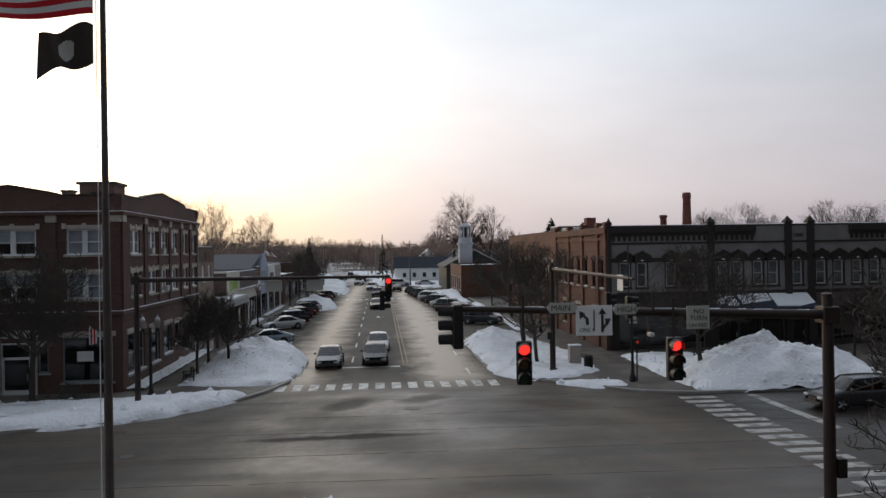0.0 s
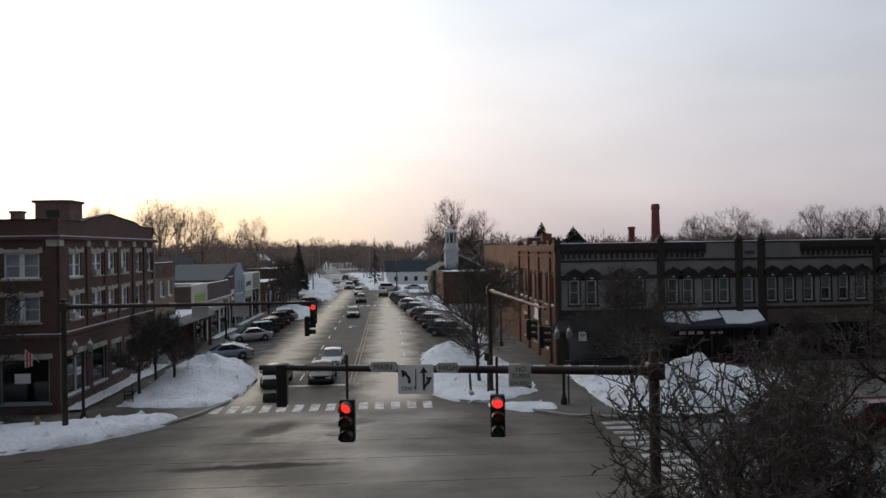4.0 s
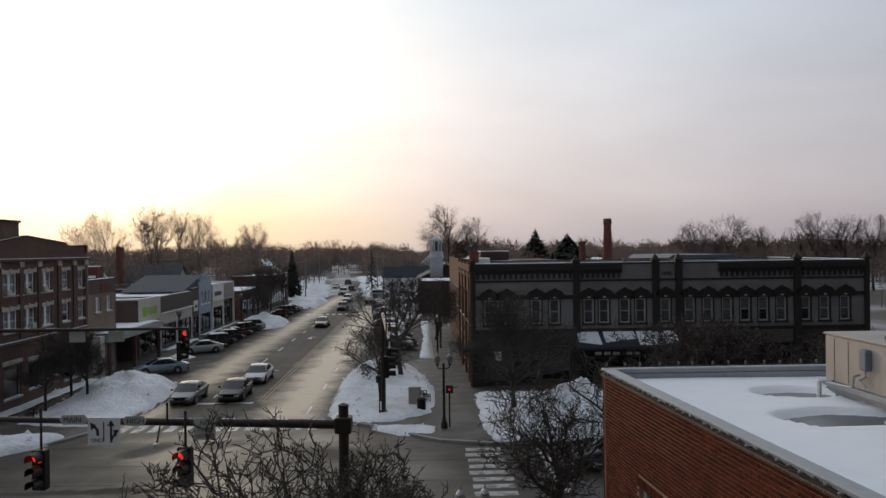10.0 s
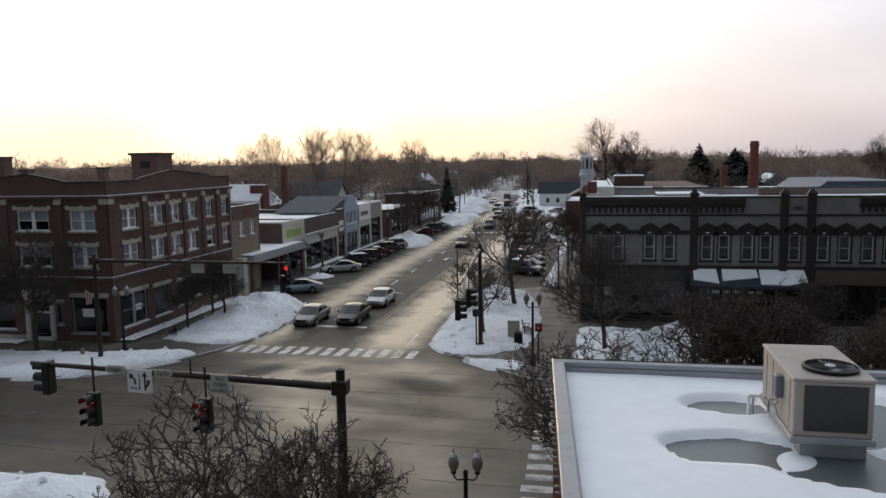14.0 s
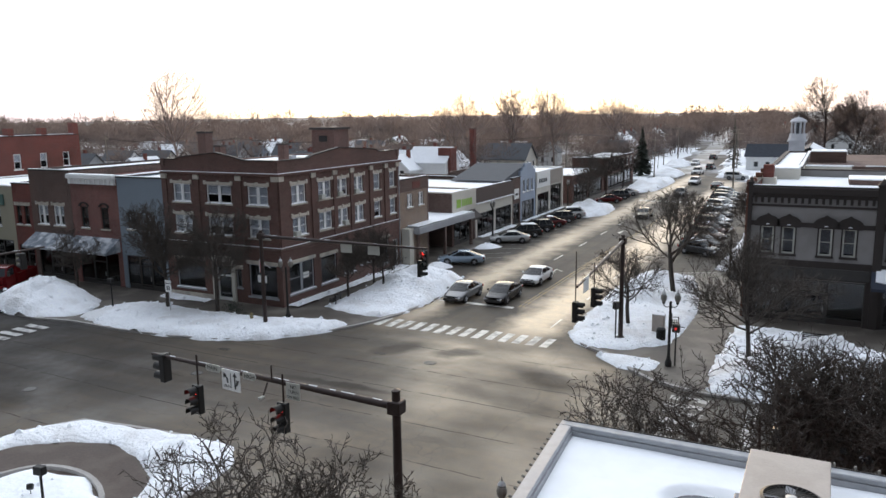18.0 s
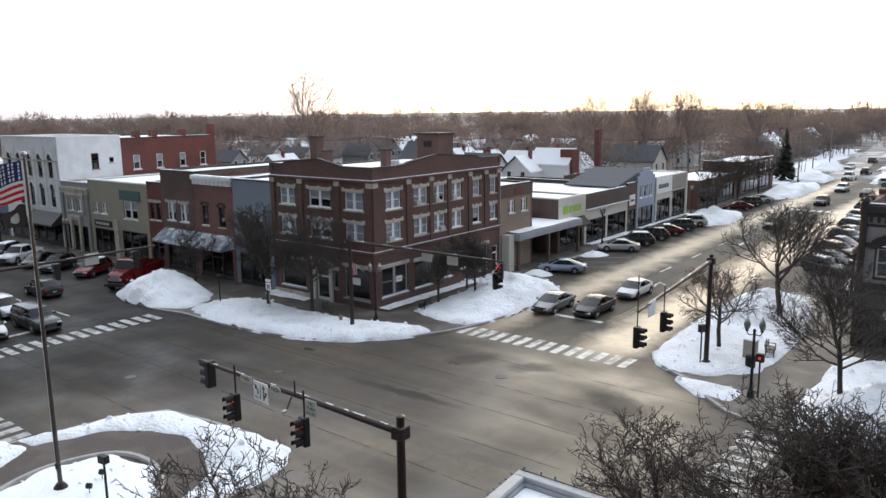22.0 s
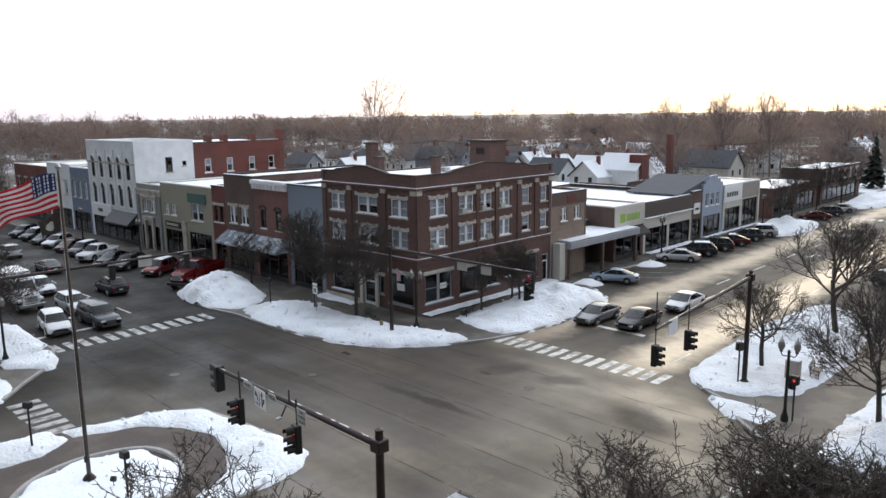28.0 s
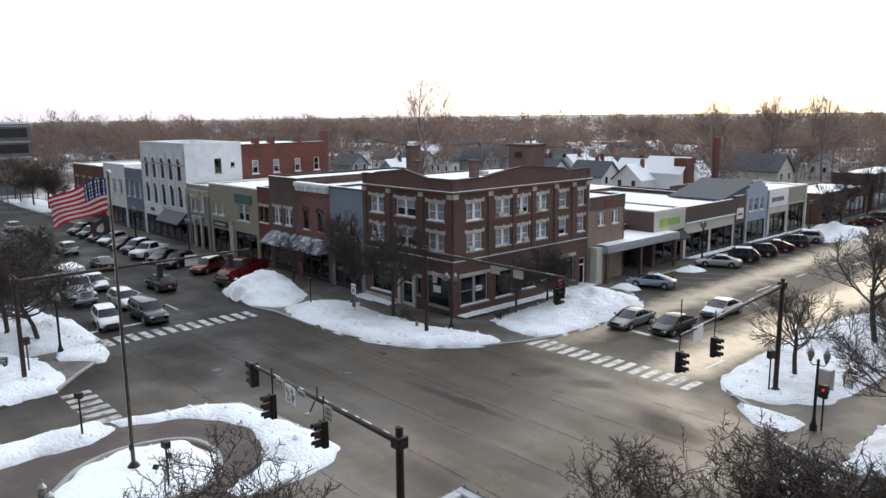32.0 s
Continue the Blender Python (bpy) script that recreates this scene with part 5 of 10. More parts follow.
    part("vent", Mesh().box(-34.6, -33.6, 43.64, 43.7, 12.8, 13.4), DARK, pent)
    for cx, cy, r, z in ((-33.5, 36.6, 0.35, 12.8), (-38.7, 34.0, 0.35, 12.7)):
        ch = part("chimney", Mesh().box(cx - r, cx + r, cy - r, cy + r, 10.6, z), BRICK_A, o)
        part("chimney_cap", Mesh().box(cx - r - 0.08, cx + r + 0.08, cy - r - 0.08, cy + r + 0.08, z, z + 0.15), TRIM_BR, ch)
    for cx, cy in ((-31.0, 36.2), (-34.6, 38.9)):
        part("roof_unit", Mesh().box(cx - 0.5, cx + 0.5, cy - 0.4, cy + 0.4, 10.7, 11.7, 0.03), PARAPET, o, "pale rooftop air unit")
    return o


corner_building()


# --- the long grey building ---
def grey_building():
    x0, x1, y0, y1, H = 6.4, 39.1, 40.0, 57.6, 9.9
    wins = [1.4, 2.8, 5.2, 6.7, 9.5, 10.75, 12.45, 13.75, 15.8, 17.8, 19.3, 20.9, 22.4, 23.9, 25.4, 27.4, 29.0, 30.7]
    hs = [(u - 0.43, u + 0.43, 5.1, 7.06) for u in wins]
    fronts = [(0.9, 7.9, 3), (9.0, 14.6, 3), (15.3, 16.5, 1), (17.4, 26.2, 4), (27.2, 32.0, 2)]
    hs += [(a, b, 0.1, 3.3) for a, b, n in fronts]
    hw = [(u, u + 0.9, 5.0, 7.3) for u in (1.2, 3.6, 6.0, 8.4, 10.8, 13.2, 15.6)] + [(u, u + 1.2, 1.2, 3.2) for u in (3.0, 8.0, 13.5)]
    o = shell("long_grey_building", "long two-storey grey painted commercial building with dark arched hoods and cornice", x0, x1, y0, y1, H, GREY_STUCCO, {"S": hs, "W": hw}, 0.7, {"W": BRICK_B}, coping=TRIM_BR)
    m, ln = face(x0, x1, y0, y1, "S")
    for u in wins:
        wo = window(o, m, u - 0.43, 5.1, 0.86, 1.96, "double", trim=SIGN_G, lintel="none", sill=False, blind=RND.choice([0.9, 0.9, 0.94, 0.94, 0.5, 0.9]), glass=OLD_GLASS)
        part("surround", Mesh(m).box(u - 0.53, u - 0.43, -0.03, 0.1, 5.1, 7.1).box(u + 0.43, u + 0.53, -0.03, 0.1, 5.1, 7.1), TRIM_BR, wo)
    for a, b, n in fronts:
        shopfront(o, m, a, b, 0.6, 3.3, n, TRIM_DK, RND.randrange(n), base=TRIM_BR)
    edge_u = [0.28] + [e for a, b, n in fronts for e in (a, b)] + [ln - 0.28]
    for a, b in zip(edge_u[::2], edge_u[1::2]):
        part("shop_pier", Mesh(m).box(a, b, -0.06, 0.02, 0.1, 3.35), TRIM_BR, o)
    part("shop_lintel", Mesh(m).box(0.3, ln - 0.3, -0.05, 0.02, 3.35, 4.5), TRIM_BR, o)
    # piers with pointed finials
    for u in (0.0, 8.5, 15.0, 16.9, 26.7, 32.6):
        a, b = max(0, u - 0.28), min(ln, u + 0.28)
        p = part("pier", Mesh(m).box(a, b, -0.2, 0.02, 0.1, 10.1, 0.02), TRIM_BR, o)
        c = (a + b) / 2
        part("finial", Mesh(m).box(a - 0.06, b + 0.06, -0.26, 0.34, 10.1, 10.28, 0.02).add([(a, -0.2, 10.28), (b, -0.2, 10.28), (b, 0.3, 10.28), (a, 0.3, 10.28), (c, 0.05, 10.7)], [(0, 1, 4), (1, 2, 4), (2, 3, 4), (3, 0, 4)]), TRIM_BR, p)
    # bracketed cornice over the outer bays
    for a, b in ((0.28, 8.22), (8.78, 12.2), (20.2, 26.4), (27.0, 32.3)):
        part("cornice", Mesh(m).box(a, b, -0.3, 0.02, 9.42, 9.9, 0.02).box(a, b, -0.16, 0.02, 9.16, 9.42), TRIM_BR, o)
        part("cornice_snow", Mesh(m).box(a, b, -0.05, 0.3, 10.002, 10.05, 0.02), SNOW, o)
        n = int((b - a) / 0.42)
        for i in range(n):
            u = a + (i + 0.5) * (b - a) / n
            part("bracket", Mesh(m).box(u - 0.09, u + 0.09, -0.14, 0.02, 8.78, 9.16), TRIM_BR, o)
    part("string_course", Mesh(m).box(0.28, ln - 0.28, -0.07, 0.02, 8.5, 8.66), TRIM_BR, o)
    part("sill_course", Mesh(m).box(0.28, ln - 0.28, -0.09, 0.02, 4.5, 4.68), TRIM_BR, o)
    # scalloped hoods over the windows, joined by a band
    for u in wins:
        # a keel-shaped hood, closed down to the window's head
        hood = [(-0.78, 7.06), (0.78, 7.06), (0.8, 7.32), (0.7, 7.55), (0.48, 7.74), (0.2, 7.86), (0.0, 8.0), (-0.2, 7.86), (-0.48, 7.74), (-0.7, 7.55), (-0.8, 7.32)]
        hd = part("window_hood", Mesh(m).slab([(u + a, z) for a, z in hood], -0.12, 0.02), TRIM_BR, o)
        part("hood_rim", Mesh(m).slab([(u + a * 1.06, z + 0.03) for a, z in hood[2:]] + [(u + a * 0.86, z - 0.09) for a, z in hood[:1:-1]], -0.2, -0.12), TRIM_BR, hd)
        part("hood_snow", Mesh(m).slab([(u - 0.14, 7.2), (u + 0.14, 7.2), (u + 0.08, 7.26), (u - 0.08, 7.26)], -0.17, -0.12), SNOW, hd)
        part("sill", Mesh(m).box(u - 0.58, u + 0.58, -0.12, 0.05, 4.94, 5.1, 0.01), TRIM_BR, o)
    edges = [0.28] + [e for u in wins for e in (u - 0.79, u + 0.79)] + [ln - 0.28]
    for a, b in zip(edges[::2], edges[1::2]):
        if b - a > 0.05:
            part("hood_band", Mesh(m).box(a, b, -0.1, 0.02, 7.1, 7.42), TRIM_BR, o)
    # date on the middle bay
    fc = bpy.data.curves.new("date", "FONT")
    fc.body, fc.size, fc.extrude = "1888", 0.42, 0.02
    tx = new("date", fc)
    dg = bpy.context.evaluated_depsgraph_get()
    tm = bpy.data.meshes.new_from_object(tx.evaluated_get(dg))
    tm.materials.append(TRIM_BR)
    bpy.data.objects.remove(tx)
    put_mesh("date", tm, o, m @ Matrix.Translation((15.48, -0.02, 8.95)) @ pose(0, 0, 0, 90, 0, 0), "raised date on the middle bay")
    # shop signs and canopies
    for a, b, z0, z1, mm in ((0.4, 8.2, 3.45, 4.2, TRIM_DK), (17.3, 26.3, 3.35, 4.4, mat("brown_fascia", (0.11, 0.085, 0.07), 0.7)), (27.1, 32.2, 3.35, 4.3, TRIM_BR)):
        part("fascia", Mesh(m).box(a, b, -0.14, 0.02, z0, z1, 0.02), mm, o)
    cn = part("canopy", Mesh(m).add([(8.2, 0, 3.3), (16.6, 0, 3.3), (16.6, -1.7, 3.15), (8.2, -1.7, 3.15), (8.2, 0, 4.35), (16.6, 0, 4.35), (16.6, -1.7, 3.35), (8.2, -1.7, 3.35)],
                                    [(0, 1, 2, 3), (4, 7, 6, 5), (3, 2, 6, 7), (0, 3, 7, 4), (1, 5, 6, 2)]), mat("blue_canopy", (0.028, 0.035, 0.055), 0.75, var=0.3), o, "blue shop canopy under snow")
    for a, b, low_a, low_b in ((8.5, 10.2, -1.1, -1.45), (10.6, 13.1, -1.2, -0.8), (13.3, 15.1, -1.5, -1.55), (15.15, 16.5, -1.55, -1.2)):
        za, zb = 4.36 + low_a * 0.59, 4.36 + low_b * 0.59
        part("canopy_snow", Mesh(m).add([(a, -0.05, 4.33), (b, -0.05, 4.33), (b + 0.05, low_b, zb), (a - 0.05, low_a, za), (a, -0.05, 4.42), (b, -0.05, 4.42), (b + 0.05, low_b, zb + 0.06), (a - 0.05, low_a, za + 0.06)],
                                        [(4, 7, 6, 5), (3, 2, 6, 7), (0, 3, 7, 4), (1, 5, 6, 2)]), SNOW, cn)
    part("canopy", Mesh(m).add([(0, 0, 3.2), (3.4, 0, 3.2), (3.4, -1.3, 3.1), (-0.9, -1.3, 3.1), (0, 0, 4.0), (3.4, 0, 4.0), (3.4, -1.3, 3.3), (-0.9, -1.3, 3.3)],
                               [(0, 1, 2, 3), (4, 7, 6, 5), (3, 2, 6, 7), (0, 3, 7, 4), (1, 5, 6, 2)]), TRIM_DK, o, "dark corner awning")
    bars(o, m, 10.0, 12.2, 2.5, 2.75, 3, SIGN_W, y=0.06)
    bars(o, m, 12.6, 13.8, 2.5, 2.7, 2, SIGN_W, y=0.06)
    bars(o, m, 1.7, 2.6, 2.2, 3.0, 1, SIGN_W, "window_emblem", 0.06)
    # brick flank
    m, ln = face(x0, x1, y0, y1, "W")
    for u in (1.2, 3.6, 6.0, 8.4, 10.8, 13.2, 15.6):
        window(o, m, u, 5.0, 0.9, 2.3, "double", trim=TRIM_BR, lintel="arch", blind=0.5)
    for u in (3.0, 8.0, 13.5):
        window(o, m, u, 1.2, 1.2, 2.0, "double", trim=TRIM_BR, lintel="stone")
    for u in (0.0, 5.2, 10.0, 14.8, 17.0):
        part("pier", Mesh(m).box(u, u + 0.6, -0.16, 0.02, 0.1, 10.05), BRICK_B, o)
        part("finial", Mesh(m).box(u - 0.05, u + 0.65, -0.2, 0.3, 10.05, 10.35, 0.03), BRICK_B, o)
    part("cornice", Mesh(m).box(0.6, ln, -0.22, 0.02, 9.4, 9.9, 0.02).box(0.6, ln, -0.12, 0.02, 8.9, 9.12), BRICK_B, o)
    cs = part("chimney", Mesh().box(6.75, 7.55, 47.0, 48.0, 9.6, 11.0), BRICK_R, o, "square red brick chimney on the roof edge")
    part("chimney_base", Mesh().box(6.75, 7.75, 46.8, 48.2, 9.1, 10.0, 0.02), CREAM, cs)
    # rooftop boxes
    for a, b, c, d, hh, mm in ((6.9, 9.2, 53.5, 57.2, 0.75, CREAM), (13, 17, 50, 54, 0.2, BRICK_BR), (16, 17.5, 45, 46, 0.3, TRIM_DK)):
        u = part("roof_box", Mesh().box(a, b, c, d, H - 0.9, H - 0.4 + hh, 0.04), mm, o)
        part("roof_box_snow", Mesh().box(a, b, c, d, H - 0.4 + hh, H - 0.3 + hh, 0.04), SNOW, u)
    part("upstand", Mesh().box(21.5, 26, 50, 50.4, H - 0.8, H + 0.3), BRICK_BR, o)
    return o


grey_building()
# its neighbours behind
def box_building(name, label, x0, x1, y0, y1, h, wall, wins=(), parapet=0.22, mats=None, coping=STONE, lintel="stone", style="double", trim=TRIM_W, blind=(0, 0.5), shops=(), **kw):
    """wins: (side, [u...], z, w, h); shops: (side, u0, u1, z0, z1, bays, door)."""
    holes = {}
    for s, us, z, w, hh in wins:
        holes.setdefault(s, []).extend((u, u + w, z, z + hh) for u in us)
    for s, a, b, z0, z1, n, d in shops:
        holes.setdefault(s, []).append((a, b, 0.1, z1))
    o = shell(name, label, x0, x1, y0, y1, h, wall, holes, parapet, mats, coping, **kw)
    for s, us, z, w, hh in wins:
        m, _ = face(x0, x1, y0, y1, s)
        for u in us:
            window(o, m, u, z, w, hh, style, trim, lintel, blind=RND.choice(blind))
    for s, a, b, z0, z1, n, d in shops:
        m, _ = face(x0, x1, y0, y1, s)
        shopfront(o, m, a, b, z0, z1, n, trim if trim is not TRIM_W else TRIM_DK, d)
    return o


box_building("brick_shop_building", "two-storey orange brick building with a white side wall and dark cornice", 6.5, 9.3, 57.62, 86.5, 10.05, BRICK_B, [("W", (2, 5, 8, 11, 14, 17, 20, 23, 26), 5.0, 1.0, 2.0)], coping=TRIM_BR, mats={"S": CREAM, "E": CREAM})
o = thing("low_rear_building", "low rear building with snow on its flat roof", "building", (16, 61, 0))
part("wall", Mesh().box(9.32, 27.5, 57.62, 63.4, -0.05, 8.3), BRICK_BR, o)
snow_roof(o, 9.32, 27.5, 57.62, 63.4, 8.31)
part("pale_wall", Mesh().box(9.34, 13.4, 63.0, 63.4, 8.3, 9.85), CREAM, o, "pale rendered upstand")
part("wall_snow", Mesh().box(9.36, 13.38, 63.02, 63.38, 9.85, 9.93, 0.02), SNOW, o)
part("sloped_wall", Mesh().slab([(20.3, 8.25), (27.4, 8.25), (27.4, 9.2), (20.9, 10.0), (20.3, 10.1)], 60.0, 60.35), mat("pink_render", (0.36, 0.25, 0.21), 0.85, var=0.2), o, "sloping pinkish rendered wall")
for x, y in ((10.9, 59.6), (12.4, 59.4)):
    u = thing("roof_condenser", "small black rooftop condenser", "air conditioner", (x, y, 8.4), "rooftop condensers")
    part("cabinet", Mesh().box(x - 0.4, x + 0.4, y - 0.4, y + 0.4, 8.4, 9.4, 0.03), TRIM_DK, u)
    part("fan_ring", Mesh().lathe([(0.32, 9.4), (0.33, 9.47), (0.25, 9.48)], 14, (x, y, 0)), BLACK_METAL, u)
o = thing("rear_brick_block", "dark brick block with snow along its parapet", "building", (16, 75, 0))
part("wall", Mesh().box(9.32, 19.4, 64.6, 86, -0.05, 9.8), BRICK_BR, o)
snow_roof(o, 9.4, 19.3, 64.9, 85.8, 9.55)
part("parapet_snow", Mesh().box(9.4, 13.6, 64.62, 64.95, 9.8, 9.9, 0.03).box(14.6, 19.3, 64.62, 64.95, 9.8, 9.88, 0.03), SNOW, o)
part("stair_head", Mesh().box(9.6, 13.0, 70, 74, 9.5, 10.9), BRICK_BR, o)
part("stair_head_snow", Mesh().box(9.6, 13.0, 70, 74, 10.9, 11.0, 0.03), SNOW, o)
box_building("low_brick_building", "low orange brick building with a snowy flat roof", 2.4, 26, 112, 132, 5.6, BRICK_B, [("W", (2, 6, 10, 14, 17.4), 1.2, 1.6, 2.2)], coping=TRIM_BR)
o = thing("brick_chimney", "tall round tapered factory chimney of red brick", "chimney", (24.4, 67.3, 0))
part("shaft", Mesh().lathe([(0.66, -0.05), (0.62, 8.0), (0.44, 13.9), (0.5, 14.05), (0.53, 14.25), (0.47, 14.35), (0.47, 14.6), (0.36, 14.65)], 16, (24.4, 67.3, 0)), BRICK_R, o, smooth=True)
part("vent_pipe", Mesh().lathe([(0.4, 8.8), (0.36, 11.6), (0.45, 11.7), (0.45, 11.95), (0.3, 12.0)], 12, (21.2, 66.4, 0)), BRICK_R, o, smooth=True)
o = thing("factory_building", "dark factory block under the chimney with snow on its roof", "building", (30, 76, 0))
part("wall", Mesh().box(24.5, 44, 63, 88, -0.05, 8.8), BRICK_BR, o)
snow_roof(o, 24.5, 44, 63, 88, 8.8)
part("roof_hall", Mesh().add([(29, 64, 8.8), (40, 64, 8.8), (40, 80, 8.8), (29, 80, 8.8), (31, 64, 10.3), (38, 64, 10.3), (38, 80, 10.3), (31, 80, 10.3)], [(0, 1, 5, 4), (1, 2, 6, 5), (2, 3, 7, 6), (3, 0, 4, 7), (4, 5, 6, 7)]), mat("blue_grey_roofing", (0.1, 0.125, 0.17), 0.6), o)


# --- the near brick building with the snowy roof ---
D_X0, D_X1, D_Y0, D_Y1, D_H = 6.45, 34.0, -30.0, -3.2, 8.4
D_WEST = Matrix.Translation((D_X0, D_Y1, 0)) @ pose(0, 0, 0, 0, 0, 274.2)   # its street wall stands a little askew
D_HOLES = [(2.3, 4.3, 4.0, 6.3), (6.4, 8.4, 4.0, 6.3), (10.5, 12.5, 4.0, 6.3), (14.6, 16.6, 4.0, 6.3), (18.7, 20.7, 4.0, 6.3), (1.2, 5.0, 0.8, 3.2), (6.4, 10.2, 0.8, 3.2), (11.6, 15.4, 0.8, 3.2)]


def askew(ob):
    for p in ob.data.vertices:
        k = (D_Y1 - p.co.y) * 0.0735 * (1 - (p.co.x - D_X0) / (D_X1 - D_X0))
        p.co.x += k
    return ob


def near_building():
    x0, x1, y0, y1, H = D_X0, D_X1, D_Y0, D_Y1, D_H
    o = thing("near_brick_building", "two-storey red brick building with a snowy flat roof and grey coping", "building", (20, -16, 0))
    for s in "SEN":
        m, ln = face(x0 + (2.0 if s == "S" else 0), x1, y0, y1, s)
        part("wall", wall_mesh(m, ln, -0.05, H - 0.12, [], 0.22, 0.22 if s == "E" else 0), BRICK_R, o)
    m, ln = D_WEST, 26.4
    part("wall", wall_mesh(m, ln, -0.05, H - 0.12, D_HOLES, 0.22, 0.0), MORTAR, o)
    soldier = Mesh().box(0, 0.064, -0.014, 0.0, 0, 0.205, 0.004).data("brick", BRICK_D)
    for a, b, c, d in D_HOLES:
        window(o, m, a, c, b - a, d - c, "pair" if c > 2 else "fixed", lintel="none", trim=CREAM)
        lt = part("lintel", Mesh(m).box(a - 0.2, b + 0.2, -0.004, 0.1, d, d + 0.215), MORTAR, o, "row of upright bricks over the window")
        for i in range(int((b - a + 0.4) / 0.078)):
            put_mesh("brick", soldier, lt, m @ Matrix.Translation((a - 0.195 + i * 0.078, 0, d + 0.005)))
        part("sill", Mesh(m).box(a - 0.08, b + 0.08, -0.09, 0.1, c - 0.1, c, 0.012), STONE, o, "pale stone window sill")
    askew(part("roof", Mesh().box(x0 + 0.24, x1 - 0.24, y0 + 0.24, y1 - 0.24, 7.55, 8.03), MEMBRANE, o))
    askew(snow_roof(o, x0 + 0.28, x1 - 0.28, y0 + 0.28, y1 - 0.28, 8.035, 0.13, holes=[(9.9, -5.2, 1.0, 0.6), (9.5, -7.6, 1.25, 0.85), (12.3, -8.1, 2.4, 1.2), (12.0, -5.6, 1.3, 1.9)], step=0.11))
    c = 0.24
    cp = Mesh()
    cp.box(x0 - 0.04, x1 + 0.04, y1 - c, y1 + 0.04, H - 0.12, H, 0.02)
    askew(part("coping", cp, PARAPET, o, "grey metal coping"))
    cp = Mesh().box(x0 - 0.04, x0 + c, y0 + c, y1 - c, H - 0.12, H, 0.02)
    askew(part("coping", cp, PARAPET, o, "grey metal coping"))
    cp = Mesh().box(x1 - c, x1 + 0.04, y0 + c, y1 - c, H - 0.12, H, 0.02)
    part("coping", cp, PARAPET, o)
    cp = Mesh().box(x0 + 2, x1 + 0.04, y0 - 0.04, y0 + c, H - 0.12, H, 0.02)
    part("coping", cp, PARAPET, o)
    askew(part("upstand", Mesh().box(x0 + c - 0.03, x1 - 0.35, y1 - c - 0.03, y1 - c + 0.02, 7.85, H - 0.121), PARAPET, o))
    askew(part("upstand", Mesh().box(x0 + c - 0.02, x0 + c + 0.03, y0 + 0.4, y1 - c - 0.03, 7.85, H - 0.121), PARAPET, o))
    part("tile_band", Mesh(m).box(0, ln, -0.05, 0.0, H - 0.2, H - 0.125, 0.01), BRICK_BR, o, "thin clay band under the coping")
    # a string of clear bulbs clipped to the edge
    st = thing("string_lights", "string of clear unlit bulbs clipped along the roof edge", "string lights", (x0, y1, H))
    b1 = Mesh().lathe([(0.013, 0.0), (0.016, 0.035), (0.03, 0.065), (0.026, 0.1), (0.008, 0.115)], 8).data("bulb", LAMP_GLASS, True)
    for i in range(56):
        put_mesh("bulb", b1, st, Matrix.Translation((x0 + 0.1 + i * 0.42 + RND.uniform(-0.05, 0.05), y1 + 0.01, H)))
    for i in range(62):
        put_mesh("bulb", b1, st, m @ pose(0.2 + i * 0.27, -0.03, H - 0.07, 70 + RND.uniform(-15, 15), RND.uniform(-20, 20), 0))
    part("cable", Mesh().box(x0, x0 + 24, y1 + 0.0, y1 + 0.02, H, H + 0.02), BLACK_METAL, st)
    part("cable", Mesh(m).box(0, 17, -0.06, -0.04, H - 0.09, H - 0.07), BLACK_METAL, st)
    return o


NEAR = near_building()


SWITCH = mat("blue_grey_enamel", (0.16, 0.18, 0.22), 0.5, var=0.15)


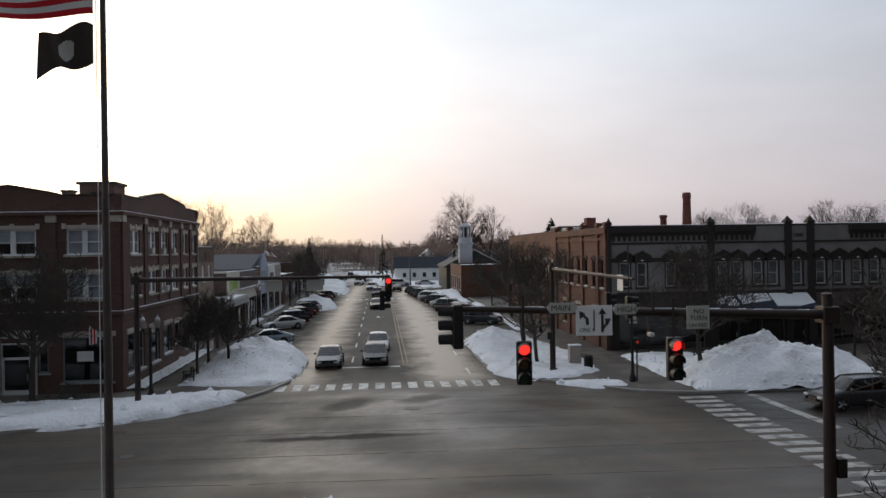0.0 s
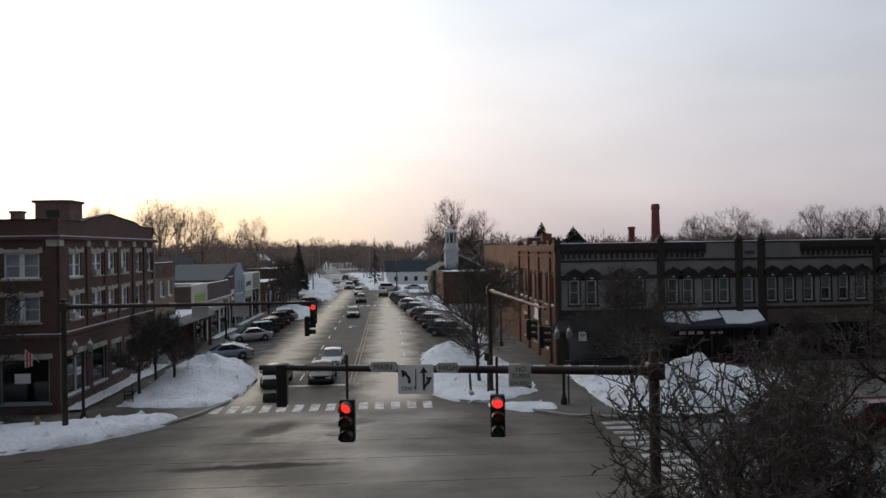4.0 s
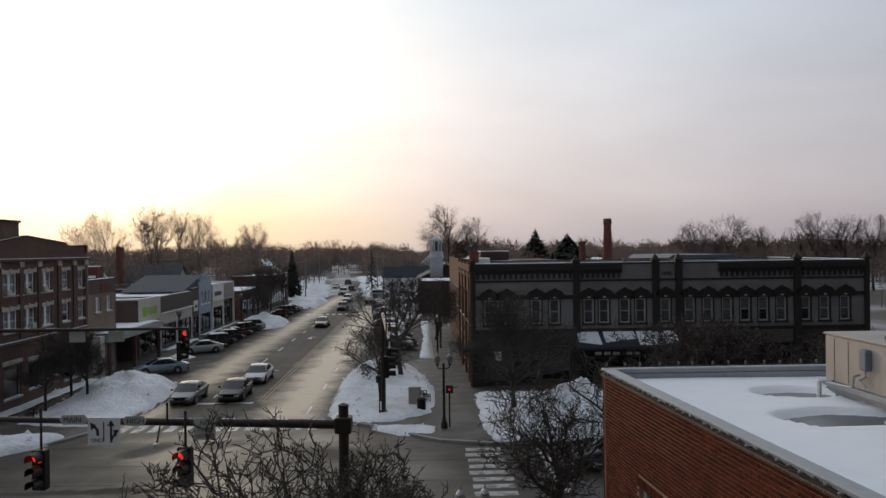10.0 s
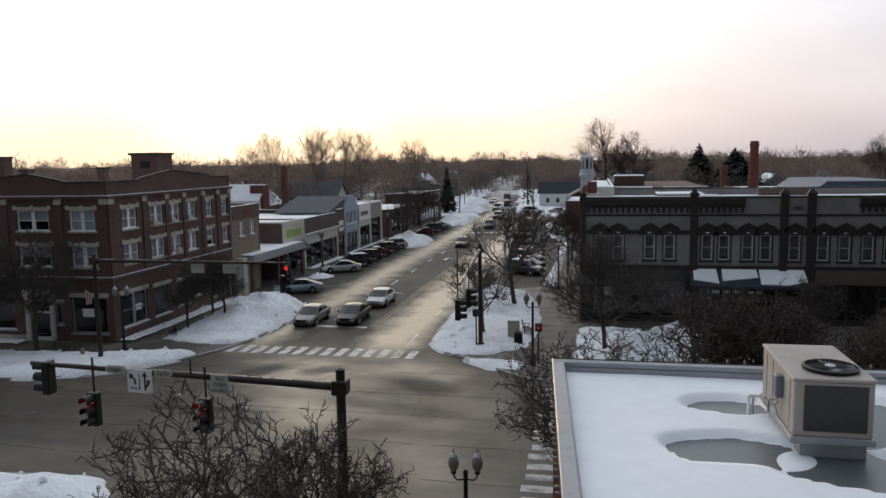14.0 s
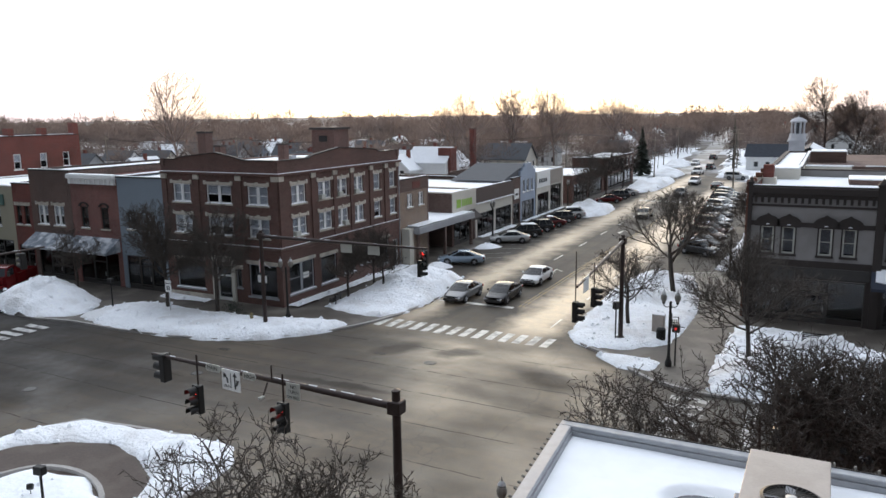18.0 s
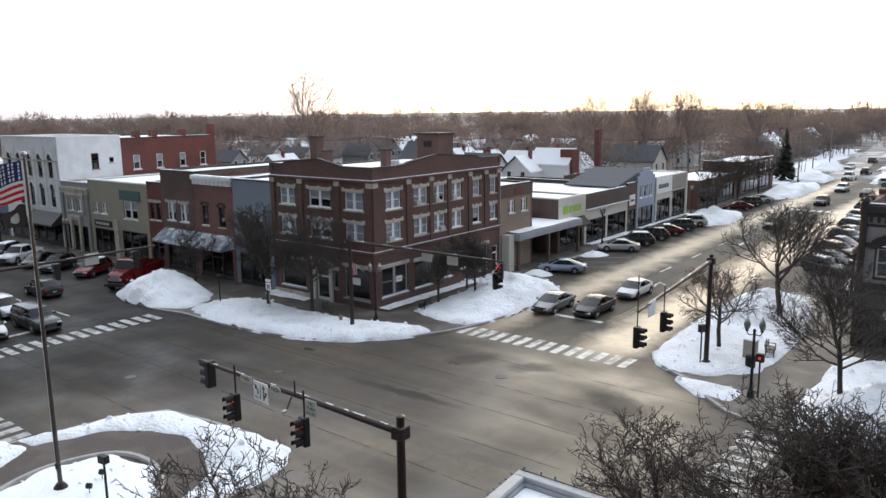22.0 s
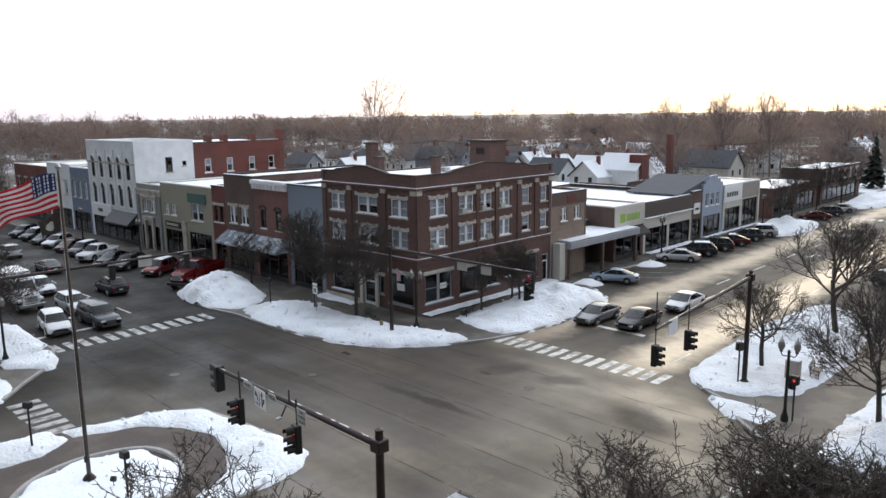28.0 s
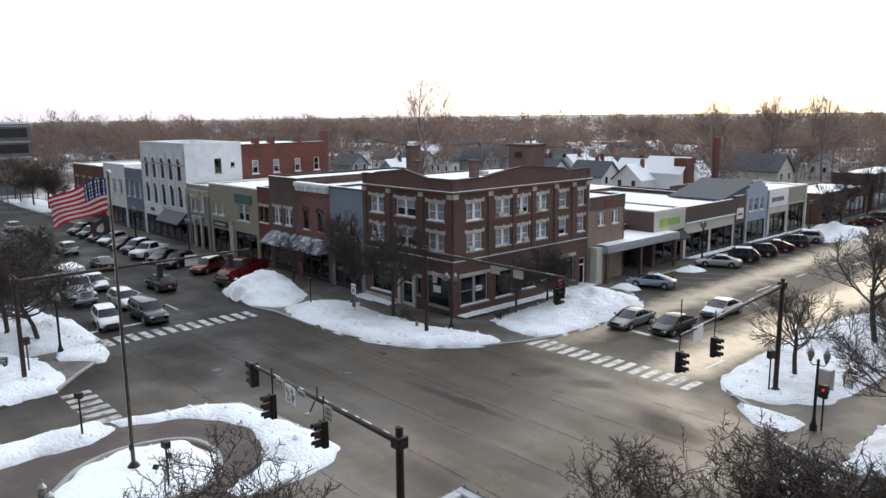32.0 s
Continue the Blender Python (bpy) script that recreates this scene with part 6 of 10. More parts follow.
def air_unit():
    """Packaged rooftop unit on its curb, with fan, coil, gas line and switch box."""
    ax, ay, L, W, z = 10.66, -7.68, 2.36, 1.24, 8.42
    o = thing("rooftop_air_unit", "beige rooftop air conditioner with a round fan grille", "air conditioner", (ax + W / 2, ay + L / 2, 7.86))
    part("curb", Mesh().box(ax + 0.15, ax + W - 0.05, ay + 0.12, ay + L - 0.1, 7.84, z - 0.12), PARAPET, o, "grey sheet-metal curb")
    part("base_rail", Mesh().box(ax - 0.04, ax + W + 0.04, ay - 0.04, ay + L + 0.04, z - 0.12, z, 0.015), PARAPET, o)
    part("cabinet", Mesh().box(ax, ax + W, ay, ay + L, z, z + 0.95, 0.02), AC_TAN, o)
    part("top_panel", Mesh().box(ax - 0.03, ax + W + 0.03, ay - 0.03, ay + L + 0.03, z + 0.95, z + 1.0, 0.015), AC_TAN, o)
    part("coil", Mesh().box(ax + 0.16, ax + W - 0.1, ay - 0.02, ay + 0.02, z + 0.1, z + 0.88), TRIM_DK, o, "dark condenser coil")
    fn = part("fan_ring", Mesh().lathe([(0.44, 0.0), (0.46, 0.06), (0.41, 0.08), (0.4, 0.02)], 24, (ax + W / 2 + 0.1, ay + 0.62, z + 1.0)), BLACK_METAL, o, smooth=True)
    gr = Mesh()
    for i in range(16):
        a = math.pi * i / 16
        cx, cy = ax + W / 2 + 0.1, ay + 0.62
        gr.cyl((cx - 0.41 * math.cos(a), cy - 0.41 * math.sin(a), z + 1.07), (cx + 0.41 * math.cos(a), cy + 0.41 * math.sin(a), z + 1.07), 0.006, n=4)
    part("grille", gr, BLACK_METAL, fn)
    for i in range(4):
        part("blade", Mesh(pose(ax + W / 2 + 0.1, ay + 0.62, z + 1.03, 18, 0, i * 90)).box(0.05, 0.4, -0.1, 0.1, -0.006, 0.006), PARAPET, fn)
    part("hub", Mesh().lathe([(0.1, 0), (0.1, 0.07), (0.05, 0.09)], 12, (ax + W / 2 + 0.1, ay + 0.62, z + 1.0)), STEEL, fn, smooth=True)
    part("switch_box", Mesh().box(ax - 0.13, ax, ay + 0.72, ay + 0.94, z + 0.42, z + 0.82, 0.02), SWITCH, o, "grey electrical switch box")
    part("conduit", Mesh().tube([(ax - 0.07, ay + 0.83, z + 0.42), (ax - 0.07, ay + 0.83, z + 0.3), (ax - 0.09, ay + 1.0, z + 0.22), (ax - 0.07, ay + 0.83, z + 0.1)], 0.025), STEEL, o)
    part("gas_pipe", Mesh().tube([(ax - 0.05, ay + 1.05, z + 0.3), (ax - 0.16, ay + 1.05, z + 0.28), (ax - 0.16, ay + 1.1, z + 0.05), (ax - 0.2, ay + 2.2, z - 0.02), (ax - 0.2, ay + 2.2, 7.9)], 0.022), STEEL, o)
    part("drain_pipe", Mesh().tube([(ax, ay + 2.1, z + 0.02), (ax - 0.3, ay + 2.1, z + 0.02), (ax - 0.3, ay + 2.1, 7.9)], 0.03), TRIM_W, o, "white plastic drain pipe")
    for dy in (0.25, 1.5, 2.0):
        part("panel_seam", Mesh().box(ax - 0.006, ax, ay + dy, ay + dy + 0.015, z + 0.05, z + 0.9), TRIM_BR, o)
    return o


air_unit()


# --- shops along the shopping street ---
AWNING = mat("faded_blue_awning", (0.2, 0.225, 0.26), 0.8, var=0.3, scale=1.2, stain=(0.7, 0.72, 0.75), stain_scale=1.0, stain_amt=0.85)
Y0 = 27.7
o = box_building("narrow_blue_shop", "narrow two-storey shop with blue-grey siding", -45.3, -39.62, Y0, 44, 10.2, BLUE_GREY, [("S", (1.0, 3.3), 5.6, 1.0, 1.6)], shops=[("S", 0.5, 5.1, 0.6, 3.2, 3, 1)], lintel="none", coping=TRIM_BR, trim=TRIM_DK)
ch = part("chimney", Mesh().box(-44.9, -43.9, 37.5, 38.5, 9.4, 13.8), BRICK_A, o, "dark brick chimney stack")
part("chimney_cap", Mesh().box(-44.98, -43.82, 37.42, 38.58, 13.8, 14.0), TRIM_BR, ch)
o = box_building("red_brick_shop", "two-storey red brick shop with a white bracketed cornice", -51.6, -45.32, Y0, 46, 10.0, BRICK_PINK, [("S", (1.2, 3.9), 5.4, 1.0, 2.0)], shops=[("S", 0.5, 5.7, 0.6, 3.2, 3, 1)], lintel="arch", coping=None, trim=TRIM_DK)
m, ln = face(-51.6, -45.32, Y0, 46, "S")
part("cornice", Mesh(m).box(0.05, ln - 0.05, -0.45, 0.3, 10.0, 10.35, 0.03).box(0.1, ln - 0.1, -0.25, 0.02, 9.5, 10.0), TRIM_W, o, "white wooden cornice")
for i in range(9):
    part("bracket", Mesh(m).box(0.4 + i * 0.66, 0.55 + i * 0.66, -0.4, -0.25, 9.55, 10.0), TRIM_W, o)
part("cornice_snow", Mesh(m).box(0.1, ln - 0.1, -0.4, 0.3, 10.35, 10.43, 0.02), SNOW, o)
part("awning", Mesh(m).add([(0.2, 0, 3.4), (ln - 0.2, 0, 3.4), (ln - 0.2, -1.6, 3.3), (0.2, -1.6, 3.3), (0.2, 0, 4.6), (ln - 0.2, 0, 4.6), (ln - 0.2, -1.6, 3.5), (0.2, -1.6, 3.5)], [(0, 1, 2, 3), (4, 7, 6, 5), (3, 2, 6, 7), (0, 3, 7, 4), (1, 5, 6, 2)]), AWNING, o, "faded blue-grey sloping shop awning")
o = box_building("brown_brick_shop", "two-storey brown brick shop with cream arched windows", -57.5, -51.62, Y0, 46, 10.6, BRICK_BR, [("S", (0.9, 3.2), 5.4, 1.5, 1.9)], shops=[("S", 0.5, 5.3, 0.6, 3.2, 3, 1)], style="pair", coping=TRIM_BR)
m, ln = face(-57.5, -51.62, Y0, 46, "S")
part("awning", Mesh(m).add([(0.2, 0, 3.4), (ln - 0.2, 0, 3.4), (ln - 0.2, -1.6, 3.3), (0.2, -1.6, 3.3), (0.2, 0, 4.6), (ln - 0.2, 0, 4.6), (ln - 0.2, -1.6, 3.5), (0.2, -1.6, 3.5)], [(0, 1, 2, 3), (4, 7, 6, 5), (3, 2, 6, 7), (0, 3, 7, 4), (1, 5, 6, 2)]), AWNING, o, "faded blue-grey sloping shop awning")
box_building("narrow_red_shop", "narrow two-storey red brick shop", -60.3, -57.52, Y0, 44, 9.2, BRICK_R, [("S", (0.4, 1.6), 5.2, 0.75, 1.9)], shops=[("S", 0.3, 2.5, 0.6, 3.2, 2, 1)], coping=TRIM_BR, trim=TRIM_DK)
o = box_building("cream_yellow_shop", "two-storey cream yellow shop with a green balcony front", -72.9, -60.32, Y0, 44, 8.9, YELLOW_WALL, [("S", (0.9, 2.7), 5.1, 1.2, 1.3), ("S", (7.6,), 4.9, 2.8, 2.0)], shops=[("S", 0.7, 5.2, 0.6, 3.3, 3, 1), ("S", 6.8, 12.0, 0.3, 3.5, 3, 1)], style="pair", coping=TRIM_W, lintel="plain")
m, ln = face(-72.9, -60.32, Y0, 44, "S")
part("green_panel", Mesh(m).box(7.0, 11.2, -0.12, 0.02, 7.0, 8.1, 0.02), GREEN, o)
part("shop_sign", Mesh(m).box(1.0, 4.8, -0.12, 0.02, 3.6, 4.3, 0.02), TRIM_BR, o)
bars(o, m, 1.4, 4.4, 3.8, 4.1, 7, SIGN_G, y=-0.15)
part("pier", Mesh(m).box(5.4, 6.3, -0.2, 0.02, 0.1, 4.6, 0.03), STONE, o)
o = box_building("narrow_grey_stone_shop", "narrow two-storey grey stone shop with white trim", -79.6, -72.92, Y0, 42, 8.4, mat("grey_stone", (0.3, 0.3, 0.29), 0.85), [("S", (1.6, 3.6), 4.9, 1.3, 1.6)], shops=[("S", 0.8, 5.8, 0.6, 3.2, 3, 1)], style="pair", coping=STONE)
m, ln = face(-79.6, -72.92, Y0, 42, "S")
part("cornice", Mesh(m).box(-0.05, ln + 0.05, -0.22, 0.02, 7.5, 7.85, 0.03).box(0, ln, -0.12, 0.02, 7.1, 7.5), STONE, o)
part("window_surround", Mesh(m).box(1.2, 1.55, -0.14, 0.02, 4.7, 6.8, 0.02).box(5.0, 5.35, -0.14, 0.02, 4.7, 6.8, 0.02).box(1.0, 5.55, -0.2, 0.02, 6.8, 7.1, 0.02), STONE, o, "carved stone window surround")
part("door_surround", Mesh(m).box(2.0, 2.4, -0.3, 0.02, 0.1, 3.9, 0.03).box(4.1, 4.5, -0.3, 0.02, 0.1, 3.9, 0.03).box(1.8, 4.7, -0.36, 0.02, 3.9, 4.4, 0.03), STONE, o, "carved stone door surround")
for u in (0.0, ln - 0.6):
    part("pier", Mesh(m).box(u, u + 0.6, -0.18, 0.02, 0.1, 7.1, 0.02), mat("grey_stone_block", (0.26, 0.26, 0.25), 0.85, var=0.25, scale=1.2), o)


def white_building():
    x0, x1, y0, y1, H = -95.2, -79.62, Y0, 36.0, 13.7
    us = [1.4, 4.2, 7.2, 10.0, 12.8]
    hs = [(u, u + 1.15, z, z + h) for u in us for z, h in ((8.7, 2.4), (5.0, 2.4))] + [(0.6, 15.0, 0.1, 3.2)]
    he = [(4.2, 5.2, 9.6, 11.6), (6.6, 7.2, 10.3, 11.0)]
    o = shell("white_arched_building", "tall white painted brick building with five rows of round-arched windows", x0, x1, y0, y1, H, BRICK_W, {"S": hs, "E": he}, 0.5, coping=TRIM_W)
    m, ln = face(x0, x1, y0, y1, "S")
    for u in us:
        for z in (8.7, 5.0):
            window(o, m, u, z, 1.15, 2.4, "double", trim=TRIM_DK, lintel="none", blind=RND.choice([0, 0.5]))
            c, arc = u + 0.575, [math.pi * i / 8 for i in range(9)]
            a = Mesh(m).slab([(c + 0.85 * math.cos(t), z + 2.4 + 0.85 * math.sin(t)) for t in arc] + [(c + 0.575 * math.cos(t), z + 2.4 + 0.575 * math.sin(t)) for t in arc[::-1]], -0.12, 0.02)
            part("arch", a, TRIM_W, o)
            part("fanlight", Mesh(m).slab([(u + 0.575 + 0.575 * math.cos(math.pi * i / 8), z + 2.4 + 0.575 * math.sin(math.pi * i / 8)) for i in range(9)], -0.01, 0.02), TRIM_DK, o)
            part("sill", Mesh(m).box(u - 0.15, u + 1.3, -0.12, 0.02, z - 0.14, z), TRIM_W, o)
    part("string_course", Mesh(m).box(0, ln, -0.12, 0.02, 10.7, 10.9), STONE, o)
    for u in (0.0, 2.95, 5.85, 8.65, 11.45, 14.5):
        part("pilaster", Mesh(m).box(u + 0.25, u + 0.65, -0.1, 0.02, 4.95, 12.6, 0.02), BRICK_W, o)
    shopfront(o, m, 0.6, 15.0, 0.6, 3.2, 6, TRIM_DK, 2)
    part("shop_sign", Mesh(m).box(0.6, 7.4, -0.2, 0.02, 3.2, 4.9, 0.03), TRIM_W, o, "white shop fascia")
    bars(o, m, 3.0, 4.6, 3.8, 4.3, 3, TRIM_BR, y=-0.23)
    part("awning", Mesh(m).add([(7.6, 0, 3.0), (15.2, 0, 3.0), (15.2, -1.5, 2.8), (7.6, -1.5, 2.8), (7.6, 0, 4.4), (15.2, 0, 4.4), (15.2, -1.5, 3.0), (7.6, -1.5, 3.0)], [(0, 1, 2, 3), (4, 7, 6, 5), (3, 2, 6, 7), (0, 3, 7, 4), (1, 5, 6, 2)]), TRIM_DK, o, "black sloping awning")
    m, ln = face(x0, x1, y0, y1, "E")
    window(o, m, 4.2, 9.6, 1.0, 2.0, "double", trim=TRIM_DK, lintel="none")
    window(o, m, 6.6, 10.3, 0.6, 0.7, "fixed", trim=TRIM_DK, lintel="none")
    return o


white_building()
o = box_building("tall_red_brick_building", "three-storey red brick building with white windows and stepped chimneys", -95.0, -79.6, 36.02, 50.6, 13.3, BRICK_R, [("E", (1.6, 5.0, 8.6, 11.9), 9.2, 1.0, 1.9)], lintel="plain", coping=TRIM_BR)
for cy in (38.5, 41.0, 45.5, 50.2):
    part("chimney", Mesh().box(-80.6, -79.62, cy - 0.4, cy + 0.4, 12.9, 14.3 if cy < 50 else 14.9), BRICK_R, o)
o = box_building("blue_shop", "two-storey pale blue shop with white arched windows", -102.4, -95.22, Y0, 44, 9.6, mat("slate_blue_paint", (0.16, 0.2, 0.27), 0.7), [("S", (0.7, 2.9, 5.1), 5.2, 1.2, 2.4)], shops=[("S", 0.5, 6.6, 0.6, 3.2, 3, 1)], style="pair", lintel="arch", coping=TRIM_W)
box_building("white_low_shop", "white painted two-storey shop with a snowy roof", -112, -102.42, Y0, 44, 9.9, BRICK_W, [("S", (1.0, 4.0, 7.0), 5.4, 1.2, 1.9)], shops=[("S", 0.6, 9.0, 0.6, 3.2, 4, 1)], coping=TRIM_W)
box_building("end_brick_shop", "two-storey red brick shop at the end of the row", -128, -112.02, Y0, 42, 9.2, BRICK_R, [("S", (1.5, 5, 8.5, 12), 5.2, 1.2, 1.8)], shops=[("S", 0.8, 15, 0.6, 3.2, 5, 1)])

# --- shops along the wide street ---
XE = -27.0
o = box_building("brown_parapet_shop", "two-storey tan brick shop with a dark brown parapet", -40, XE, 46.42, 52.6, 8.8, BRICK_TAN, [("E", (1.6, 4.0), 5.9, 1.1, 1.4)], coping=TRIM_BR, lintel="none", mats={"N": BRICK_BR, "W": BRICK_BR}, style="pair")
m, ln = face(-40, XE, 46.42, 52.6, "E")
part("parapet_band", Mesh(m).box(0, ln, -0.05, 0.02, 7.6, 8.8), BRICK_BR, o)
part("sign_panel", Mesh(m).box(2.6, 4.2, -0.09, -0.05, 7.8, 8.5), BRICK_R, o)
o = thing("canopied_shop", "low shop set back under a wide snowy flat canopy", "building", (-31, 58, 0))
part("wall", Mesh().box(-42, -30.4, 52.62, 58.3, -0.05, 4.6), BRICK_BR, o)
# set-back wall: the canopy's shade is put into its near-black colour
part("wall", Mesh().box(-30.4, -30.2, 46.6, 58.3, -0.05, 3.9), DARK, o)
snow_roof(o, -42, -30.4, 52.62, 58.3, 4.6)
part("canopy", Mesh().box(-30.2, -25.4, 47.6, 61.2, 3.25, 3.95, 0.04), PARAPET, o, "pale grey flat canopy")
snow_roof(o, -30.2, -25.5, 47.7, 61.1, 3.96, 0.1, "canopy_snow")
for y in (47.9, 54.0, 60.8):
    part("column", Mesh().box(-25.9, -25.6, y - 0.15, y + 0.15, 0.1, 3.25), BRICK_BR, o)
part("pier", Mesh().box(-26.9, -26.0, 46.6, 47.5, 0.1, 3.9), CREAM, o)
o = box_building("sign_shop", "single-storey shop with a cream sign band and snowy roof", -44, XE, 58.32, 64.8, 6.3, BRICK_BR, shops=[("E", 0.5, 5.9, 0.7, 3.0, 3, 1)], coping=CREAM)
m, ln = face(-44, XE, 58.32, 64.8, "E")
part("fascia", Mesh(m).box(0, ln, -0.12, 0.02, 3.9, 6.3, 0.02), CREAM, o, "cream sign band")
part("emblem", Mesh(m).box(1.0, 2.1, -0.16, -0.12, 4.5, 5.5, 0.01), LIME, o, "lime green emblem")
bars(o, m, 2.4, 5.4, 4.6, 5.4, 5, LIME, y=-0.15)
part("awning", Mesh(m).add([(0.2, 0, 3.1), (ln - 0.2, 0, 3.1), (ln - 0.2, -1.1, 2.8), (0.2, -1.1, 2.8), (0.2, 0, 3.8), (ln - 0.2, 0, 3.8), (ln - 0.2, -1.1, 3.0), (0.2, -1.1, 3.0)], [(0, 1, 2, 3), (4, 7, 6, 5), (3, 2, 6, 7), (0, 3, 7, 4), (1, 5, 6, 2)]), TRIM_BR, o, "brown awning")
for x, y in ((-39.2, 60.2), (-37.6, 60.9)):
    q = thing("roof_vent", "squat white roof vent with a domed cowl", "roof vent", (x, y, 6.3), "roof vents")
    part("curb", Mesh().box(x - 0.45, x + 0.45, y - 0.45, y + 0.45, 6.1, 6.5, 0.03), PARAPET, q)
    part("cowl", Mesh().lathe([(0.3, 6.5), (0.3, 6.9), (0.52, 6.95), (0.52, 7.15), (0.35, 7.3), (0.02, 7.36)], 14, (x, y, 0)), SIGN_W, q, smooth=True)
o = box_building("dark_front_shop", "long single-storey shop with a dark brown front and white shop windows", -46, XE, 64.82, 77.0, 6.2, CREAM, shops=[("E", 0.5, 5.8, 0.7, 3.1, 3, 1), ("E", 6.3, 11.8, 0.5, 3.1, 3, 0)], coping=TRIM_BR, trim=TRIM_W)
m, ln = face(-46, XE, 64.82, 77.0, "E")
part("fascia", Mesh(m).box(0, ln, -0.12, 0.02, 4.5, 6.2, 0.02), mat("brown_metal_fascia", (0.085, 0.06, 0.052), 0.6, var=0.2, scale=0.7), o, "brown metal fascia")
part("fascia_snow", Mesh(m).box(0, ln, -0.3, 0.02, 4.36, 4.46, 0.02), SNOW, o)
o = box_building("dark_brick_shop", "narrow dark brick shop with a white hanging sign", -46, XE, 77.02, 80.0, 6.5, BRICK_BR, shops=[("E", 0.4, 2.6, 0.6, 3.0, 2, 0)], coping=TRIM_BR)
m, ln = face(-46, XE, 77.02, 80.0, "E")
part("shop_sign", Mesh(m).box(0.5, 2.2, -0.1, 0.02, 3.6, 5.0, 0.02), SIGN_W, o)
bars(o, m, 0.8, 1.9, 4.1, 4.4, 4, TRIM_BR, y=-0.13)
o = thing("gabled_blue_shop", "pale blue gabled shop with a stepped false front and grey roof", "building", (-35, 83, 0))
m, ln = face(-46, XE, 80.02, 86.0, "E")
hs = [(0.9, 1.7, 4.3, 6.0), (2.4, 3.4, 4.3, 6.0), (4.1, 4.9, 4.3, 6.0), (0.5, 5.5, 0.1, 3.0)]
part("wall", wall_mesh(m, ln, -0.05, 7.0, hs), PALE_BLUE, o)
part("gable", Mesh(m).slab([(0, 7.0), (ln, 7.0), (ln, 7.3), (5.2, 7.3), (5.2, 7.8), (4.3, 7.8), (4.3, 8.3), (1.7, 8.3), (1.7, 7.8), (0.8, 7.8), (0.8, 7.3), (0, 7.3)], 0, 0.3), PALE_BLUE, o)
for a, b, c, d in hs[:3]:
    window(o, m, a, c, b - a, d - c, "double", lintel="plain", blind=0.5)
shopfront(o, m, 0.5, 5.5, 0.6, 3.0, 3, TRIM_DK, 1)
part("wall", Mesh().box(-38, XE - 0.33, 80.02, 80.3, -0.05, 6.4).box(-38, XE - 0.33, 85.7, 86, -0.05, 6.4).box(-38.3, -38, 80.02, 86, -0.05, 7), BRICK_BR, o)
# near-black block in place of this shop's unlit rooms
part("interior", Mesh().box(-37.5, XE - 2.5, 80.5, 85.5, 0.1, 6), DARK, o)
part("roof", Mesh().add([(-35.0, 74.2, 6.4), (XE - 0.33, 74.2, 6.4), (XE - 0.33, 83.0, 8.2), (-35.0, 83.0, 8.2), (-35.0, 86.4, 6.4), (XE - 0.33, 86.4, 6.4), (-35.0, 74.2, 6.25), (XE - 0.33, 74.2, 6.25)], [(0, 1, 2, 3), (3, 2, 5, 4), (6, 7, 1, 0), (1, 7, 5, 2), (0, 3, 4, 6)]), SHINGLE, o, "grey shingled roof slope")
o = box_building("white_front_shop", "single-storey shop with a pale front and wide windows", -40, XE, 86.42, 98.6, 6.6, CREAM, shops=[("E", 0.6, 5.6, 0.5, 3.4, 3, 1), ("E", 6.4, 11.6, 0.5, 4.2, 4, 1)], coping=TRIM_W)
m, ln = face(-44, XE, 86.42, 98.6, "E")
part("sign_band", Mesh(m).box(0.05, 5.9, -0.12, 0.02, 4.3, 6.55, 0.02), SIGN_W, o, "white sign band")
part("sign_band", Mesh(m).box(5.95, ln - 0.05, -0.08, 0.02, 4.4, 6.5, 0.02), mat("tan_panel", (0.34, 0.3, 0.26), 0.7, var=0.15, scale=0.6), o, "tan panel over the windows")
part("corner_pier", Mesh(m).box(ln - 0.45, ln, -0.14, 0.02, 0.1, 6.5, 0.02), CREAM, o)
part("stall_riser", Mesh(m).box(0.3, 5.7, -0.06, 0.02, 0.1, 0.5), TRIM_DK, o)
bars(o, m, 0.8, 4.6, 5.0, 5.6, 5, mat("dark_letters", (0.05, 0.06, 0.07), 0.5), y=-0.15)
box_building("long_brick_shop", "long low brick shop with a snowy roof edge", -35, XE, 104, 124, 4.7, BRICK_A, shops=[("E", 1, 9, 0.6, 3.2, 4, 1), ("E", 10.5, 18.5, 0.6, 3.2, 4, 1)], coping=TRIM_BR)
box_building("far_brick_shop", "two-storey brick shop far down the street", -34, XE, 126, 148, 6.4, BRICK_A, [("E", (1.5, 5, 8.5, 12, 15.5, 19), 4.2, 1.3, 1.5)], shops=[("E", 1, 20, 0.6, 3.2, 7, 1)], coping=TRIM_BR)
o = thing("brick_stack", "square red brick chimney rising behind the shops", "chimney", (-53, 120.4, 0))
part("shaft", Mesh().box(-53.5, -52.5, 119.9, 120.9, -0.05, 12.2), BRICK_R, o)
part("cap", Mesh().box(-53.6, -52.4, 119.8, 121.0, 12.2, 12.45, 0.03), BRICK_BR, o)
for x, y, w, d, h, c in ((-62, 60, 16, 12, 5, CREAM), (-52, 66, 9, 12, 4.8, BRICK_R), (-60, 80, 18, 12, 5.6, BRICK_BR), (-66, 46, 14, 10, 6, CREAM)):
    o = thing("rear_shed", "low flat-roofed back building with snow on it", "building", (x, y, 0))
    part("wall", Mesh().box(x - w / 2, x + w / 2, y - d / 2, y + d / 2, -0.06, h), c, o)
    snow_roof(o, x - w / 2, x + w / 2, y - d / 2, y + d / 2, h, step=1.5)


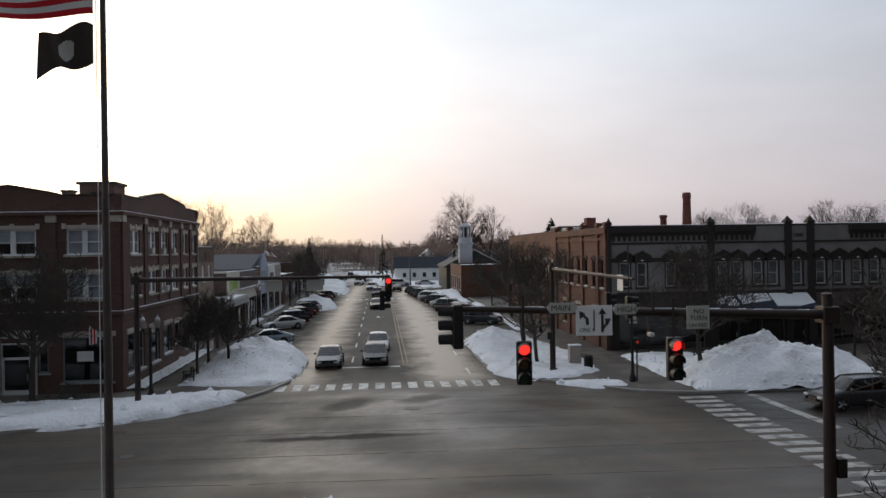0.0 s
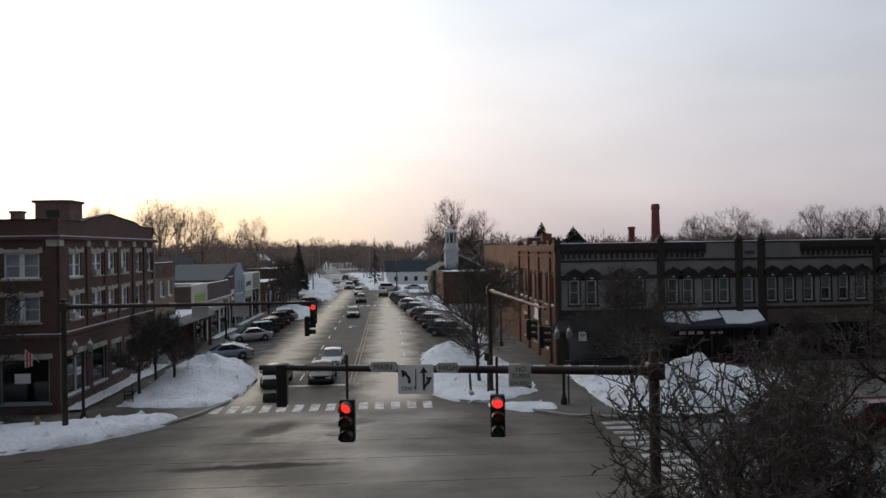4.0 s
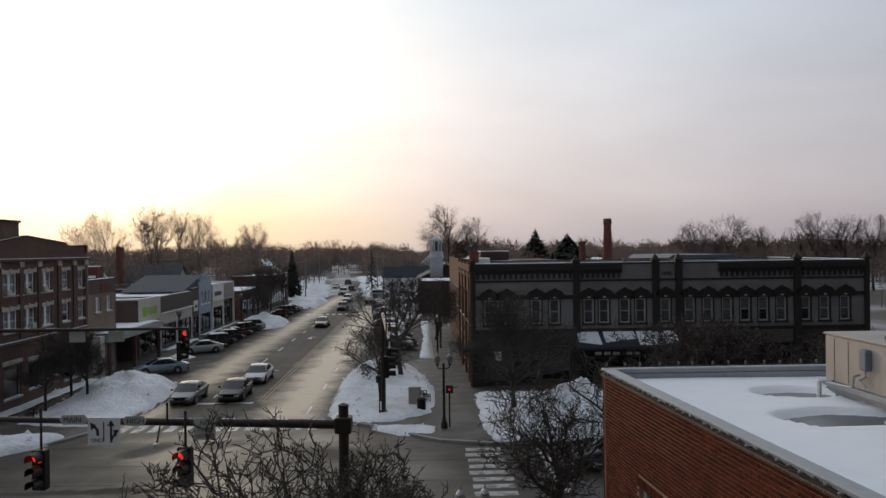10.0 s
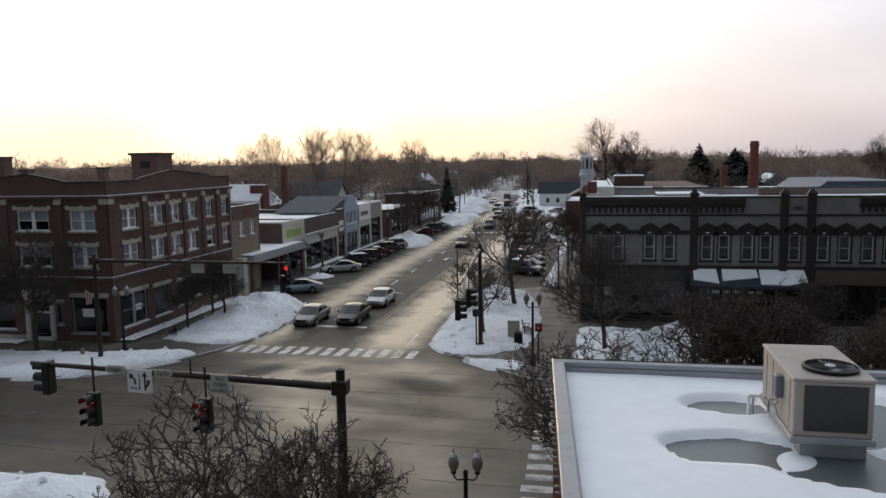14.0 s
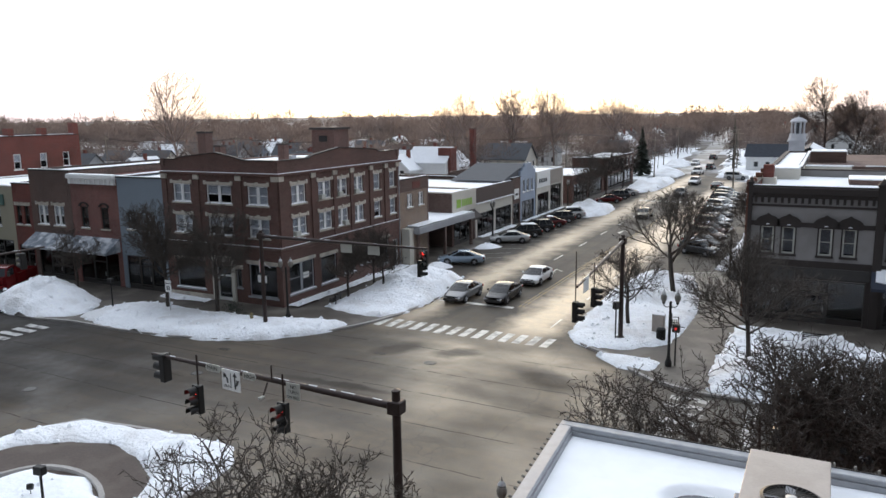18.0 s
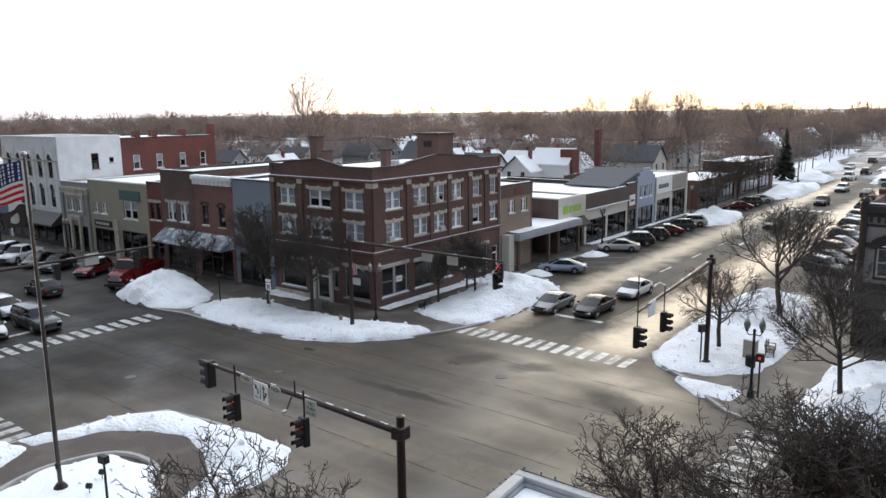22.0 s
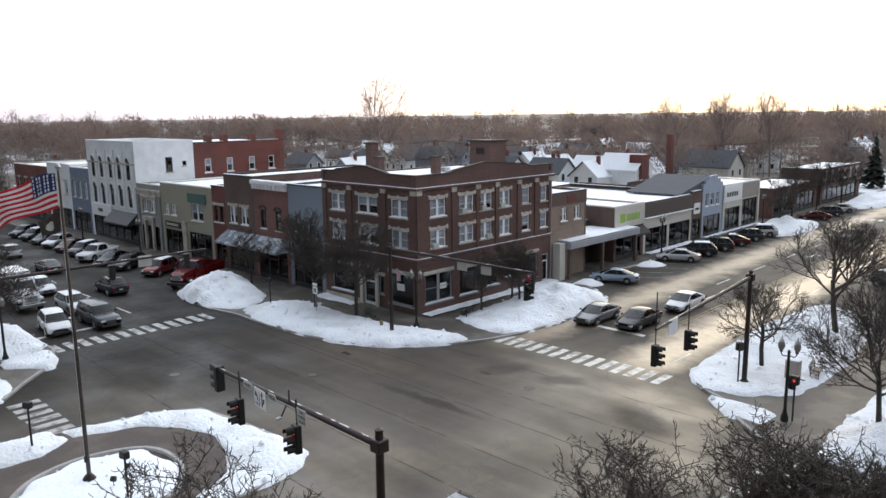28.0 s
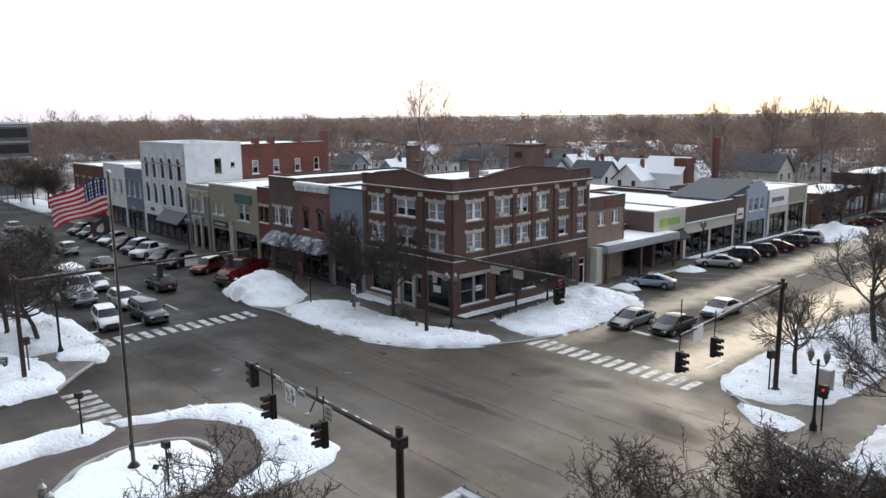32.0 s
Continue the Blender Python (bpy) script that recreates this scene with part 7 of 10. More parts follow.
# ---- trees ----
def grow(seed, h, spread, trunk=0.12, low=0.35, kids=(7, 7, 6, 5), wob=0.22, fine=0.011, lift=0.1, twig=None, lean=55, rise=((10, 38), (48, 85)), spurs=False):
    """Trunk and forking branches of a bare tree at the origin, kept within a rounded crown: two meshes."""
    rnd = random.Random(seed)
    tk, br = Mesh(), Mesh()
    cz, rz = h * (low + 1) / 2 * 0.98, h * (1 - low) / 2 * 1.04

    def excess(p):
        return math.sqrt((p.x * p.x + p.y * p.y) / (spread * spread) + ((p.z - cz) / rz) ** 2)

    def turned(d, deg):
        a = d.orthogonal().normalized()
        a = (Matrix.Rotation(rnd.uniform(0, 2 * math.pi), 3, d) @ a).normalized()
        return (Matrix.Rotation(radians(deg), 3, a) @ d).normalized()

    def limb(p, d, ln, r, lev):
        n = (9, 6, 5, 3, 3)[lev]
        seg = (4, 5, 4, 3, 3)[lev]
        if lev:
            room = rnd.uniform(0.82, 1.08)
            for _ in range(4):
                if excess(p + d * ln) > room:
                    ln *= 0.75
        if spurs and lev == 4:
            ln = min(ln, rnd.uniform(0.14, 0.38))
        if ln < 0.12:
            return
        bend = wob * (1.35 if spurs and lev > 1 else 1.0)
        pts, rad, q, dd = [p], [r], p, d.copy()
        for i in range(seg):
            dd = (dd + Vector((rnd.gauss(0, bend), rnd.gauss(0, bend), rnd.gauss(0, bend * 0.6) + lift)) * (1.0 if lev else 0.25)).normalized()
            q = q + dd * (ln / seg)
            pts.append(q)
            rad.append(max(r * (1 - (0.3 if lev == 0 else 0.62) * (i + 1) / seg), fine * 0.55))
        a = d.orthogonal().normalized()
        b = d.cross(a).normalized()
        v = [pp + (a * math.cos(2 * math.pi * k / n) + b * math.sin(2 * math.pi * k / n)) * rr * rnd.uniform(0.85, 1.15) for pp, rr in zip(pts, rad) for k in range(n)]
        f = [(i * n + k, i * n + (k + 1) % n, (i + 1) * n + (k + 1) % n, (i + 1) * n + k) for i in range(seg) for k in range(n)]
        (tk if lev == 0 else br).add(v, f)
        if lev == 4:
            return
        nk = kids[lev]
        for i in range(nk):
            t = (0.62 + 0.38 * (i + rnd.random()) / nk) if lev == 0 else 0.18 + 0.82 * (i + rnd.random()) / nk
            k = min(seg - 1, int(t * seg))
            base = pts[k].lerp(pts[k + 1], t * seg - k)
            here = (pts[k + 1] - pts[k]).normalized()
            if lev == 0:
                az = 2 * math.pi * (i * 0.618 + rnd.uniform(-0.1, 0.1))
                el = radians(rnd.uniform(*rise[0]) if i < nk * 0.6 else rnd.uniform(*rise[1]))
                nd = Vector((math.cos(az) * math.cos(el), math.sin(az) * math.cos(el), math.sin(el)))
                l2 = max(spread, rz * 1.7 * math.sin(el)) * rnd.uniform(0.85, 1.1)
            else:
                nd = turned(here, rnd.uniform(28, lean))
                l2 = ln * rnd.uniform(0.42, 0.68) * (1.12 - 0.35 * t)
            limb(base, nd, l2, max(rad[k] * (0.62 if lev else 0.5), fine), lev + 1)
    limb(Vector((0, 0, -0.1)), Vector((rnd.uniform(-0.04, 0.04), rnd.uniform(-0.04, 0.04), 1)).normalized(), h * (low + 0.22), trunk, 0)
    return tk.data("trunk", twig or BARK, True), br.data("crown", twig or TWIG)


def tree(x, y, key, seed, label, scale=1.0, rz=0.0, z=0.0, group="bare street trees", **kw):
    tm, bm_ = shared(("tree", key), lambda: grow(seed, **kw))
    o = thing("bare_tree", label, "tree", (x, y, z), group)
    o.rotation_euler = (0, 0, rz)
    o.scale = (scale,) * 3
    for nm, me in (("trunk", tm), ("crown", bm_)):
        c = new(nm, me)
        c.parent = o
    return o


SMALL = dict(h=6.2, spread=2.5, trunk=0.1, low=0.3, kids=(9, 8, 6, 5), fine=0.015)
WIDE = dict(h=6.6, spread=4.0, trunk=0.16, low=0.28, kids=(8, 8, 6, 5), fine=0.015)
DENSE = dict(h=7.6, spread=3.3, trunk=0.14, low=0.26, kids=(12, 10, 7, 5), fine=0.013)
NEAR_T = dict(h=8.0, spread=3.2, trunk=0.17, low=0.42, kids=(9, 9, 7, 6), fine=0.014, wob=0.42, lean=70, spurs=True)
for i, (x, y, s) in enumerate(((-34.7, 22.8, 1.26), (-30.6, 24.0, 1.2), (-23.7, 32.0, 0.76), (-24.0, 36.5, 0.78), (-22.4, 35.6, 0.78))):
    tree(x, y, "dense%d" % (i % 2), 11 + i % 2, "dark bare street tree with a dense crown, standing in snow", s, i * 1.3, 0.1, **DENSE)
for i, (x, y, s) in enumerate(((-47.3, 24.3, 1.05),)):
    tree(x, y, "small%d" % (i % 3), 11 + i % 3, "small bare street tree with fine twigs, standing in snow", s, i * 1.3, 0.1, **SMALL)
for i, (x, y, s) in enumerate(((-0.65, 33.8, 0.92), (0.5, 44.9, 1.36))):
    tree(x, y, "full%d" % i, 31 + i, "bare spreading street tree with dark branches, in snow", s, i * 1.9, 0.1, **dict(WIDE, spread=4.4, kids=(9, 8, 7, 5), fine=0.013, wob=0.26, lean=60))
for i, (x, y, s) in enumerate(((21, 31, 0.74), (30, 30, 0.74))):
    tree(x, y, "dense%d" % (i % 2), 11 + i % 2, "tall dark bare tree before the grey building, in snow", s, i * 1.9 + 0.7, 0.1, **DENSE)
for i, (x, y, s) in enumerate(((10.5, 4.4, 1.13), (14.2, 4.7, 1.06), (17.6, 4.6, 1.04), (21.8, 4.6, 1.0))):
    tree(x, y, "broad%d" % (i % 2), 61 + i % 2, "broad bare street tree with dense dark twigs along the kerb", s, i * 2.1, 0.1, **dict(NEAR_T, spread=4.1, kids=(13, 10, 8, 6), fine=0.014, lift=0.2))
tree(8.2, 26.5, "broadsnow", 64, "broad dark bare tree before the grey building, in snow", 1.12, 0.3, 0.1, **dict(DENSE, spread=4.2, kids=(11, 9, 8, 6), fine=0.011))
tree(-0.8, -5.4, "plaza", 58, "wide bare tree with knobbly dark twigs by the signal mast", 1.0, 0.4, 0.1, **dict(NEAR_T, h=8.2, spread=4.3, low=0.3, kids=(10, 9, 7, 6), fine=0.017, lift=0.22, rise=((22, 45), (48, 80))))
tree(1.4, -4.8, "plaza_small", 59, "bare tree with knobbly dark twigs beside the signal mast", 0.95, 1.4, 0.1, **dict(NEAR_T, h=7.9, spread=3.0, low=0.3, kids=(9, 9, 7, 6), fine=0.016, lift=0.22))
for i, (x, y, s) in enumerate(((6.1, 4.2, 0.9),)):
    tree(x, y, "near%d" % (i % 3), 51 + i % 3, "bare street tree with knobbly dark twigs by the near building", s, i * 2.1, 0.1, **dict(NEAR_T, h=8.0, spread=3.7, low=0.3, kids=(10, 9, 7, 6), fine=0.016, lift=0.22))
for i, (x, y, s) in enumerate(((-43.2, -0.6, 1.1), (-46.8, -2.1, 1.1), (-53.3, 0.8, 1.15), (-58, -2.5, 1.1), (-66, -3, 1.2), (-75, -2, 1.2), (-86, -4, 1.2), (-100, -2, 1.3))):
    tree(x, y, "thick%d" % (i % 2), 35 + i % 2, "bare spreading street tree by the shopping street", s * 1.1, i * 1.7, 0.1, **dict(WIDE, kids=(12, 10, 8, 5), fine=0.015, wob=0.3, lean=62))
for i, (x, y, s) in enumerate(((-131.5, 25.2, 1.2), (-137, 25.4, 1.3), (-144, 24.6, 1.25), (-152, 24.2, 1.3), (-160, 25, 1.3))):
    tree(x, y, "dense%d" % (i % 2), 11 + i % 2, "dark bare street tree past the end of the shops", s, i * 2.2, 0.1, **DENSE)
for i, (x, y, s) in enumerate(((-22.5, 95, 1.25), (-25, 107, 1.4), (-25, 118, 1.4), (-25, 131, 1.5), (4.5, 64, 1.2), (4.5, 76, 1.2), (4.5, 90, 1.2))):
    tree(x, y, "small%d" % (i % 3), 11 + i % 3, "small bare street tree beside the pavement", s, i * 1.7, 0.1, **SMALL)
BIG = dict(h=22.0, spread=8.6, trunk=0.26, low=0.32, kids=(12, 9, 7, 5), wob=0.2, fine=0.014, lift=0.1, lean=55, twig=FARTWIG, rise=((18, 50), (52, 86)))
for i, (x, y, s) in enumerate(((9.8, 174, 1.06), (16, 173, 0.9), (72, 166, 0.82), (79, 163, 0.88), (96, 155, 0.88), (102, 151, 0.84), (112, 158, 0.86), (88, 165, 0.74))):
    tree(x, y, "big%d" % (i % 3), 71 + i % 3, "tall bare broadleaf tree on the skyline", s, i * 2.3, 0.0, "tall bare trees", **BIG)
# far slender trees: haze put into the base colour, much paler than BARK
HAZE_TWIG = mat("hazy_pale_branches", (0.4, 0.33, 0.3), 1.0, var=0.3, scale=0.3, fine=3, bump=0, spec=0.0)
let_through(HAZE_TWIG, 0.4)
AIRY = dict(BIG, twig=HAZE_TWIG, spread=6.6, low=0.3, kids=(9, 7, 6, 4), fine=0.016, wob=0.16, rise=((48, 66), (66, 88)))
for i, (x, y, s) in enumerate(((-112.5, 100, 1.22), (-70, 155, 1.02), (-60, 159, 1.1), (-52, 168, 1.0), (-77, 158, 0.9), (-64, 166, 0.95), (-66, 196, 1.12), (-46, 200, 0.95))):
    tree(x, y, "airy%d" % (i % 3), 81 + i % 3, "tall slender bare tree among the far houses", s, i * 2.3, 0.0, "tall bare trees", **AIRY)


def conifer(x, y, h, seed, wide=0.22):
    rnd = random.Random(seed)
    o = thing("conifer", "dark green conifer with drooping tiers of branches", "tree", (x, y, 0), "conifers")
    part("trunk", Mesh().cyl((x, y, -0.1), (x, y, h * 0.95), 0.22, 0.03, 6), BARK, o)
    me = Mesh()
    n = int(h * (26 if wide > 0.2 else 11))
    for i in range(n):
        t = (i / n) ** 0.8
        z = h * (0.08 + 0.9 * t)
        r = (1 - t) * h * wide * rnd.uniform(0.6, 1.15) + 0.1
        a = rnd.uniform(0, 2 * math.pi)
        c, s = math.cos(a), math.sin(a)
        w = r * (0.28 if wide > 0.2 else 0.16) + 0.06
        dz = r * rnd.uniform(0.15, 0.4)
        me.add([(x, y, z), (x + r * 0.6 * c - w * s, y + r * 0.6 * s + w * c, z - dz * 0.4), (x + r * c, y + r * s, z - dz), (x + r * 0.6 * c + w * s, y + r * 0.6 * s - w * c, z - dz * 0.4), (x + r * 0.55 * c, y + r * 0.55 * s, z - dz * 0.7 - 0.15)],
               [(0, 1, 2), (0, 2, 3), (1, 4, 2), (2, 4, 3)])
    part("crown", me, FIR, o)


for i, (x, y, h) in enumerate(((-28.5, 163, 12.0), (-11, 190, 13.5), (31.8, 170, 16.6), (40, 170, 15.4), (-30.5, 172, 9), (90, 150, 12), (5.0, 150, 9), (130, 170, 13))):
    conifer(x, y, h, i, 0.17 if i == 1 else 0.62 if i == 2 else 0.95 if i == 3 else 0.26)


def woods(name, label, n, seed, region, hmin, hmax, m, dense=55, low=0.1):
    """Far bare woods: many twiggy crowns, too many to count."""
    rnd = random.Random(seed)
    v, f = [], []
    for _ in range(n):
        x, y = region(rnd)
        h = rnd.uniform(hmin, hmax)
        if hmax > 14.5:
            h *= 0.92 + 0.65 * noise.noise((x * 0.021, y * 0.021, seed))
        d = math.hypot(x + 5, y + 15)
        w = max(0.07, d * 0.00034)

        def sliver(p, q, ww):
            dx, dy, dz = q[0] - p[0], q[1] - p[1], q[2] - p[2]
            # seen across the line from the town
            sx, sy = (y + 15) / d, -(x + 5) / d
            k = len(v)
            if abs(dz) > math.hypot(dx, dy):
                o1 = (sx * ww, sy * ww, 0)
            else:
                o1 = (0, 0, ww)
            v.extend([(p[0] - o1[0], p[1] - o1[1], p[2] - o1[2]), (p[0] + o1[0], p[1] + o1[1], p[2] + o1[2]), (q[0] + o1[0] * 0.4, q[1] + o1[1] * 0.4, q[2] + o1[2] * 0.4), (q[0] - o1[0] * 0.4, q[1] - o1[1] * 0.4, q[2] - o1[2] * 0.4)])
            f.append((k, k + 1, k + 2, k + 3))
        sliver((x, y, -0.1), (x + rnd.uniform(-0.6, 0.6), y, h * 0.5), w * 1.1)
        cr = h * rnd.uniform(0.3, 0.46)
        cz, cv = h * (0.5 + low), h * (0.5 - low)
        for i in range(dense):
            a, e = rnd.uniform(0, 2 * math.pi), math.asin(rnd.uniform(-0.75, 1.0))
            q = rnd.random() ** 0.42 * (0.92 + 0.1 * math.sin(3 * a + x) + 0.05 * rnd.random())
            ce, se = math.cos(e), math.sin(e)
            px, py, pz = cr * q * ce * math.cos(a), cr * q * ce * math.sin(a), cv * q * se
            # a spray that leads outward from within the crown
            i0 = rnd.uniform(0.78, 0.92)
            g = h * 0.038
            p0 = (x + px * i0, y + py * i0, max(0.3, cz + pz * i0 - g))
            sliver(p0, (x + px + rnd.gauss(0, g), y + py + rnd.gauss(0, g), max(0.2, cz + pz + rnd.gauss(0, g * 0.7))), w * rnd.uniform(0.6, 1.15))
    me = Mesh()
    me.v, me.f = v, f
    part(name, me, m, label=label, category="woods", kind="stuff")


def ring(r0, r1, a0, a1):
    def pick(rnd):
        while True:
            r, a = math.sqrt(rnd.uniform(r0 * r0, r1 * r1)), radians(rnd.uniform(a0, a1))
            x, y = r * math.sin(a), 20 + r * math.cos(a)
            if not (-32 < x < 9 and y < 900):
                return x, y
    return pick


def patch_of(x0, x1, y0, y1):
    return lambda rnd: (rnd.uniform(x0, x1), rnd.uniform(y0, y1))


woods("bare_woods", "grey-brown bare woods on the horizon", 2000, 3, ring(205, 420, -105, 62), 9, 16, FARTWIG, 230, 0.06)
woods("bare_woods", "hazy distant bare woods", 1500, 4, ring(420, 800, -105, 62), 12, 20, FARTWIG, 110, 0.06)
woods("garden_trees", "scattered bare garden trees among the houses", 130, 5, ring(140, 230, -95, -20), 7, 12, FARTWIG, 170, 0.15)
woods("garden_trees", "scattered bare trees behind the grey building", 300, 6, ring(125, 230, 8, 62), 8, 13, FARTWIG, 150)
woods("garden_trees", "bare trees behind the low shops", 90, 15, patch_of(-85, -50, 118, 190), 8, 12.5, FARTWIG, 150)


def beside_road(y0, y1, a, b):
    """Beside the far road, between a and b metres from its middle, on either side as the signs say."""
    def pick(rnd):
        y = rnd.uniform(y0, y1)
        mid = -20.1 - (y - 180) * 0.084 if y < 309 else -31 - (y - 309) * 0.097
        return mid + rnd.uniform(a, b), y
    return pick


woods("garden_trees", "dark bare trees behind the far shops", 26, 21, patch_of(-46, -31, 150, 200), 7, 10.5, FARTWIG, 220, 0.1)
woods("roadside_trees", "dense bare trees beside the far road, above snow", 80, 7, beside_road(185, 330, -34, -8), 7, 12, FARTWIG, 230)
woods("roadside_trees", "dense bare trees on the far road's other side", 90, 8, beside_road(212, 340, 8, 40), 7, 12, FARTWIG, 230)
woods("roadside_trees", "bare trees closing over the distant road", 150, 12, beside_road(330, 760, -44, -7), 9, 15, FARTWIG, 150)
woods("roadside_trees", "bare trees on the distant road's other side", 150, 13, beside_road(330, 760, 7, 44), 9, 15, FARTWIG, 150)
woods("garden_trees", "dark bare trees past the end of the shops", 44, 14, patch_of(-172, -122, 46, 78), 6, 10, TWIG, 150, 0.2)
woods("garden_trees", "dark bare trees round the far car park", 14, 15, patch_of(-172, -128, -16, -2), 6, 9, TWIG, 150, 0.2)
woods("roadside_trees", "bare trees round the church", 34, 10, patch_of(16, 40, 120, 190), 7, 11, TWIG, 130)
hill = Mesh()
hv, hf = [], []
for i in range(81):
    a = radians(-110 + i * 2.4)
    for r, k in ((600, 0), (1100, 1), (2400, 0.2)):
        z = k * (1.5 + 4 * noise.noise((i * 0.21, 2.0, 0)) + 2.5 * noise.noise((i * 0.8, 5.0, 0)))
        hv.append((r * math.sin(a), 20 + r * math.cos(a), z - 0.3))
for i in range(80):
    for j in range(2):
        hf.append((i * 3 + j, i * 3 + j + 1, i * 3 + j + 4, i * 3 + j + 3))
part("distant_hills", hill.add(hv, hf), mat("far_wooded_hills", (0.15, 0.145, 0.15), 1.0, var=0.25, scale=0.01, fine=0.12, bump=0), label="low wooded hills along the horizon", category="hills", kind="structure")


# ---- houses behind ----
def house(x, y, w, d, h, rz, wall, seed):
    rnd = random.Random(seed)
    o = thing("house", rnd.choice(["small timber house with snow on its gabled roof"]) if wall is not BRICK_R else "brick house with snow on its gabled roof", "house", (x, y, 0), "houses behind the shops")
    m = pose(x, y, 0, 0, 0, rz)
    part("wall", Mesh(m).box(-w / 2, w / 2, -d / 2, d / 2, -0.06, h).slab([(-w / 2, h), (w / 2, h), (0, h + w * 0.42)], -d / 2, d / 2), wall, o)
    e = 0.35
    for s in (-1, 1):
        part("roof", Mesh(m).add([(s * (w / 2 + e), -d / 2 - e, h - 0.3), (s * (w / 2 + e), d / 2 + e, h - 0.3), (0, d / 2 + e, h + w * 0.42 + 0.05), (0, -d / 2 - e, h + w * 0.42 + 0.05),
                                  (s * (w / 2 + e), -d / 2 - e, h - 0.12), (s * (w / 2 + e), d / 2 + e, h - 0.12), (0, d / 2 + e, h + w * 0.42 + 0.25), (0, -d / 2 - e, h + w * 0.42 + 0.25)],
                                 [(0, 1, 2, 3), (4, 5, 6, 7), (0, 4, 7, 3), (1, 5, 6, 2), (0, 1, 5, 4)]), ROOF_SNOW if rnd.random() < 0.34 else SHINGLE, o)
    ch = part("chimney", Mesh(m).box(0.4, 1.0, -0.4, 0.2, h, h + w * 0.42 + 1.0), BRICK_R, o)
    for u in (-w * 0.25, w * 0.25):
        for z in ((1.0, 3.6) if h > 4.5 else (1.0,)):
            wi = part("window", Mesh(m).box(u - 0.5, u + 0.5, -d / 2 - 0.05, -d / 2 + 0.01, z, z + 1.5), TRIM_W, o)
            part("pane", Mesh(m).box(u - 0.4, u + 0.4, -d / 2 - 0.07, -d / 2 - 0.04, z + 0.1, z + 1.4), CARGLASS2, wi)
    for u in (-d * 0.25, d * 0.25):
        for s in (-1, 1):
            wi = part("window", Mesh(m).box(s * w / 2 - 0.04, s * w / 2 + 0.04, u - 0.45, u + 0.45, 1.0, 2.4), TRIM_W, o)
            part("pane", Mesh(m).box(s * w / 2 - 0.06, s * w / 2 + 0.06, u - 0.36, u + 0.36, 1.1, 2.3), CARGLASS2, wi)
    return o


CARGLASS2 = mat("dark_window", (0.03, 0.032, 0.036), 0.15, var=0.2)
SIDING = [TRIM_W, CREAM, mat("grey_siding", (0.3, 0.31, 0.32), 0.7), mat("blue_siding", (0.26, 0.3, 0.36), 0.7), BRICK_R]
rnd = random.Random(9)
k = 0
for row, (yy, x0, x1, st) in enumerate(((134, -170, -60, 14), (148, -180, -56, 14), (163, -190, -58, 14), (180, -200, -60, 14), (198, -210, -44, 15), (100, -180, -112, 14))):
    x = x0
    while x < x1:
        house(x + rnd.uniform(-3, 3), yy + rnd.uniform(-3, 3), rnd.uniform(5.4, 7), rnd.uniform(7, 9.5), rnd.uniform(3.6, 5.2), rnd.choice([0, 90, 8, 98]), SIDING[(0, 1, 0, 2, 3, 0, 4)[k % 7]], 100 + k)
        x += st
        k += 1
house(-61, 107, 6, 8, 5.2, 0, TRIM_W, 410), house(-67, 116, 6, 8, 5.4, 90, SIDING[2], 413), house(-51.5, 136, 7, 10, 5.6, 90, CREAM, 412), house(-72, 108, 6, 8, 5.2, 90, TRIM_W, 414), house(-78, 118, 6.4, 8, 5.0, 0, SIDING[3], 415), house(-85, 108, 6, 9, 5.2, 90, TRIM_W, 416), house(-92, 118, 6, 8, 5.0, 0, CREAM, 417), house(-58, 120, 6, 8, 5.0, 0, TRIM_W, 418)
o = house(-56.8, 110.5, 6, 8, 6.4, 90, TRIM_W, 411)
part("stair_tower", Mesh().box(-54.8, -52.2, 108.6, 111.2, -0.05, 9.0), BRICK_R, o, "square red brick stair tower")
house(-158, 44, 8, 11, 4.6, 80, TRIM_W, 400), house(-146, 52, 7, 10, 4.4, 10, TRIM_W, 401)
for x, y, w in ((14, 236, 9), (36, 190, 9), (50, 180, 8), (-46, 214, 9), (-50, 240, 9), (-47, 268, 9), (-52, 300, 9), (-58, 345, 9), (-2, 300, 9), (6, 262, 9), (-8, 345, 9), (28, 260, 9), (64, 185, 9)):
    house(x, y, w, 11, 5, 0, SIDING[k % 3], 200 + k)
    k += 1


CHURCH = mat("weathered_white_boards", (0.5, 0.51, 0.54), 0.8, var=0.15)


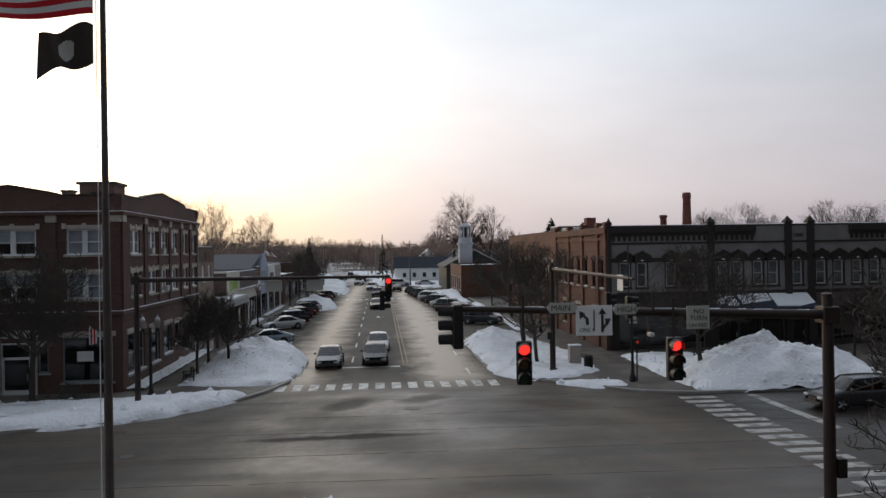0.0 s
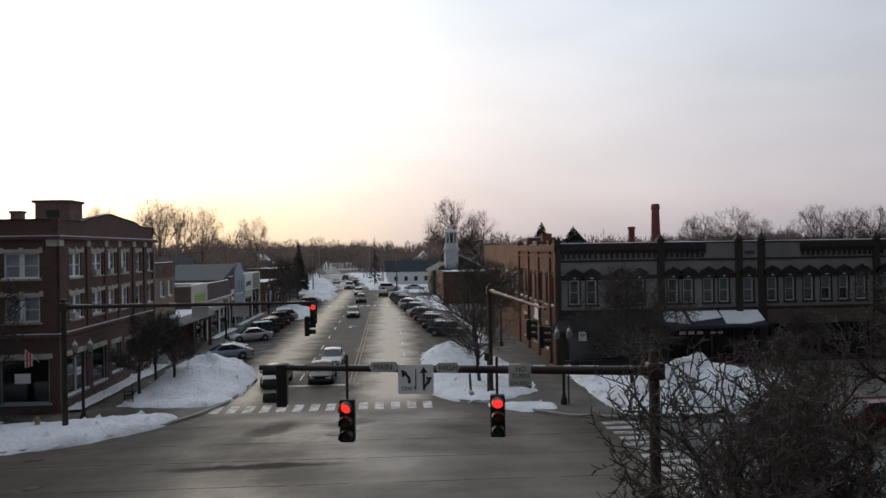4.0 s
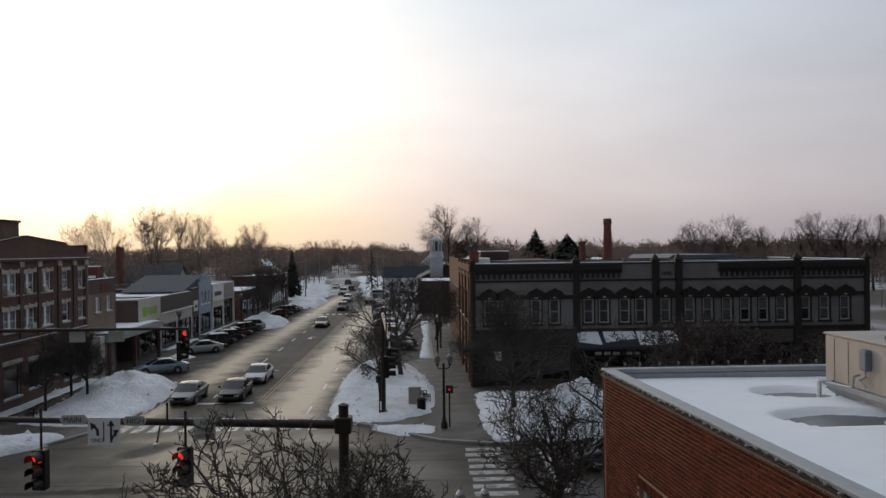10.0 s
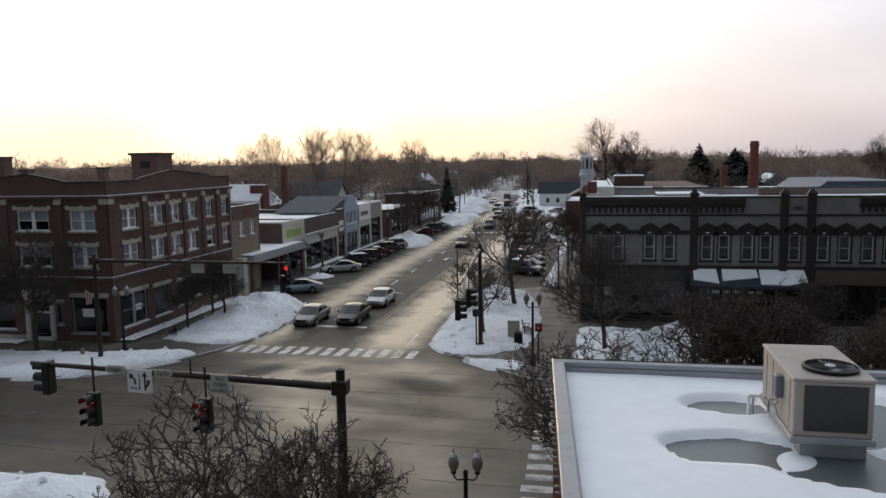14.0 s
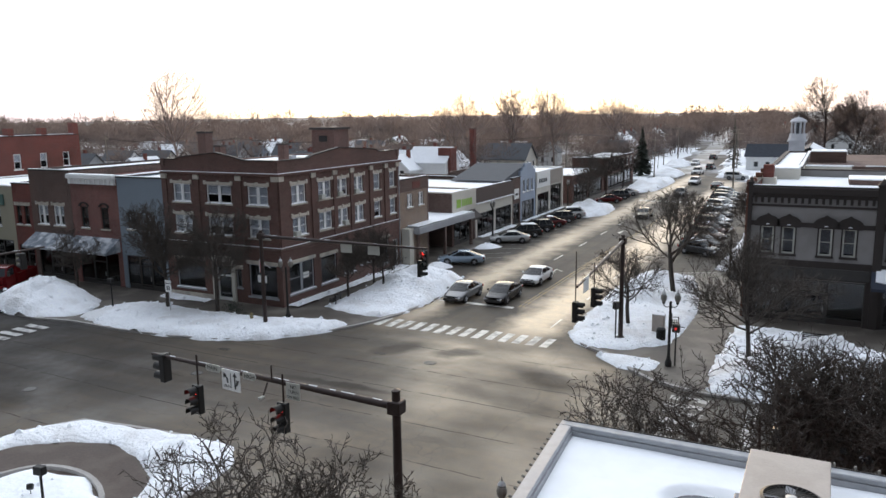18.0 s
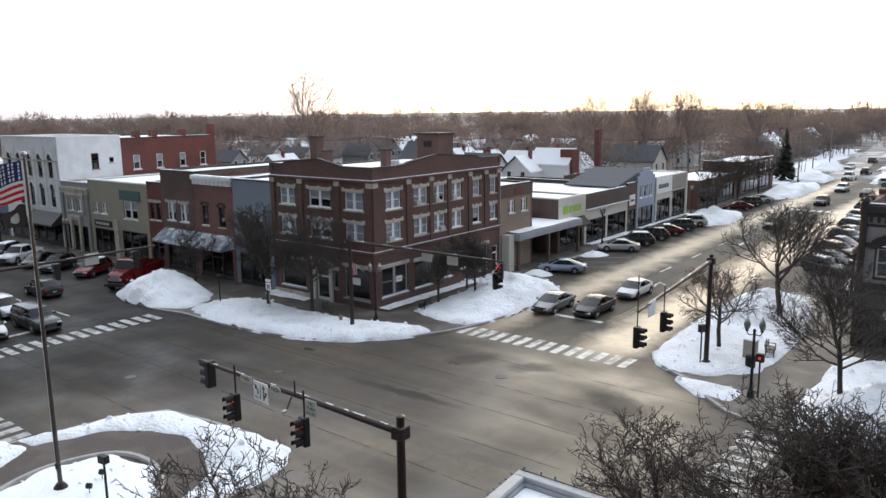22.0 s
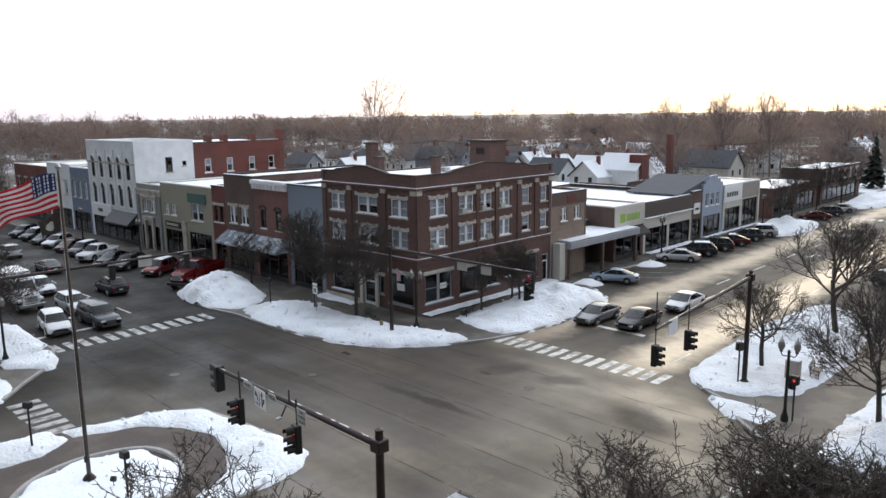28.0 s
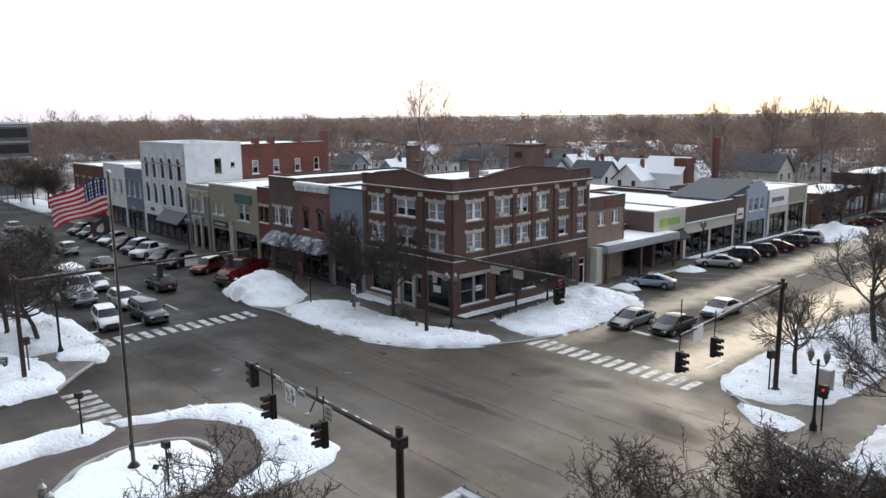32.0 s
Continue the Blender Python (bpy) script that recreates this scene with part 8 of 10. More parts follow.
def church():
    o = thing("church", "white church with a columned belfry and grey roof", "church", (5.8, 136, 0))
    part("nave", Mesh().box(2, 14, 137, 158, -0.06, 5.0).slab([(2, 5), (14, 5), (8, 8.0)], 137, 158), mat("dark_timber_boards", (0.07, 0.075, 0.07), 0.8), o)
    for s in (0, 1):
        a = 1.6 if s == 0 else 14.4
        part("roof", Mesh().add([(a, 136.6, 4.8), (a, 158.4, 4.8), (8, 158.4, 8.2), (8, 136.6, 8.2), (a, 136.6, 5.0), (a, 158.4, 5.0), (8, 158.4, 8.4), (8, 136.6, 8.4)], [(0, 1, 2, 3), (4, 5, 6, 7), (0, 4, 7, 3), (0, 1, 5, 4)]), ROOF_SNOW if s else SHINGLE, o)
    t = part("tower", Mesh().box(4.5, 7.1, 133.9, 136.5, -0.06, 9.4).box(4.2, 7.4, 133.6, 136.8, 9.4, 9.7), CHURCH, o)
    part("belfry_base", Mesh().lathe([(1.6, 9.7), (1.45, 10.2), (1.35, 10.8), (1.4, 10.9)], 8, (5.8, 135.2, 0)), CHURCH, t)
    for i in range(8):
        a = 2 * math.pi * (i + 0.5) / 8
        part("column", Mesh().cyl((5.8 + 1.1 * math.cos(a), 135.2 + 1.1 * math.sin(a), 10.9), (5.8 + 1.1 * math.cos(a), 135.2 + 1.1 * math.sin(a), 12.9), 0.17, n=8), CHURCH, t)
    part("core", Mesh().lathe([(0.7, 10.9), (0.7, 12.9)], 8, (5.8, 135.2, 0)), SHINGLE, t)
    part("dome", Mesh().lathe([(1.4, 12.9), (1.45, 13.15), (1.05, 13.5), (0.5, 13.75), (0.08, 13.85), (0.03, 14.3)], 12, (5.8, 135.2, 0)), CHURCH, t, smooth=True)


church()
o = thing("white_hall", "long low white building with a dark roof at the street's bend", "building", (0, 191, 0))
part("wall", Mesh().box(-7.5, 6.8, 186, 197, -0.06, 3.7), TRIM_W, o)
part("roof", Mesh().add([(-8.0, 185.4, 3.6), (7.3, 185.4, 3.6), (7.3, 191.5, 6.6), (-8.0, 191.5, 6.6), (7.3, 197.6, 3.6), (-8.0, 197.6, 3.6)], [(0, 1, 2, 3), (3, 2, 4, 5), (0, 3, 5), (1, 4, 2)]), mat("dark_slate", (0.05, 0.056, 0.068), 0.95, spec=0.15), o)
for i in range(5):
    wi = part("window", Mesh().box(-5.6 + i * 2.7, -4.7 + i * 2.7, 185.9, 186.0, 1.2, 2.4), CARGLASS2, o)
o = thing("office_block", "far dark glass office block with bands of windows", "building", (-180, 30, 0))
part("wall", Mesh().box(-198, -176, 25, 33, -0.06, 16), mat("office_panel", (0.13, 0.13, 0.14), 0.5), o)
for i in range(4):
    for s in range(2):
        part("window_band", Mesh().box(-197 + s * 10, -188 + s * 10, 24.85, 25.0, 2.2 + i * 3.6, 4.2 + i * 3.6), CARGLASS2, o)
for i in range(4):
    part("window_band", Mesh().box(-176.0, -175.85, 25.6, 32.4, 2.2 + i * 3.6, 4.2 + i * 3.6), CARGLASS2, o)
    part("pale_band", Mesh().box(-176.0, -175.8, 25.0, 33.0, 4.6 + i * 3.6, 5.0 + i * 3.6), PARAPET, o)
part("roof_edge", Mesh().box(-198.3, -175.7, 24.7, 33.3, 16, 16.5), TRIM_W, o)
o = thing("teal_shed", "small teal hut beside the far car park", "hut", (-147, 31, 0))
part("wall", Mesh().box(-148.5, -144.5, 33.5, 36.5, -0.05, 3.6), mat("teal_paint", (0.12, 0.42, 0.36), 0.6), o)
part("roof", Mesh().box(-148.8, -144.2, 33.2, 36.8, 3.6, 3.85), ROOF_SNOW, o)


# ---- street furniture ----
def signal_head(parent, at, rz, lit=True, visor=True, hood=BLACK_METAL):
    """A three-lens signal head that faces local -y."""
    m = pose(*at, 0, 0, rz)
    o = part("signal_head", Mesh(m).box(-0.19, 0.19, -0.12, 0.14, -1.08, 0.0, 0.03), hood, parent, "dark three-lens signal head")
    for i, (mm, lm) in enumerate(((RED_ON if lit else RED_OFF, 0), (AMBER_OFF, 1), (GREEN_OFF, 2))):
        z = -0.19 - i * 0.35
        part("lens", Mesh(m @ pose(0, -0.12, z, 90, 0, 0)).lathe([(0.145, 0.0), (0.13, 0.03), (0.06, 0.05)], 14), mm, o, smooth=True)
        n = 10
        v, f = [], []
        for k in range(n + 1):
            a = math.pi * (-0.15 + 1.3 * k / n)
            for yy, rr in ((-0.12, 0.165), (-0.46, 0.16)):
                v.append((rr * math.cos(a), yy, z + rr * math.sin(a)))
        for k in range(n):
            f += [(2 * k, 2 * k + 1, 2 * k + 3, 2 * k + 2)]
        vis = Mesh(m).add(v, f)
        vis.add([(p[0] * 0.95, p[1], z + (p[2] - z) * 0.95) for p in v], [q[::-1] for q in f])
        part("visor", vis, hood, o)
    return o


def mast(x, y, h, ax, ay, az0, az1, label, r=0.16):
    """Pole with a tapering arm from (x, y, az0) to (ax, ay, az1)."""
    o = thing("traffic_signal_mast", label, "traffic signal", (x, y, 0), "traffic signal masts")
    part("pole", Mesh().cyl((x, y, 0.0), (x, y, h), r, r * 0.8, 12), BROWN_METAL, o, smooth=True)
    part("base", Mesh().lathe([(r + 0.16, 0.0), (r + 0.16, 0.3), (r + 0.05, 0.42)], 12, (x, y, 0)), BROWN_METAL, o, smooth=True)
    part("pole_cap", Mesh().lathe([(r * 0.85, h), (r * 0.9, h + 0.05), (0.03, h + 0.1)], 12, (x, y, 0)), BROWN_METAL, o)
    part("collar", Mesh().box(x - r - 0.06, x + r + 0.06, y - r - 0.06, y + r + 0.06, az0 - 0.22, az0 + 0.22, 0.03), BROWN_METAL, o)
    part("arm", Mesh().cyl((x, y, az0), (ax, ay, az1), 0.13, 0.07, 10), BROWN_METAL, o, smooth=True)
    d = Vector((ax - x, ay - y, az1 - az0))
    a, rs_, t_ = Mesh(), random.Random(int(abs(x) * 10) + 3), 0.05
    while t_ < 0.95:
        t1_ = min(0.97, t_ + rs_.uniform(0.02, 0.07))
        p, q = Vector((x, y, az0)) + d * t_, Vector((x, y, az0)) + d * t1_
        r_ = rs_.uniform(0.014, 0.03)
        a.cyl((p.x, p.y, p.z + 0.115 - 0.06 * t_), (q.x, q.y, q.z + 0.115 - 0.06 * t1_), r_, r_ * 0.8, 6)
        t_ = t1_ + rs_.uniform(0.01, 0.16)
    part("arm_snow", a, SNOW, o, "thin broken line of snow on the arm")
    return o


def arrow_sign(o, m):
    s = part("lane_sign", Mesh(m).box(-0.52, 0.52, -0.03, 0.0, -0.43, 0.43, 0.005), SIGN_W, o, "white lane control sign with two black arrows")
    k = Mesh(m)
    part("divider", Mesh(m).box(-0.015, 0.015, -0.04, -0.03, -0.3, 0.3), TRIM_DK, s)
    k.slab([(-0.23, -0.12), (-0.14, -0.12), (-0.16, 0.06), (-0.28, 0.18), (-0.33, 0.12), (-0.24, 0.04)], -0.04, -0.03)
    k.slab([(-0.42, 0.28), (-0.4, 0.03), (-0.24, 0.2)][::1], -0.041, -0.03)
    part("arrow", k, TRIM_DK, s)
    k = Mesh(m)
    k.box(0.2, 0.27, -0.04, -0.03, -0.33, 0.2)
    k.slab([(0.12, 0.18), (0.35, 0.18), (0.235, 0.36)], -0.04, -0.03)
    k.slab([(0.27, -0.16), (0.27, -0.26), (0.38, -0.1), (0.32, -0.05)], -0.04, -0.03)
    k.slab([(0.3, 0.05), (0.38, -0.16), (0.48, 0.06)], -0.041, -0.03)
    part("arrow", k, TRIM_DK, s)
    text("ONLY", m @ pose(-0.42, -0.035, -0.32, 90, 0, 0), 0.16, TRIM_DK, s)


def text(body, m, size, material, parent, name="lettering"):
    fc = bpy.data.curves.new(name, "FONT")
    fc.body, fc.size, fc.extrude = body, size, 0.003
    tx = new(name, fc)
    me = bpy.data.meshes.new_from_object(tx.evaluated_get(bpy.context.evaluated_depsgraph_get()))
    bpy.data.objects.remove(tx)
    me.materials.clear()
    me.materials.append(material)
    put_mesh(name, me, parent, m)


def near_mast():
    o = mast(0, 0, 6.94, -10.3, -0.25, 6.45, 6.85, "brown traffic signal mast with two hanging red signals and signs", 0.17)

    def az(x):
        return 6.45 + 0.4 * (-x / 10.3)
    for x in (-8.1, -4.25):
        h = part("hanger", Mesh().cyl((x, -0.25, az(x) + 0.35), (x, -0.25, 6.0), 0.035, n=8), BROWN_METAL, o)
        signal_head(o, (x, -0.3, 6.0), -7)
    signal_head(o, (-9.75, -0.2, az(-9.75) + 0.1), -90, False)
    arrow_sign(o, pose(-6.35, -0.42, 6.48, 0, 0, -6) @ Matrix.Scale(0.87, 4))
    for x0, x1, t in ((-7.45, -6.85, "MAIN"), (-5.78, -5.3, "HIGH")):
        w = x1 - x0
        m = pose(x0, -0.4, az(x0) - 0.06, 0, 0, -3)
        s = part("street_sign", Mesh(m).slab([(0, 0), (w, 0), (w + 0.08, 0.13), (w, 0.26), (0, 0.26), (-0.08, 0.13)], -0.02, 0.0), SIGN_G, o, "grey pointed street name sign")
        text(t, m @ pose(0.02, -0.025, 0.06, 90, 0, 0), 0.2, TRIM_DK, s)
    m = pose(-3.68, -0.42, 6.5, 0, 0, -2)
    s = part("regulatory_sign", Mesh(m).box(-0.29, 0.29, -0.02, 0.0, -0.29, 0.29, 0.004), SIGN_G, o, "weathered sign against turning on red")
    for i, t in enumerate(("NO", "TURN", "ON RED")):
        text(t, m @ pose(-0.12 if i == 0 else -0.22 if i == 1 else -0.25, -0.025, 0.1 - i * 0.17, 90, 0, 0), 0.17 if i < 2 else 0.13, TRIM_DK, s)
    c = part("camera_bracket", Mesh().cyl((-4.75, -0.2, az(-4.7)), (-4.75, -0.2, az(-4.7) + 0.55), 0.03, n=8).cyl((-4.95, -0.45, az(-4.7) - 0.5), (-4.95, -0.2, az(-4.7) - 0.1), 0.03, n=6), BROWN_METAL, o)
    part("detector", Mesh().box(-5.01, -4.89, -0.66, -0.42, az(-4.7) - 0.57, az(-4.7) - 0.47, 0.02), SIGN_G, o, "small white detector camera")
    part("control_box", Mesh().box(0.15, 0.4, -0.15, 0.15, 2.2, 2.7, 0.02), BLACK_METAL, o)


near_mast()
o = mast(-24.55, 22.5, 7.3, -11.1, 22.75, 6.95, 6.9, "dark traffic signal mast at the brick corner with a long arm")
signal_head(o, (-11.2, 22.6, 6.85), 0), signal_head(o, (-11.55, 22.6, 6.15), 90, False)
for x in (-15.2, -17.4):
    part("sign_panel", Mesh().box(x - 0.45, x + 0.45, 22.8, 22.83, 6.2, 6.8), SIGN_G, o, "grey back of a sign")
o = mast(-0.35, 30.2, 7.3, 0.6, 16.9, 6.95, 6.75, "dark traffic signal mast with an arm over the near lanes")
for y in (17.2, 20.6):
    part("hanger", Mesh().cyl((0.45, y, 8.5 if y < 18 else 7.3), (0.45, y, 5.9), 0.03, n=8), BROWN_METAL, o)
    signal_head(o, (0.45, y, 5.9), 90, False)
arm_s = part("sign_panel", Mesh().box(0.52, 0.55, 18.3, 19.2, 6.1, 6.9), SIGN_W, o, "white lane sign seen edge on")
o = mast(-35.1, -3.6, 7.3, -35.3, 13.2, 7.0, 6.95, "dark traffic signal mast over the shopping street")
for y in (6.0, 11.6):
    signal_head(o, (-35.3, y, 6.8), -90, False)
part("sign_panel", Mesh().box(-35.5, -35.47, 8.0, 9.0, 6.3, 7.1), SIGN_G, o)


def twin_lamp(x, y, rz=0.0, z=0.13, size=1.05):
    def make():
        p = Mesh().lathe([(0.2, 0), (0.2, 0.25), (0.13, 0.4), (0.085, 0.7), (0.07, 3.7), (0.09, 3.75), (0.05, 3.85)], 12)
        arm = [Mesh().tube([(0, 0, 3.55), (s * 0.25, 0, 3.5), (s * 0.36, 0, 3.6), (s * 0.38, 0, 3.75)], 0.028) for s in (-1, 1)]
        gl = [Mesh().lathe([(0.07, 3.78), (0.15, 3.92), (0.18, 4.08), (0.15, 4.2), (0.11, 4.25)], 12, (s * 0.38, 0, 0)) for s in (-1, 1)]
        cp = [Mesh().lathe([(0.13, 4.23), (0.14, 4.28), (0.08, 4.38), (0.035, 4.42), (0.03, 4.46), (0.012, 4.58)], 12, (s * 0.38, 0, 0)) for s in (-1, 1)]
        cu = [Mesh().lathe([(0.03, 3.68), (0.1, 3.74), (0.08, 3.82)], 10, (s * 0.38, 0, 0)) for s in (-1, 1)]
        return p.data("post", BLACK_METAL, True), [a.data("arm", BLACK_METAL) for a in arm], [g.data("lantern", LAMP_GLASS, True) for g in gl], [c.data("cap", STEEL, True) for c in cp], [c.data("cup", BLACK_METAL, True) for c in cu]
    p, ar, gl, cp, cu = shared("twin_lamp", make)
    o = thing("street_lamp", "black double street lamp with acorn lanterns, unlit", "street lamp", (x, y, z), "double street lamps")
    o.rotation_euler = (0, 0, radians(rz))
    o.scale = (size, size, size)
    for nm, me in [("post", p)] + [("arm", a) for a in ar] + [("lantern", g) for g in gl] + [("cap", c) for c in cp] + [("cup", c) for c in cu]:
        c = new(nm, me)
        c.parent = o
    return o


for x, y, r in ((-24.7, 25.3, 20), (3.6, 26.1, 10), (3.6, 0.8, 6), (-40.4, 0.1, 10), (-72, 24.2, 0), (-25.2, 66, 90), (-25.2, 96, 90), (3.9, 54, 90), (4.2, 72, 90), (-90, 24.2, 0), (-8.5, -9, 0), (-18.6, -12.0, 0)):
    twin_lamp(x, y, r, size=0.95 if (x, y) == (3.6, 0.8) else 1.05)


def short_post(x, y, rz=0, h=2.5, label="black post with a square floodlight on top"):
    o = thing("light_post", label, "post", (x, y, 0), "square-headed light posts")
    part("post", Mesh().cyl((x, y, 0.05), (x, y, h), 0.06, 0.05, 8), BLACK_METAL, o, smooth=True)
    part("head", Mesh(pose(x, y, h, 0, 0, rz)).box(-0.22, 0.22, -0.14, 0.14, 0.0, 0.34, 0.03), BLACK_METAL, o)
    part("foot", Mesh().lathe([(0.12, 0.05), (0.12, 0.2), (0.07, 0.28)], 8, (x, y, 0)), BLACK_METAL, o)


short_post(-23.0, -3.7, 30), short_post(-14.1, -2.6, 10, 2.3), short_post(-38.6, 20.8, 0, 2.6)


def pedestrian_signal(x, y, z, rz, lit=False):
    o = thing("crossing_signal", "black pedestrian crossing signal box with visor", "crossing signal", (x, y, 0), "pedestrian signals")
    m = pose(x, y, z, 0, 0, rz)
    part("box", Mesh(m).box(-0.22, 0.22, -0.15, 0.15, -0.25, 0.25, 0.03), BLACK_METAL, o)
    part("face", Mesh(m).box(-0.18, 0.18, -0.16, -0.15, -0.2, 0.2), TRIM_DK, o)
    if lit:
        part("lit_symbol", Mesh(m).box(-0.06, 0.06, -0.165, -0.16, -0.07, 0.07), RED_DIM, o, "faintly lit red symbol")
    part("bracket", Mesh(m).cyl((0.2, 0, 0.1), (0.5, 0, 0.1), 0.025, n=6), BLACK_METAL, o)
    part("post", Mesh().cyl((x, y, 0.1), (x, y, z - 0.2), 0.05, n=8), BLACK_METAL, o)


pedestrian_signal(3.95, 26.3, 2.5, 0, True), pedestrian_signal(-0.6, 29.85, 2.6, 60), pedestrian_signal(-36.4, -3.0, 2.6, 90)


def route_sign(x, y):
    o = thing("route_sign", "white route shield sign on a thin post in snow", "road sign", (x, y, 0))
    part("post", Mesh().cyl((x, y, 0.1), (x, y, 2.8), 0.03, n=6), STEEL, o)
    part("plate", Mesh().slab([(x - 0.3, 2.0), (x + 0.3, 2.0), (x + 0.34, 2.3), (x + 0.3, 2.65), (x - 0.3, 2.65), (x - 0.34, 2.3)], y - 0.05, y - 0.03), SIGN_W, o)
    part("band", Mesh().box(x - 0.32, x + 0.32, y - 0.06, y - 0.03, 2.72, 2.95), SIGN_W, o)
    part("number_bar", Mesh().box(x - 0.15, x - 0.05, y - 0.07, y - 0.05, 2.15, 2.5).box(x + 0.05, x + 0.15, y - 0.07, y - 0.05, 2.15, 2.5), TRIM_DK, o)


route_sign(-33.8, 22.2)


def bench(x, y, rz):
    o = thing("bench", "dark metal slatted bench standing in snow", "bench", (x, y, 0.13), "park benches")
    m = pose(x, y, 0.13, 0, 0, rz)
    for i in range(4):
        part("slat", Mesh(m).box(-0.85, 0.85, -0.25 + i * 0.13, -0.15 + i * 0.13, 0.42, 0.45), BLACK_METAL, o)
    for i in range(4):
        part("back_slat", Mesh(m).box(-0.85, 0.85, 0.26 + i * 0.03, 0.29 + i * 0.03, 0.5 + i * 0.11, 0.58 + i * 0.11), BLACK_METAL, o)
    for s in (-0.75, 0.75):
        part("leg", Mesh(m).box(s - 0.03, s + 0.03, -0.25, -0.2, 0, 0.65).box(s - 0.03, s + 0.03, 0.22, 0.28, 0, 0.9).box(s - 0.03, s + 0.03, -0.25, 0.25, 0.62, 0.66), BLACK_METAL, o)


bench(-23.9, 30.4, -70), bench(2.5, 34.5, 100), bench(11.5, 33.5, 0), bench(-39, -4.6, 60)


def litter_bin(x, y):
    o = thing("litter_bin", "black slatted litter bin with a domed lid", "litter bin", (x, y, 0.13))
    part("liner", Mesh().lathe([(0.24, 0.05), (0.27, 0.8)], 14, (x, y, 0.13)), DARK, o)
    for i in range(16):
        a = 2 * math.pi * i / 16
        part("slat", Mesh(pose(x, y, 0.13, 0, 0, math.degrees(a))).box(0.27, 0.3, -0.035, 0.035, 0.03, 0.85), BLACK_METAL, o)
    part("lid", Mesh().lathe([(0.31, 0.85), (0.31, 0.9), (0.2, 1.0), (0.12, 1.0)], 14, (x, y, 0.13)), BLACK_METAL, o, smooth=True)


litter_bin(2.2, 30.9), litter_bin(-37.2, -6)
o = thing("control_cabinet", "pale metal traffic control cabinet with a snow cap", "cabinet", (1.7, 32.6, 0.13))
cb = part("body", Mesh().box(1.3, 2.1, 32.3, 32.9, 0.1, 1.55, 0.02), AC_TAN, o)
part("door", Mesh().box(1.34, 2.06, 32.27, 32.3, 0.2, 1.45, 0.005), AC_TAN, o)
part("snow_cap", Mesh().box(1.28, 2.12, 32.28, 32.92, 1.55, 1.63, 0.03), SNOW, o)
o = thing("fire_hydrant", "squat yellow fire hydrant half sunk in snow", "hydrant", (-26.2, 22.9, 0.1))
part("barrel", Mesh().lathe([(0.14, 0.1), (0.12, 0.6), (0.15, 0.65), (0.12, 0.85), (0.03, 0.92)], 10, (-26.2, 22.9, 0.1)), mat("hydrant_yellow", (0.24, 0.19, 0.1), 0.7), o, smooth=True)
part("nozzle", Mesh().cyl((-26.4, 22.9, 0.75), (-26.0, 22.9, 0.75), 0.06, n=8), STEEL, o)
o = thing("planter_bush", "dark clipped bush beside the corner pavement", "bush", (-28.6, 23.9, 0.1))
rnd = random.Random(4)
bu = Mesh()
for i in range(420):
    a, b, r = rnd.uniform(0, 6.28), rnd.uniform(0, 1.4), rnd.uniform(0.5, 0.95)
    p = Vector((-28.6 + 1.3 * r * math.cos(a) * math.cos(b), 23.6 + 0.7 * r * math.sin(a) * math.cos(b), 0.15 + 1.35 * r * math.sin(b)))
    q = p + Vector((rnd.gauss(0, 0.1), rnd.gauss(0, 0.1), rnd.gauss(0.06, 0.08)))
    bu.add([p, q, q + Vector((0.05, 0.03, 0.03))], [(0, 1, 2)])
part("foliage", bu, FIR, o)


